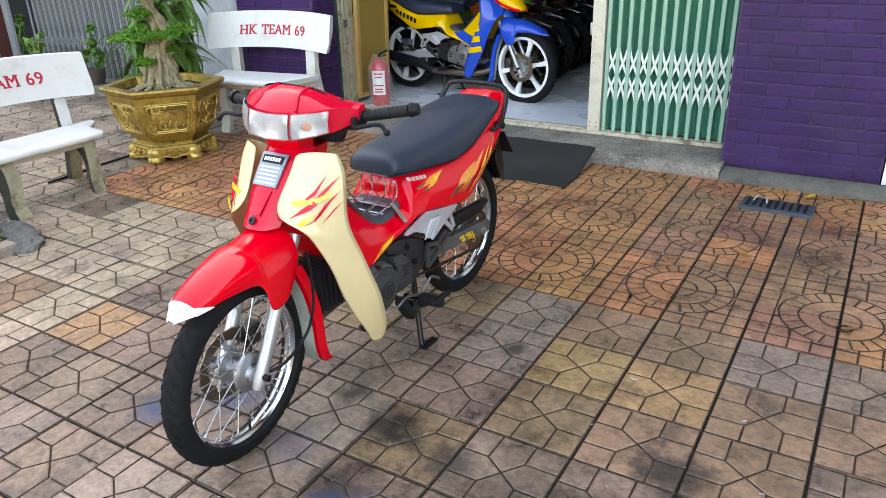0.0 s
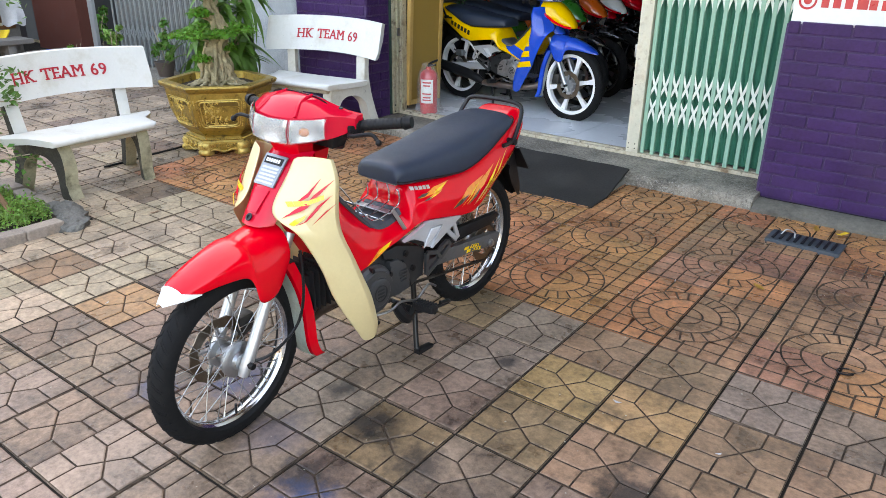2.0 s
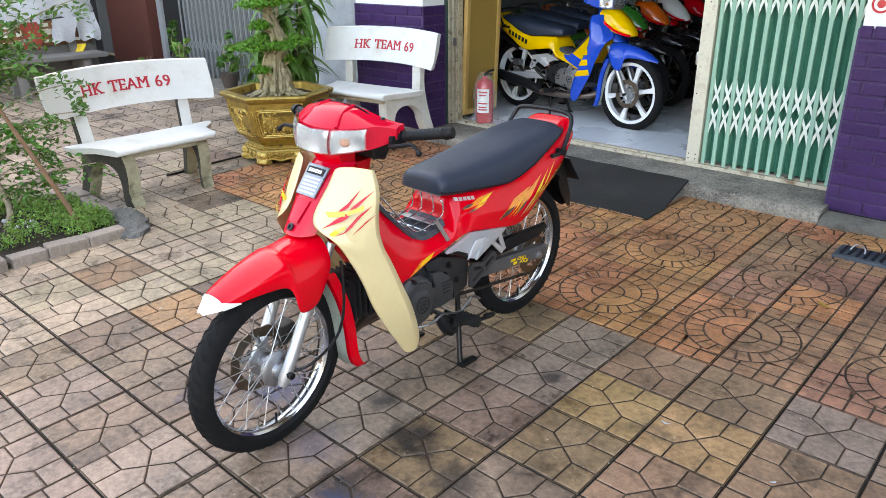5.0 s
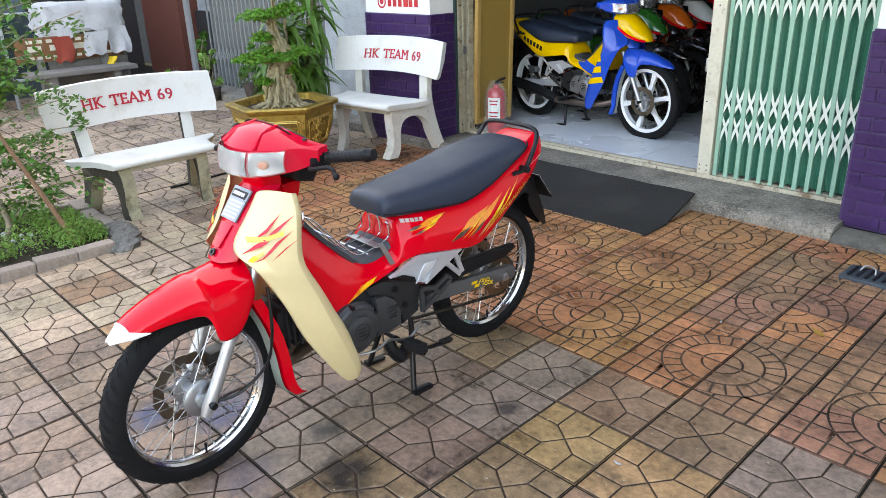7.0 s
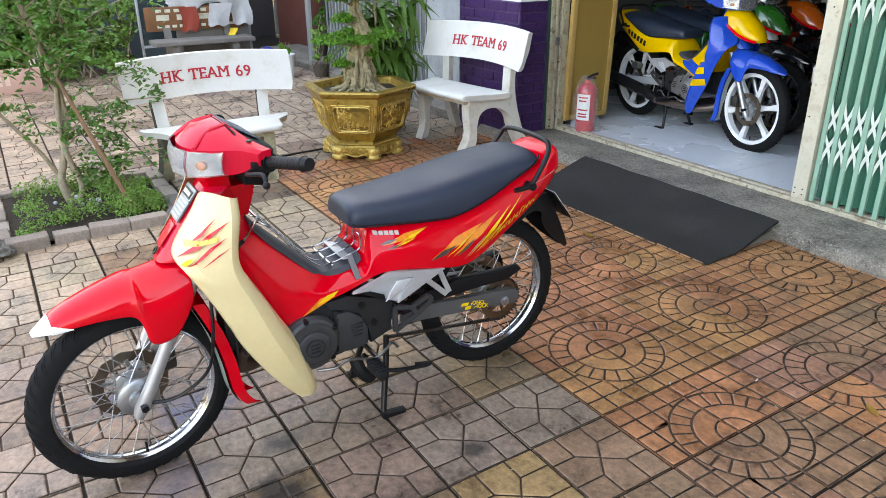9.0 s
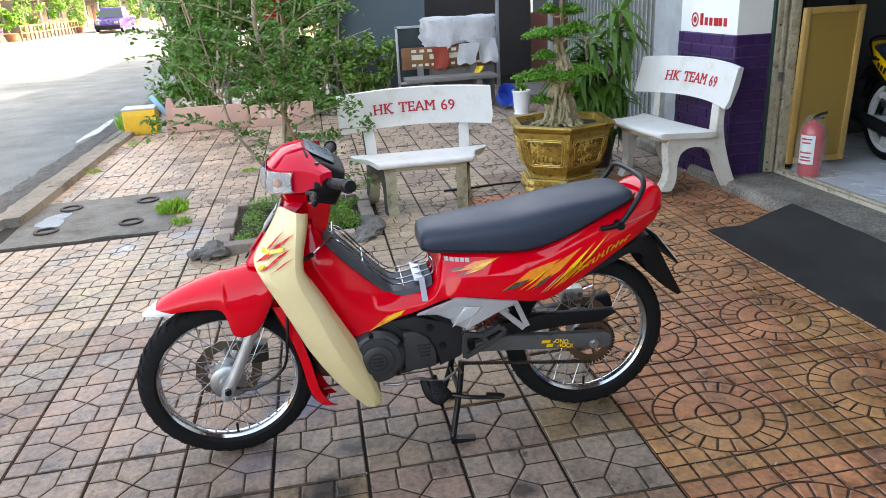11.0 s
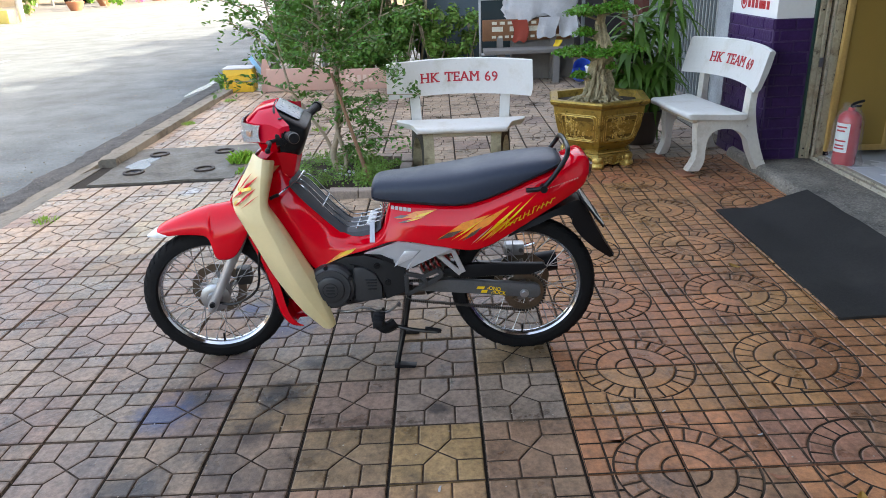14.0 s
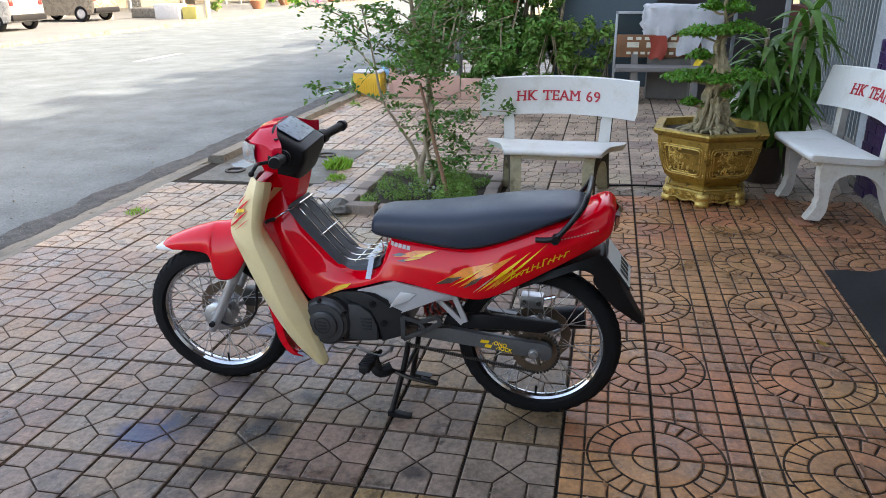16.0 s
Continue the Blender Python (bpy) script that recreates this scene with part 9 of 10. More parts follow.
    for sg in (-1, 1):
        bm = bmesh.new()
        box(bm, (L / 2 - 0.10, sg * W * 0.82 - 0.09, 0.78), (L / 2 + 0.012, sg * W * 0.82 + 0.06, 1.0), 0.02)
        part("tail_lamp", bm, TAILRED, c_)
        bm = bmesh.new()
        box(bm, (-L / 2 - 0.03, sg * W * 0.70 - 0.14, 0.62), (-L / 2 + 0.12, sg * W * 0.70 + 0.14, 0.82), 0.03)
        part("headlight", bm, CHROME, c_)
    bm = bmesh.new()
    box(bm, (L / 2 - 0.08, -W * 0.95, 0.32), (L / 2 + 0.05, W * 0.95, 0.52), 0.03)
    part("rear_bumper", bm, BLACKP if kind == "hatch" else CHROME, c_)
    bm = bmesh.new()
    box(bm, (-L / 2 - 0.10, -W * 0.95, 0.32), (-L / 2 + 0.06, W * 0.95, 0.55), 0.03)
    part("front_bumper", bm, BLACKP, c_)
    bm = bmesh.new()
    box(bm, (L / 2 + 0.0, -0.2, 0.66), (L / 2 + 0.02, 0.2, 0.80), 0.004)
    part("number_plate", bm, PLATEM, c_)
    return c_


car((-26.0, -18.6, FZ), 90, CARBEIGE, "beige hatchback parked across the road")
car((-20.6, -17.6, FZ), 90, CARPALE, "pale silver car parked across the road")
car((-58.5, -12.1, ROADZ), 180, CARPURPLE, "purple pickup truck standing on the road", "truck")
car((-48.0, -20.0, FZ), 178, CARDARK, "dark car parked under a carport")
fw = thing("foam_box", (-27.4, -14.85, FZ), 4, "white foam box on the far pavement", "box")
bm = bmesh.new()
box(bm, (-0.4, -0.52, 0), (0.4, 0.52, 0.58), 0.03)
part("box_body", bm, CLOTHW, fw)
fw = thing("stone_trough", (-28.2, -16.3, FZ), 4, "dark rough stone trough on the far pavement", "trough")
bm = bmesh.new()
box(bm, (-0.3, -0.75, 0), (0.3, 0.75, 0.40), 0.04)
part("trough_body", bm, ROCK, fw)
fw = thing("yellow_box", (-27.5, -13.95, FZ), 4, "yellow box on the far pavement", "box")
bm = bmesh.new()
box(bm, (-0.3, -0.3, 0), (0.3, 0.3, 0.48), 0.03)
part("box_body", bm, mat("pale_yellow_paint", (0.42, 0.36, 0.10), 0.6), fw)
rng = random.Random(3)
for k in range(20):
    u, v = -30.5 - 2.9 * k + rng.uniform(-0.6, 0.6), -16.2 + rng.uniform(-1.2, 0.8) + 0.06 * k
    if k % 2 == 0:
        pp = thing("planter_pot_far", (u, v, FZ), 0, "terracotta planter pot on the far pavement", "pot", "planters across the road")
        bm = bmesh.new()
        lathe(bm, [(0.0, 0.25), (0.05, 0.28), (0.35, 0.42), (0.42, 0.44), (0.42, 0.38), (0.3, 0.01)], "z", seg=18)
        part("pot_wall", bm, TERRA, pp)
        zb = FZ + 0.35
    else:
        zb = FZ
    bush("shrub_far", (u, v, zb), (1.0, 1.0, rng.uniform(1.5, 2.7)), 900, 0.20, (LEAFB, LEAFG, LEAF)[k % 3], "sunlit ornamental shrub across the road", 100 + k, 3, "shrub", 14)
bush("flower_shrub", (-45.0, -15.6, FZ), (0.7, 0.7, 0.8), 420, 0.15, FLOWER, "pink flowering shrub across the road", 140, 3, "shrub", 12)
for k, u in enumerate((-27.0, -36.5, -47.0, -58.0, -71.0)):
    t_ = thing("roadside_tree", (u, -17.5 - 0.2 * k, FZ), 0, "roadside tree with a grey trunk across the road", "tree", "trees across the road")
    bm = bmesh.new()
    tube(bm, curve_pts([(0, 0, 0), (0.05, 0.03, 1.5), (-0.05, 0.05, 3.2), (0.1, 0, 5)], 4), 0.16, 10, None)
    part("trunk", bm, BARK, t_)
    rr_ = random.Random(200 + k)
    cs, ns = [], []
    for _ in range(2200):
        d = Vector((rr_.gauss(0, 1), rr_.gauss(0, 1), rr_.gauss(0, 0.8))).normalized()
        r = rr_.uniform(0.5, 1.0) * (2.2 + 0.8 * math.sin(5 * d.x + k) * math.cos(4 * d.y))
        cs.append((d.x * r, d.y * r, 5.2 + d.z * r * 0.7))
        ns.append((d.x, d.y, d.z + 0.5))
    leaves("crown", cs, ns, 0.26, LEAF, t_, "", 0.55, 0.5, 300 + k)
pl = thing("street_post", (-28.0, -13.55, FZ), 0, "pale grey street post", "post")
bm = bmesh.new()
rod(bm, (0, 0, 0), (0, 0, 5.0), 0.11, 14)
part("shaft", bm, GREYMETAL, pl)
for k, (x0, x1, y0, h, m_) in enumerate(((-44, -20, -24.5, 3.4, FARWALL), (-70, -45, -24.0, 3.0, FARWALL), (-110, -71, -23.0, 3.6, FARWALL), (-19, 20, -25, 3.6, FARWALL))):
    h_ = thing("house", ((x0 + x1) / 2, y0, FZ), 0, "pale plastered house across the road", "house", "houses across the road")
    bm = bmesh.new()
    box(bm, (-(x1 - x0) / 2, -4, 0), ((x1 - x0) / 2, 0, h), 0.02)
    w_ = part("wall", bm, m_, h_)
    bm = bmesh.new()
    prism(bm, [(0.6, h), (-2, h + 1.2), (-4.6, h)], x1 - x0 + 0.6, "x", -(x1 - x0) / 2 - 0.3)
    part("roof", bm, ROOFM, h_)
    # made-up porch, added to throw shade on the sunlit house front
    bm = bmesh.new()
    box(bm, (-(x1 - x0) / 2, 0.02, 2.55), ((x1 - x0) / 2, 3.4, 2.65), 0.01)
    porch = part("porch_roof", bm, ROOFM, h_)
    for j in range(int((x1 - x0) / 5) + 1):
        bm = bmesh.new()
        box(bm, (-(x1 - x0) / 2 + 5 * j, 3.2, 0), (-(x1 - x0) / 2 + 5 * j + 0.15, 3.35, 2.55), 0.01)
        part("porch_post", bm, GREYMETAL, porch)
    n = int((x1 - x0) / 3.2)
    for j in range(n):
        u = -(x1 - x0) / 2 + 1.6 + 3.2 * j
        bm = bmesh.new()
        if j % 3 == 1:
            box(bm, (u - 0.5, -0.02, 0), (u + 0.5, 0.05, 2.1), 0.02)
            part("door", bm, (MAROON, CARDARK, BLUEP)[j % 2], h_)
        else:
            box(bm, (u - 0.6, -0.02, 0.9), (u + 0.6, 0.04, 2.1), 0.02)
            part("window", bm, GLASS, h_)
fence = thing("fence_far", (-52, -14.6, FZ), 0, "low brown wooden fence across the road", "fence")
for k in range(16):
    bm = bmesh.new()
    box(bm, (-6 + 0.75 * k, -0.04, 0), (-5.9 + 0.75 * k, 0.04, 0.9), 0.01)
    part("post", bm, STAKE, fence)
for z in (0.4, 0.8):
    bm = bmesh.new()
    box(bm, (-6, -0.02, z), (5.4, 0.02, z + 0.08), 0.008)
    part("rail", bm, STAKE, fence)
# far end of the street
bd_ = thing("house", (-128, 0, -0.2), 0, "pale house closing the end of the street", "house", "houses across the road")
bm = bmesh.new()
box(bm, (-3, -24, 0), (3, 24, 4.5), 0.02)
part("wall", bm, FARWALL, bd_)


# ---- inside the shop ----
CASTGREY = mat("bare_cast_engine", (0.30, 0.305, 0.31), 0.42, 0.7, vary=0.3, scale=25, bump=0.0006, bump_scale=120, stain=(0.06, 0.06, 0.06), stain_scale=20, stain_amount=0.6)
YB = dict(fork=ALU, fender=BLUEPAINT, tip=BLUEPAINT, cowl=BLUEPAINT, nose=YELLOWPAINT, reflector=HEADREFL, meter=BLACKP, column=BLUEPAINT, lever=BLACKP, cover=BLUEPAINT, shield=BLUEPAINT,
          shield_label="glossy blue leg shield", body=YELLOWPAINT, swingarm=SILVERP, muffler=BLACKP, wheel=WHEELWHITE, engine=CASTGREY, engine_cover=CASTGREY, radius=0.293, slim=0.72)
motorcycle((-3.11, 5.61, SILL), 82, "yellow and blue step-through motorcycle with white cast wheels", "motorcycles in the shop", YB, "cast", extras=False, bands=YELLOWPAINT)
others = (("green", GREENPAINT, WHITEP, -3.31, 6.16), ("orange", ORANGEPAINT, BLACKPAINT, -3.36, 6.66), ("white and red", WHITEP, RED, -3.40, 7.16), ("red", RED, BLACKPAINT, -3.42, 7.66))
for word, a_, b_, u, v in others:
    c_ = dict(fork=ALU, fender=BLACKPAINT, tip=BLACKPAINT, cowl=BLACKPAINT, nose=a_, reflector=HEADREFL, meter=BLACKP, column=a_, lever=BLACKP, cover=b_, shield=BLACKPAINT, shield_label="glossy dark leg shield", body=a_, swingarm=SILVERP, muffler=BLACKP, wheel=BLACKPAINT)
    motorcycle((u, v, SILL), 82, word + " step-through motorcycle parked in the dim shop", "motorcycles in the shop", c_, "cast", detail=False, extras=False)
# yellow bands on the blue shield and a side name
yb = thing("tool_rack", (-3.2, 8.8, SILL), 0, "dark rack of hanging silver parts on the back wall", "rack")
bm = bmesh.new()
box(bm, (-1.2, 0.10, 0.0), (2.6, 0.16, 1.9), 0.01)
part("panel", bm, FRAMEM, yb)
rng = random.Random(8)
for k in range(22):
    bm = bmesh.new()
    x0 = -1.1 + 0.165 * k
    tube(bm, [(x0, -0.10, 1.85), (x0 + rng.uniform(-0.03, 0.03), -0.12, 1.25 + rng.uniform(0, 0.2))], 0.03, 8, [0.02, rng.uniform(0.03, 0.05)])
    part("hanging_part", bm, (ALU, CHROME, FRAMEM)[k % 3], yb)

# fire extinguisher in a clear bag
fe = thing("fire_extinguisher", (-3.50, 4.955, SILL), 25, "red fire extinguisher in a clear plastic bag on the floor", "fire extinguisher")
bm = bmesh.new()
lathe(bm, [(0.0, 0.066), (0.01, 0.072), (0.285, 0.072), (0.322, 0.066), (0.345, 0.045), (0.355, 0.022), (0.375, 0.02)], "z", seg=28)
part("cylinder", bm, EXTRED, fe)
bm = bmesh.new()
n = 10
rows = [[(0.0732 * math.sin(-0.75 + 1.5 * k / n), -0.0732 * math.cos(-0.75 + 1.5 * k / n), z) for k in range(n + 1)] for z in (0.09, 0.16, 0.23, 0.28)]
loft(bm, rows, closed=False, caps=False)
lb = part("label_sticker", bm, WHITEP, fe, "white printed instruction label", 60)
for z, w in ((0.25, 0.5), (0.225, 0.4), (0.16, 0.55), (0.13, 0.45), (0.11, 0.5)):
    bm = bmesh.new()
    loft(bm, [[(0.0738 * math.sin(-w + 2 * w * k / 8), -0.0738 * math.cos(-w + 2 * w * k / 8), zz) for k in range(9)] for zz in (z, z + 0.011)], closed=False, caps=False)
    part("letter_bar", bm, EXTRED, lb)
bm = bmesh.new()
tube(bm, curve_pts([(0, 0, 0.37), (0.0, 0.0, 0.39), (0.03, 0, 0.41), (0.075, 0, 0.428)], 4), 0.009, 8)
tube(bm, [(0, 0, 0.385), (0.06, 0, 0.392)], 0.008, 8)
part("handle", bm, BLACKP, fe)
bm = bmesh.new()
rows = []
for z, r in ((0.0, 0.108), (0.03, 0.112), (0.08, 0.096), (0.15, 0.090), (0.22, 0.092), (0.29, 0.084), (0.33, 0.074), (0.375, 0.045), (0.40, 0.055)):
    rows.append([(r * (1 + 0.07 * math.sin(5 * t + 9 * z) + 0.05 * math.sin(11 * t - 31 * z)) * math.cos(t), r * (1 + 0.07 * math.sin(5 * t + 9 * z) + 0.05 * math.sin(11 * t - 31 * z)) * math.sin(t), z) for t in [2 * math.pi * k / 48 for k in range(48)]])
loft(bm, rows, caps=False)
bg = part("plastic_bag", bm, BAG, fe, "clear crumpled plastic bag", 60)
bg.visible_shadow = True

# framed tan board leaning beside the door
tb = thing("framed_board", (-3.70, 5.13, SILL), 0, "tall tan board in a wooden frame beside the doorway", "board")
M_ = pose(0, 0, 0, 2, 0, 90)
for x0, x1, z0, z1 in ((-0.215, -0.175, 0.04, 1.07), (0.175, 0.215, 0.04, 1.07), (-0.175, 0.175, 1.03, 1.07), (-0.175, 0.175, 0.04, 0.08)):
    bm = bmesh.new()
    box(bm, (x0, -0.018, z0), (x1, 0.018, z1), 0.004, M_)
    part("frame_bar", bm, WOODF, tb)
bm = bmesh.new()
box(bm, (-0.176, -0.006, 0.079), (0.176, 0.006, 1.031), 0, M_)
part("panel", bm, CARDB, tb, smooth=0)
sc = thing("display_screen", (-4.1, 5.6, 1.0), 0, "dark display with blue picture above the board", "screen")
bm = bmesh.new()
box(bm, (-0.03, -0.3, 0.36), (0.0, 0.3, 0.78), 0.006)
part("casing", bm, BLACKP, sc)
bm = bmesh.new()
box(bm, (0.001, -0.22, 0.42), (0.004, 0.22, 0.72))
part("picture", bm, mat("blue_picture", (0.02, 0.08, 0.5), 0.3, vary=0.4, scale=14), sc, smooth=0)
bm = bmesh.new()
box(bm, (-0.02, -0.02, -0.88), (0.0, 0.02, 0.36), 0.004)
part("stand", bm, BLACKP, sc)

# red mark on the white piers, as plain shapes
for x_, y_, z_, s in ((-4.06, 4.500, 1.135, 1.0), (-0.484, 4.6185, 1.17, 0.9)):
    lg = thing("painted_sign", (x_, y_, z_), 0, "red round mark and lettering bars painted on the white wall", "sign")
    bm = bmesh.new()
    lathe(bm, [(-0.001, 0.050 * s), (0.001, 0.050 * s), (0.001, 0.038 * s), (-0.001, 0.038 * s), (-0.001, 0.050 * s)], "y", (-0.24 * s, 0, 0.0), 28)
    part("ring", bm, EXTRED, lg)
    bm = bmesh.new()
    lathe(bm, [(-0.001, 0.022 * s), (0.001, 0.022 * s), (0.001, 0.01 * s)], "y", (-0.24 * s, 0, 0.0), 20)
    part("dot", bm, EXTRED, lg)
    for k in range(6):
        bm = bmesh.new()
        w = 0.04 if k != 3 else 0.055
        box(bm, ((-0.165 + 0.062 * k) * s, -0.0012, -0.035 * s), ((-0.165 + w + 0.062 * k) * s, 0.001, (0.045 if k == 0 else 0.018) * s))
        part("letter_bar", bm, EXTRED, lg, smooth=0)


# ---- bricks of the purple dados ----
def brick_face(owner, origin, along, outward, width, z0, z1, proud=0.010, course=0.0805, length=0.27, thin=0.012):
    """Courses of painted bricks on a wall face; each brick is a piece of its own."""
    meshes = {}
    al, ou = Vector(along), Vector(outward)
    rng_ = random.Random(int(width * 1000))
    rows = round((z1 - z0) / course)
    ch = (z1 - z0) / rows
    for r in range(rows):
        u = -(length / 2 if r % 2 else 0) - 0.06
        while u < width:
            a, b = max(u, 0.0), min(u + length, width)
            u += length
            if b - a < 0.03:
                continue
            key = round(b - a, 3)
            if key not in meshes:
                bm = bmesh.new()
                box(bm, (0.004, 0, 0.004), (b - a - 0.004, proud + thin, ch - 0.004), 0.006, seg=2)
                me = bpy.data.meshes.new("brick")
                bm.to_mesh(me)
                bm.free()
                me.materials.append(PURPLE)
                meshes[key] = me
            o = part("brick", meshes[key], None, owner)
            p = Vector(origin) + al * a + ou * (-thin + rng_.uniform(-0.002, 0.0015))
            o.matrix_world = Matrix.Translation((p.x, p.y, z0 + r * ch)) @ Matrix((al, ou, Vector((0, 0, 1)))).transposed().to_4x4() @ Matrix.Rotation(rng_.gauss(0, 0.004), 4, "Y")


dado = thing("wall_dado", (0, 0, 0), label="purple painted brick dado", category="wall", kind="structure")
for lo, hi in (((-4.508, 4.490, 0.0), (-3.739, 4.501, BRICK_TOP)), ((-3.7465, 4.501, 0.0), (-3.739, 4.80, BRICK_TOP)), ((-0.772, 4.606, 0.08), (0.052, 4.6195, BRICK_TOP)), ((-0.779, 4.6065, 0.08), (-0.7655, 4.86, BRICK_TOP))):
    bm = bmesh.new()
    box(bm, lo, hi)
    part("mortar", bm, PURPLEJ, dado, smooth=0)
bpy.context.view_layer.update()
brick_face(dado, (-4.506, 4.490, 0), (1, 0, 0), (0, -1, 0), 0.767, 0.03, BRICK_TOP, 0.007, 0.0745)
brick_face(dado, (-3.739, 4.492, 0), (0, 1, 0), (1, 0, 0), 0.25, 0.115, BRICK_TOP, 0.007, 0.0745, 0.20)
brick_face(dado, (-0.772, 4.606, 0), (1, 0, 0), (0, -1, 0), 0.824, 0.085, 1.068, 0.009, 0.0715, 0.25)

# ---- paving tiles ----
GR = 0.0028  # half a groove


def inset(poly, d):
    """Shrink a 2D polygon (counter-clockwise) by d."""
    n, out = len(poly), []
    for i in range(n):
        p0, p1, p2 = Vector(poly[i - 1]), Vector(poly[i]), Vector(poly[(i + 1) % n])
        e1, e2 = (p1 - p0), (p2 - p1)
        if e1.length < 1e-7 or e2.length < 1e-7:
            continue
        e1.normalize()
        e2.normalize()
        n1, n2 = Vector((-e1.y, e1.x)), Vector((-e2.y, e2.x))
        k = n1 + n2
        if k.length < 1e-4:
            k = n1
        k.normalize()
        out.append(p1 + k * (d / max(0.35, k.dot(n1))))
    return out


def area(poly):
    return 0.5 * sum(a[0] * b[1] - b[0] * a[1] for a, b in zip(poly, poly[1:] + poly[:1]))


def cells_a():
    """Pattern A: four corner squares and four kites meeting at the centre (unit: metres, tile 0.3)."""
    T, a, c = 0.3, 0.092, 0.15
    nd = {"bl": (a + 0.012, a - 0.004), "br": (T - a + 0.004, a + 0.014), "tr": (T - a - 0.012, T - a + 0.004), "tl": (a - 0.004, T - a - 0.014)}
    m = (c, c)
    cs = [[(0, 0), (nd["bl"][0], 0), nd["bl"], (0, nd["bl"][1])], [(nd["br"][0], 0), (T, 0), (T, nd["br"][1]), nd["br"]], [nd["tr"], (T, nd["tr"][1]), (T, T), (nd["tr"][0], T)], [(0, nd["tl"][1]), nd["tl"], (nd["tl"][0], T), (0, T)],
          [(nd["bl"][0], 0), (nd["br"][0], 0), nd["br"], m, nd["bl"]], [(T, nd["br"][1]), (T, nd["tr"][1]), nd["tr"], m, nd["br"]], [(nd["tr"][0], T), (nd["tl"][0], T), nd["tl"], m, nd["tr"]], [(0, nd["tl"][1]), (0, nd["bl"][1]), nd["bl"], m, nd["tl"]]]
    return cs


def cells_b():
    """Pattern B: 75 mm squares and a quarter of a ringed medallion about the corner (0, 0)."""
    R1, R2, R3 = 0.072, 0.145, 0.215
    arc = lambda r, t0, t1, n: [(r * math.cos(t0 + (t1 - t0) * k / n), r * math.sin(t0 + (t1 - t0) * k / n)) for k in range(n + 1)]
    q = math.pi / 2
    cs = [[(0, 0)] + arc(R1, 0, q, 6), arc(R2, 0, q, 8) + arc(R1, q, 0, 6)]
    for k in range(6):
        t0, t1 = q * k / 6, q * (k + 1) / 6
        cs.append(arc(R3, t0, t1, 2) + arc(R2, t1, t0, 2))
    d = 0.075
    for i in range(4):
        for j in range(4):
            sq = [(d * i, d * j), (d * i + d, d * j), (d * i + d, d * j + d), (d * i, d * j + d)]
            inside = [math.hypot(*p) < R3 for p in sq]
            if all(inside):
                continue
            if not any(inside):
                cs.append(sq)
                continue
            pts, cut = [], []
            for (p, pi), (r, ri) in zip(zip(sq, inside), zip(sq[1:] + sq[:1], inside[1:] + inside[:1])):
                if not pi:
                    pts.append(p)
                if pi != ri:
                    lo, hi = 0.0, 1.0
                    for _ in range(30):
                        mid = (lo + hi) / 2
                        x, y = p[0] + (r[0] - p[0]) * mid, p[1] + (r[1] - p[1]) * mid
                        if (math.hypot(x, y) < R3) == pi:
                            lo = mid
                        else:
                            hi = mid
                    x, y = p[0] + (r[0] - p[0]) * lo, p[1] + (r[1] - p[1]) * lo
                    if ri:
                        pts.append((x, y))
                        cut.append(len(pts))
                        cut_from = math.atan2(y, x)
                    else:
                        back_to = math.atan2(y, x)
                        pts.append(("arc", (x, y)))
            # insert the arc between the two crossings
            marks = [k for k, p in enumerate(pts) if p[0] == "arc"]
            if len(marks) != 1 or len(cut) != 1:
                continue
            pts[marks[0]] = pts[marks[0]][1]
            a0, a1 = cut_from, back_to
            mids = [(R3 * math.cos(a0 + (a1 - a0) * k / 4), R3 * math.sin(a0 + (a1 - a0) * k / 4)) for k in range(1, 4)]
            k = cut[0]
            pts = pts[:k] + mids + pts[k:]
            if area(pts) < 0:
                pts = pts[::-1]
            if area(pts) > 1.5e-4:
                cs.append(pts)
    return cs


def tile_geometry(cells, depth=0.006, edge=0.004, g=GR):
    """Verts and faces of one tile: a slab with raised, slightly rounded cells."""
    V_, F_, G_ = [], [], [0]
    e = edge
    base = [(e, e), (0.3 - e, e), (0.3 - e, 0.3 - e), (e, 0.3 - e)]
    V_ += [(x, y, -depth) for x, y in base] + [(x, y, -0.05) for x, y in base]
    F_ += [(0, 1, 2, 3)] + [(k, k + 4, (k + 1) % 4 + 4, (k + 1) % 4) for k in range(4)]
    for c in cells:
        if area(c) < 0:
            c = c[::-1]
        lo, mid = inset(c, g * 0.75), inset(c, g * 1.05)
        lo = [Vector((min(max(p.x, e), 0.3 - e), min(max(p.y, e), 0.3 - e))) for p in lo]
        mid = [Vector((min(max(p.x, e + 0.002), 0.298 - e), min(max(p.y, e + 0.002), 0.298 - e))) for p in mid]
        if len(lo) != len(mid) or area([tuple(p) for p in mid]) < 1e-4:
            continue
        top = inset([tuple(p) for p in mid], 0.0042)
        i, n = len(V_), len(lo)
        rounded = len(top) == n and area([tuple(p) for p in top]) > 1e-4
        V_ += [(p.x, p.y, -depth) for p in lo] + [(p.x, p.y, -0.0024 if rounded else 0.0) for p in mid]
        G_ += range(len(F_), len(F_) + n)
        F_ += [(i + k, i + (k + 1) % n, i + n + (k + 1) % n, i + n + k) for k in range(n)]
        if rounded:
            V_ += [(p.x, p.y, 0.0) for p in top]
            F_ += [(i + n + k, i + n + (k + 1) % n, i + 2 * n + (k + 1) % n, i + 2 * n + k) for k in range(n)]
            i += n
        F_.append(tuple(i + n + k for k in range(n)))
    return V_, F_, G_


GEO = {"A": tile_geometry(cells_a())}
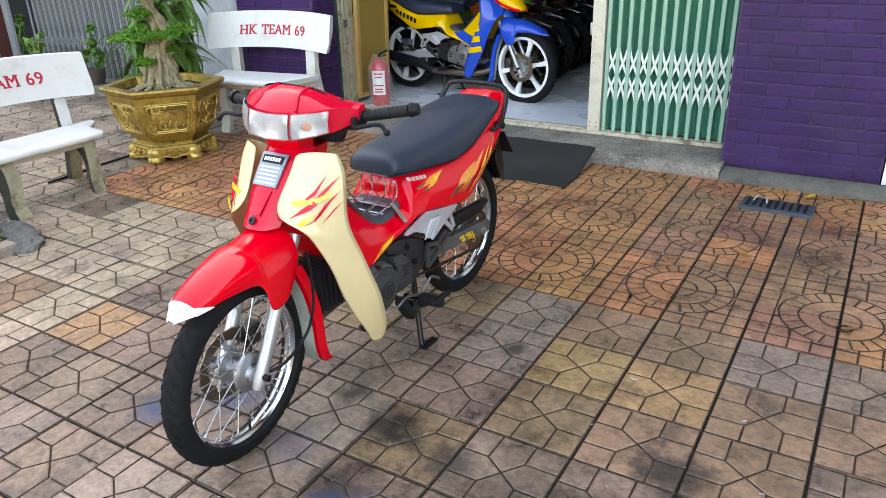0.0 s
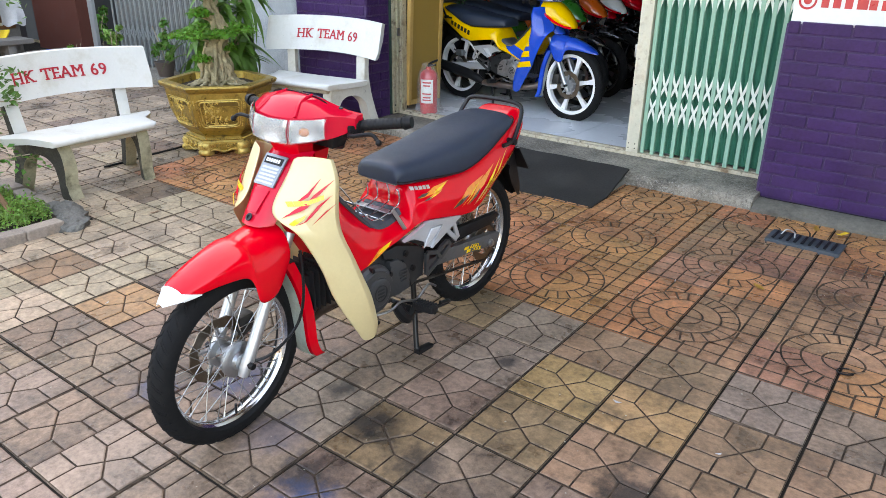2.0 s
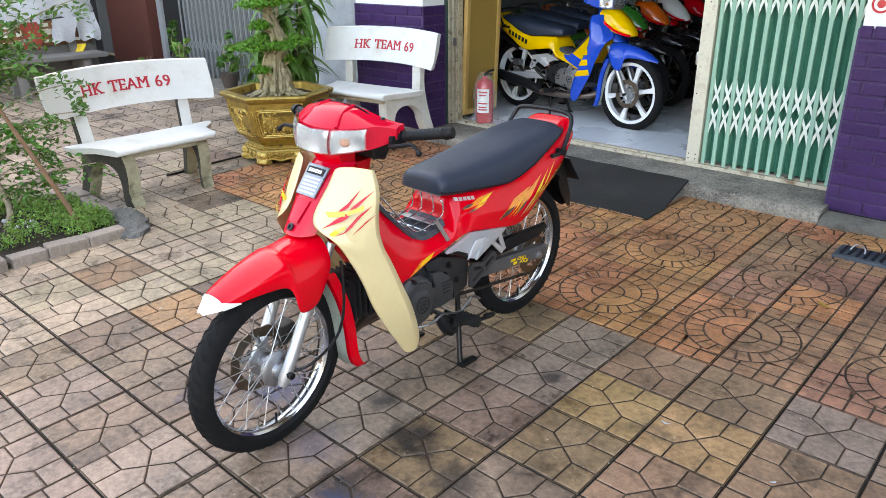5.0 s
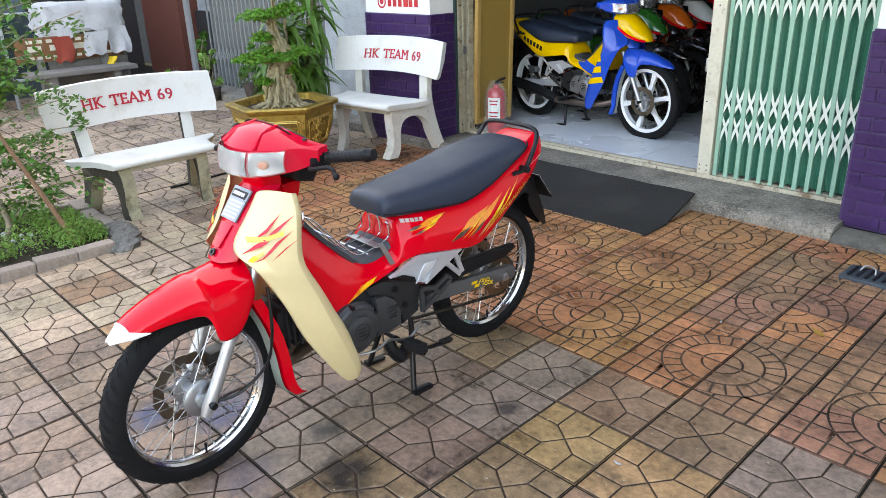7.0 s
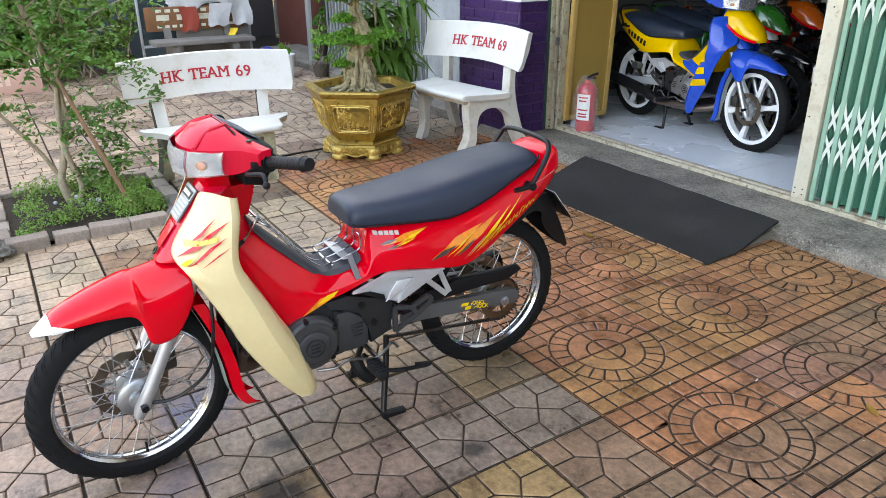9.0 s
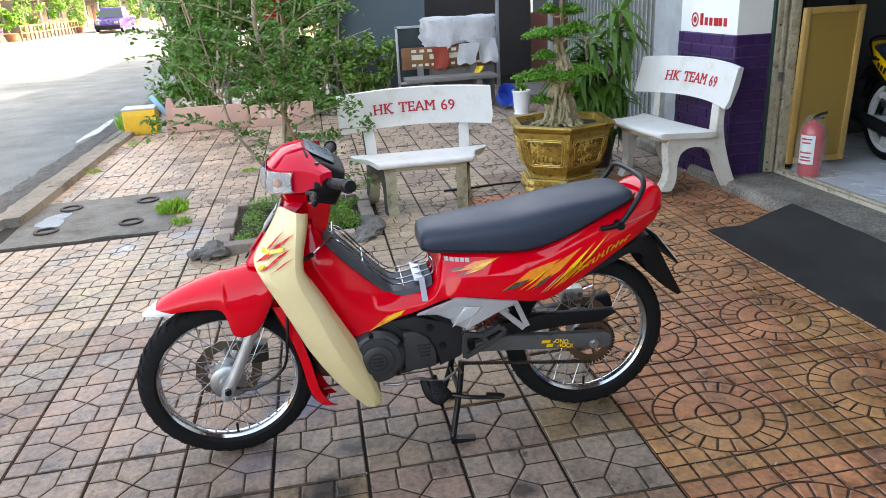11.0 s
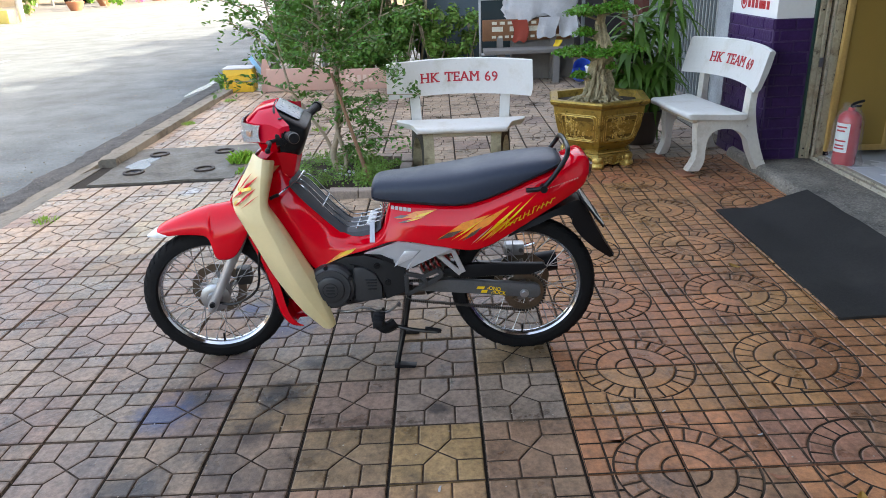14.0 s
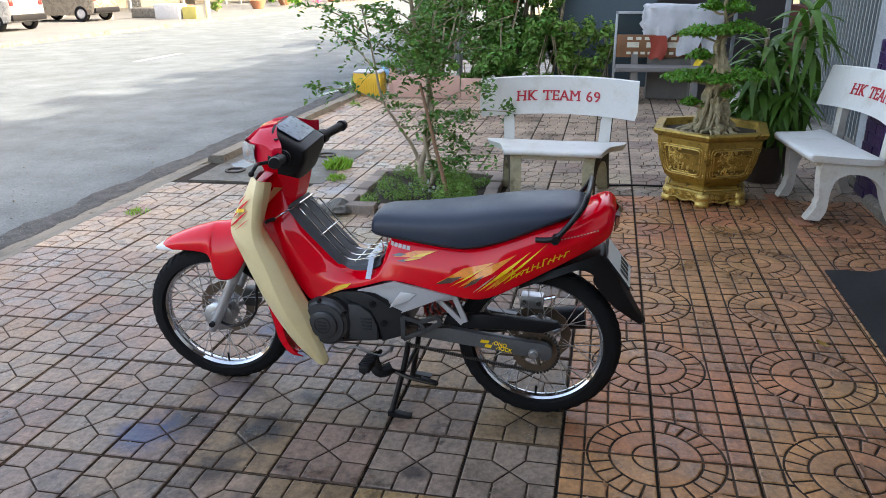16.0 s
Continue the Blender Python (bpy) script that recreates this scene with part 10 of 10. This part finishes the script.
GEO_B = tile_geometry(cells_b(), 0.006, 0.004, 0.0036)


def turned(geo, quarter):
    """The tile turned about its middle by quarter turns."""
    out = []
    for x, y, z in geo[0]:
        for _ in range(quarter):
            x, y = 0.3 - y, x
        out.append((x, y, z))
    return out, geo[1], geo[2]


pavement = thing("pavement", (0, 2.4, 0.0), label="patterned concrete paving tiles, damp and stained", category="pavement", kind="structure")
pavement.matrix_world = pose(0, 2.4, 0, math.degrees(math.atan(SLOPE)))
bpy.context.view_layer.update()
MESHES = {}


def tile_mesh(kind, q, m_):
    key = (kind, q, m_.name)
    if key not in MESHES:
        g = turned(GEO["A"] if kind == "A" else GEO_B, q)
        me = bpy.data.meshes.new("paving_tile")
        me.from_pydata(g[0], [], g[1])
        me.materials.append(m_)
        me.materials.append(GROOVE)
        for f_ in g[2]:
            me.polygons[f_].material_index = 1
        MESHES[key] = me
    return MESHES[key]


def skip(x, y):
    """Where the bed, the slab and the steps take the place of tiles."""
    cx, cy = x + 0.15, y + 0.15
    return (-4.60 < cx < -3.52 and 1.05 < cy < 2.02) or (-5.46 < cx < -4.26 and -0.65 < cy < 0.68) or (cy > 4.5 and cx > -4.2) or cy > 4.62


def tile_kind(i, j):
    x, y = 0.3 * i, 0.3 * j
    if y >= 2.69 and x > -4.35:
        # medallion centres lie on x = -0.6 k, y = 3.0 + 0.6 k
        fx, fy = (i % 2 == 0), ((j - 10) % 2 == 0)
        q = {(True, True): 0, (False, True): 1, (False, False): 2, (True, False): 3}[(fx, fy)]
        return "B", q
    return "A", 0


rng = random.Random(101)
rest, floors = {}, {}
YELLOW = {(-3, 7), (-2, 7), (-9, 5)}
GOLDEN = {(-3, 8), (-2, 8), (-1, 7), (-5, 8), (-2, 6), (-3, 6), (-1, 6), (-6, 7), (0, 7), (-11, 5), (-4, 5)}
for i in range(-44, 20):
    for j in range(-2, 17):
        x, y = 0.3 * i, 0.3 * j
        if skip(x, y):
            continue
        kind, q = tile_kind(i, j)
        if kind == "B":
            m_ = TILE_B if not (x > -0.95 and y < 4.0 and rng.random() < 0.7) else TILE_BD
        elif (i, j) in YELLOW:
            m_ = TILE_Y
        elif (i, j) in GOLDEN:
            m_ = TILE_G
        # paler copies by region put the stronger light there into the colour
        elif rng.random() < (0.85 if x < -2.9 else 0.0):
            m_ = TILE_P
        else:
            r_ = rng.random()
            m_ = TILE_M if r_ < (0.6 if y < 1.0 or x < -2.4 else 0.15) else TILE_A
        dz, rx, ry = rng.gauss(0, 0.0016), rng.gauss(0, 0.005), rng.gauss(0, 0.005)
        if -13 <= i <= 2 and 1 <= j <= 15 or (-16 <= i < -13 and 3 <= j <= 10):
            o = part("paving_tile", tile_mesh(kind, q, m_), None, pavement)
            o.matrix_local = Matrix.Translation((x, y - 2.4, dz)) @ Matrix.Translation((0.15, 0.15, 0)) @ Euler((rx, ry, 0)).to_matrix().to_4x4() @ Matrix.Translation((-0.15, -0.15, 0))
        else:
            vs, fs = rest.setdefault(m_.name, ([], []))
            g = turned(GEO["A"] if kind == "A" else GEO_B, q)
            n0 = len(vs)
            vs += [(a + x, b + y - 2.4, c + dz) for a, b, c in g[0]]
            floors.setdefault(m_.name, []).extend(len(fs) + k for k in g[2])
            fs += [tuple(n0 + k for k in f) for f in g[1]]
for name_, (vs, fs) in rest.items():
    me = bpy.data.meshes.new("paving_rest")
    me.from_pydata(vs, [], fs)
    me.materials.append(bpy.data.materials[name_])
    me.materials.append(GROOVE)
    for k in floors[name_]:
        me.polygons[k].material_index = 1
    o = part("paving_rest", me, None, pavement)
    o["kind"] = "stuff"

# pale grit and crumbs lying about on the tiles, and a few dry leaves
crumb_rng = random.Random(91)
gv, gf = [], []
for k in range(620):
    u, v = crumb_rng.uniform(-4.2, 0.9), crumb_rng.uniform(0.1, 4.3)
    if skip(u - 0.15, v - 0.15):
        continue
    r_, a_, n_ = crumb_rng.uniform(0.0014, 0.0036), crumb_rng.uniform(0, 6.28), len(gv)
    zb_ = gz(v) + 0.002
    gv += [(u + r_ * crumb_rng.uniform(0.7, 1.4) * math.cos(a_ + q * 1.571), v + r_ * crumb_rng.uniform(0.7, 1.4) * math.sin(a_ + q * 1.571), zb_ + 0.2 * r_) for q in range(4)] + [(u, v, zb_ + r_ * 0.8), (u, v, zb_ - 0.3 * r_)]
    gf += [(n_ + q, n_ + (q + 1) % 4, n_ + 4) for q in range(4)] + [(n_ + (q + 1) % 4, n_ + q, n_ + 5) for q in range(4)]
me = bpy.data.meshes.new("paving_grit")
me.from_pydata(gv, [], gf)
me.materials.append(mat("pale_grit", (0.42, 0.38, 0.31), 0.9, vary=0.4, scale=3, fine=20, space="World"))
tagged(new("paving_grit", me), "pale crumbs of grit scattered over the paving", "grit", kind="stuff")
DRYLEAF = leaf_mat("dry_leaf", (0.30, 0.13, 0.03))
for u, v, a_ in ((-0.40, 3.42, 70), (-0.37, 4.30, 20), (-2.05, 3.72, 140)):
    lf_ = thing("dry_leaf", (u, v, gz(v) + 0.004), a_, "curled dry orange-brown leaf on the paving", "leaf", "dry leaves")
    bm = bmesh.new()
    rows_ = []
    for k in range(7):
        t = k / 6
        w_ = 0.014 * math.sin(math.pi * min(1, t * 0.92 + 0.06)) + 0.001
        rows_.append([(-w_, 0.055 * t, 0.006 + 0.010 * t * t), (0, 0.055 * t, 0.001 + 0.008 * t * t), (w_, 0.055 * t, 0.007 + 0.010 * t * t)])
    loft(bm, rows_, closed=False, caps=False)
    thicken(part("blade", bm, DRYLEAF, lf_, "", 60), 0.0008, 0)
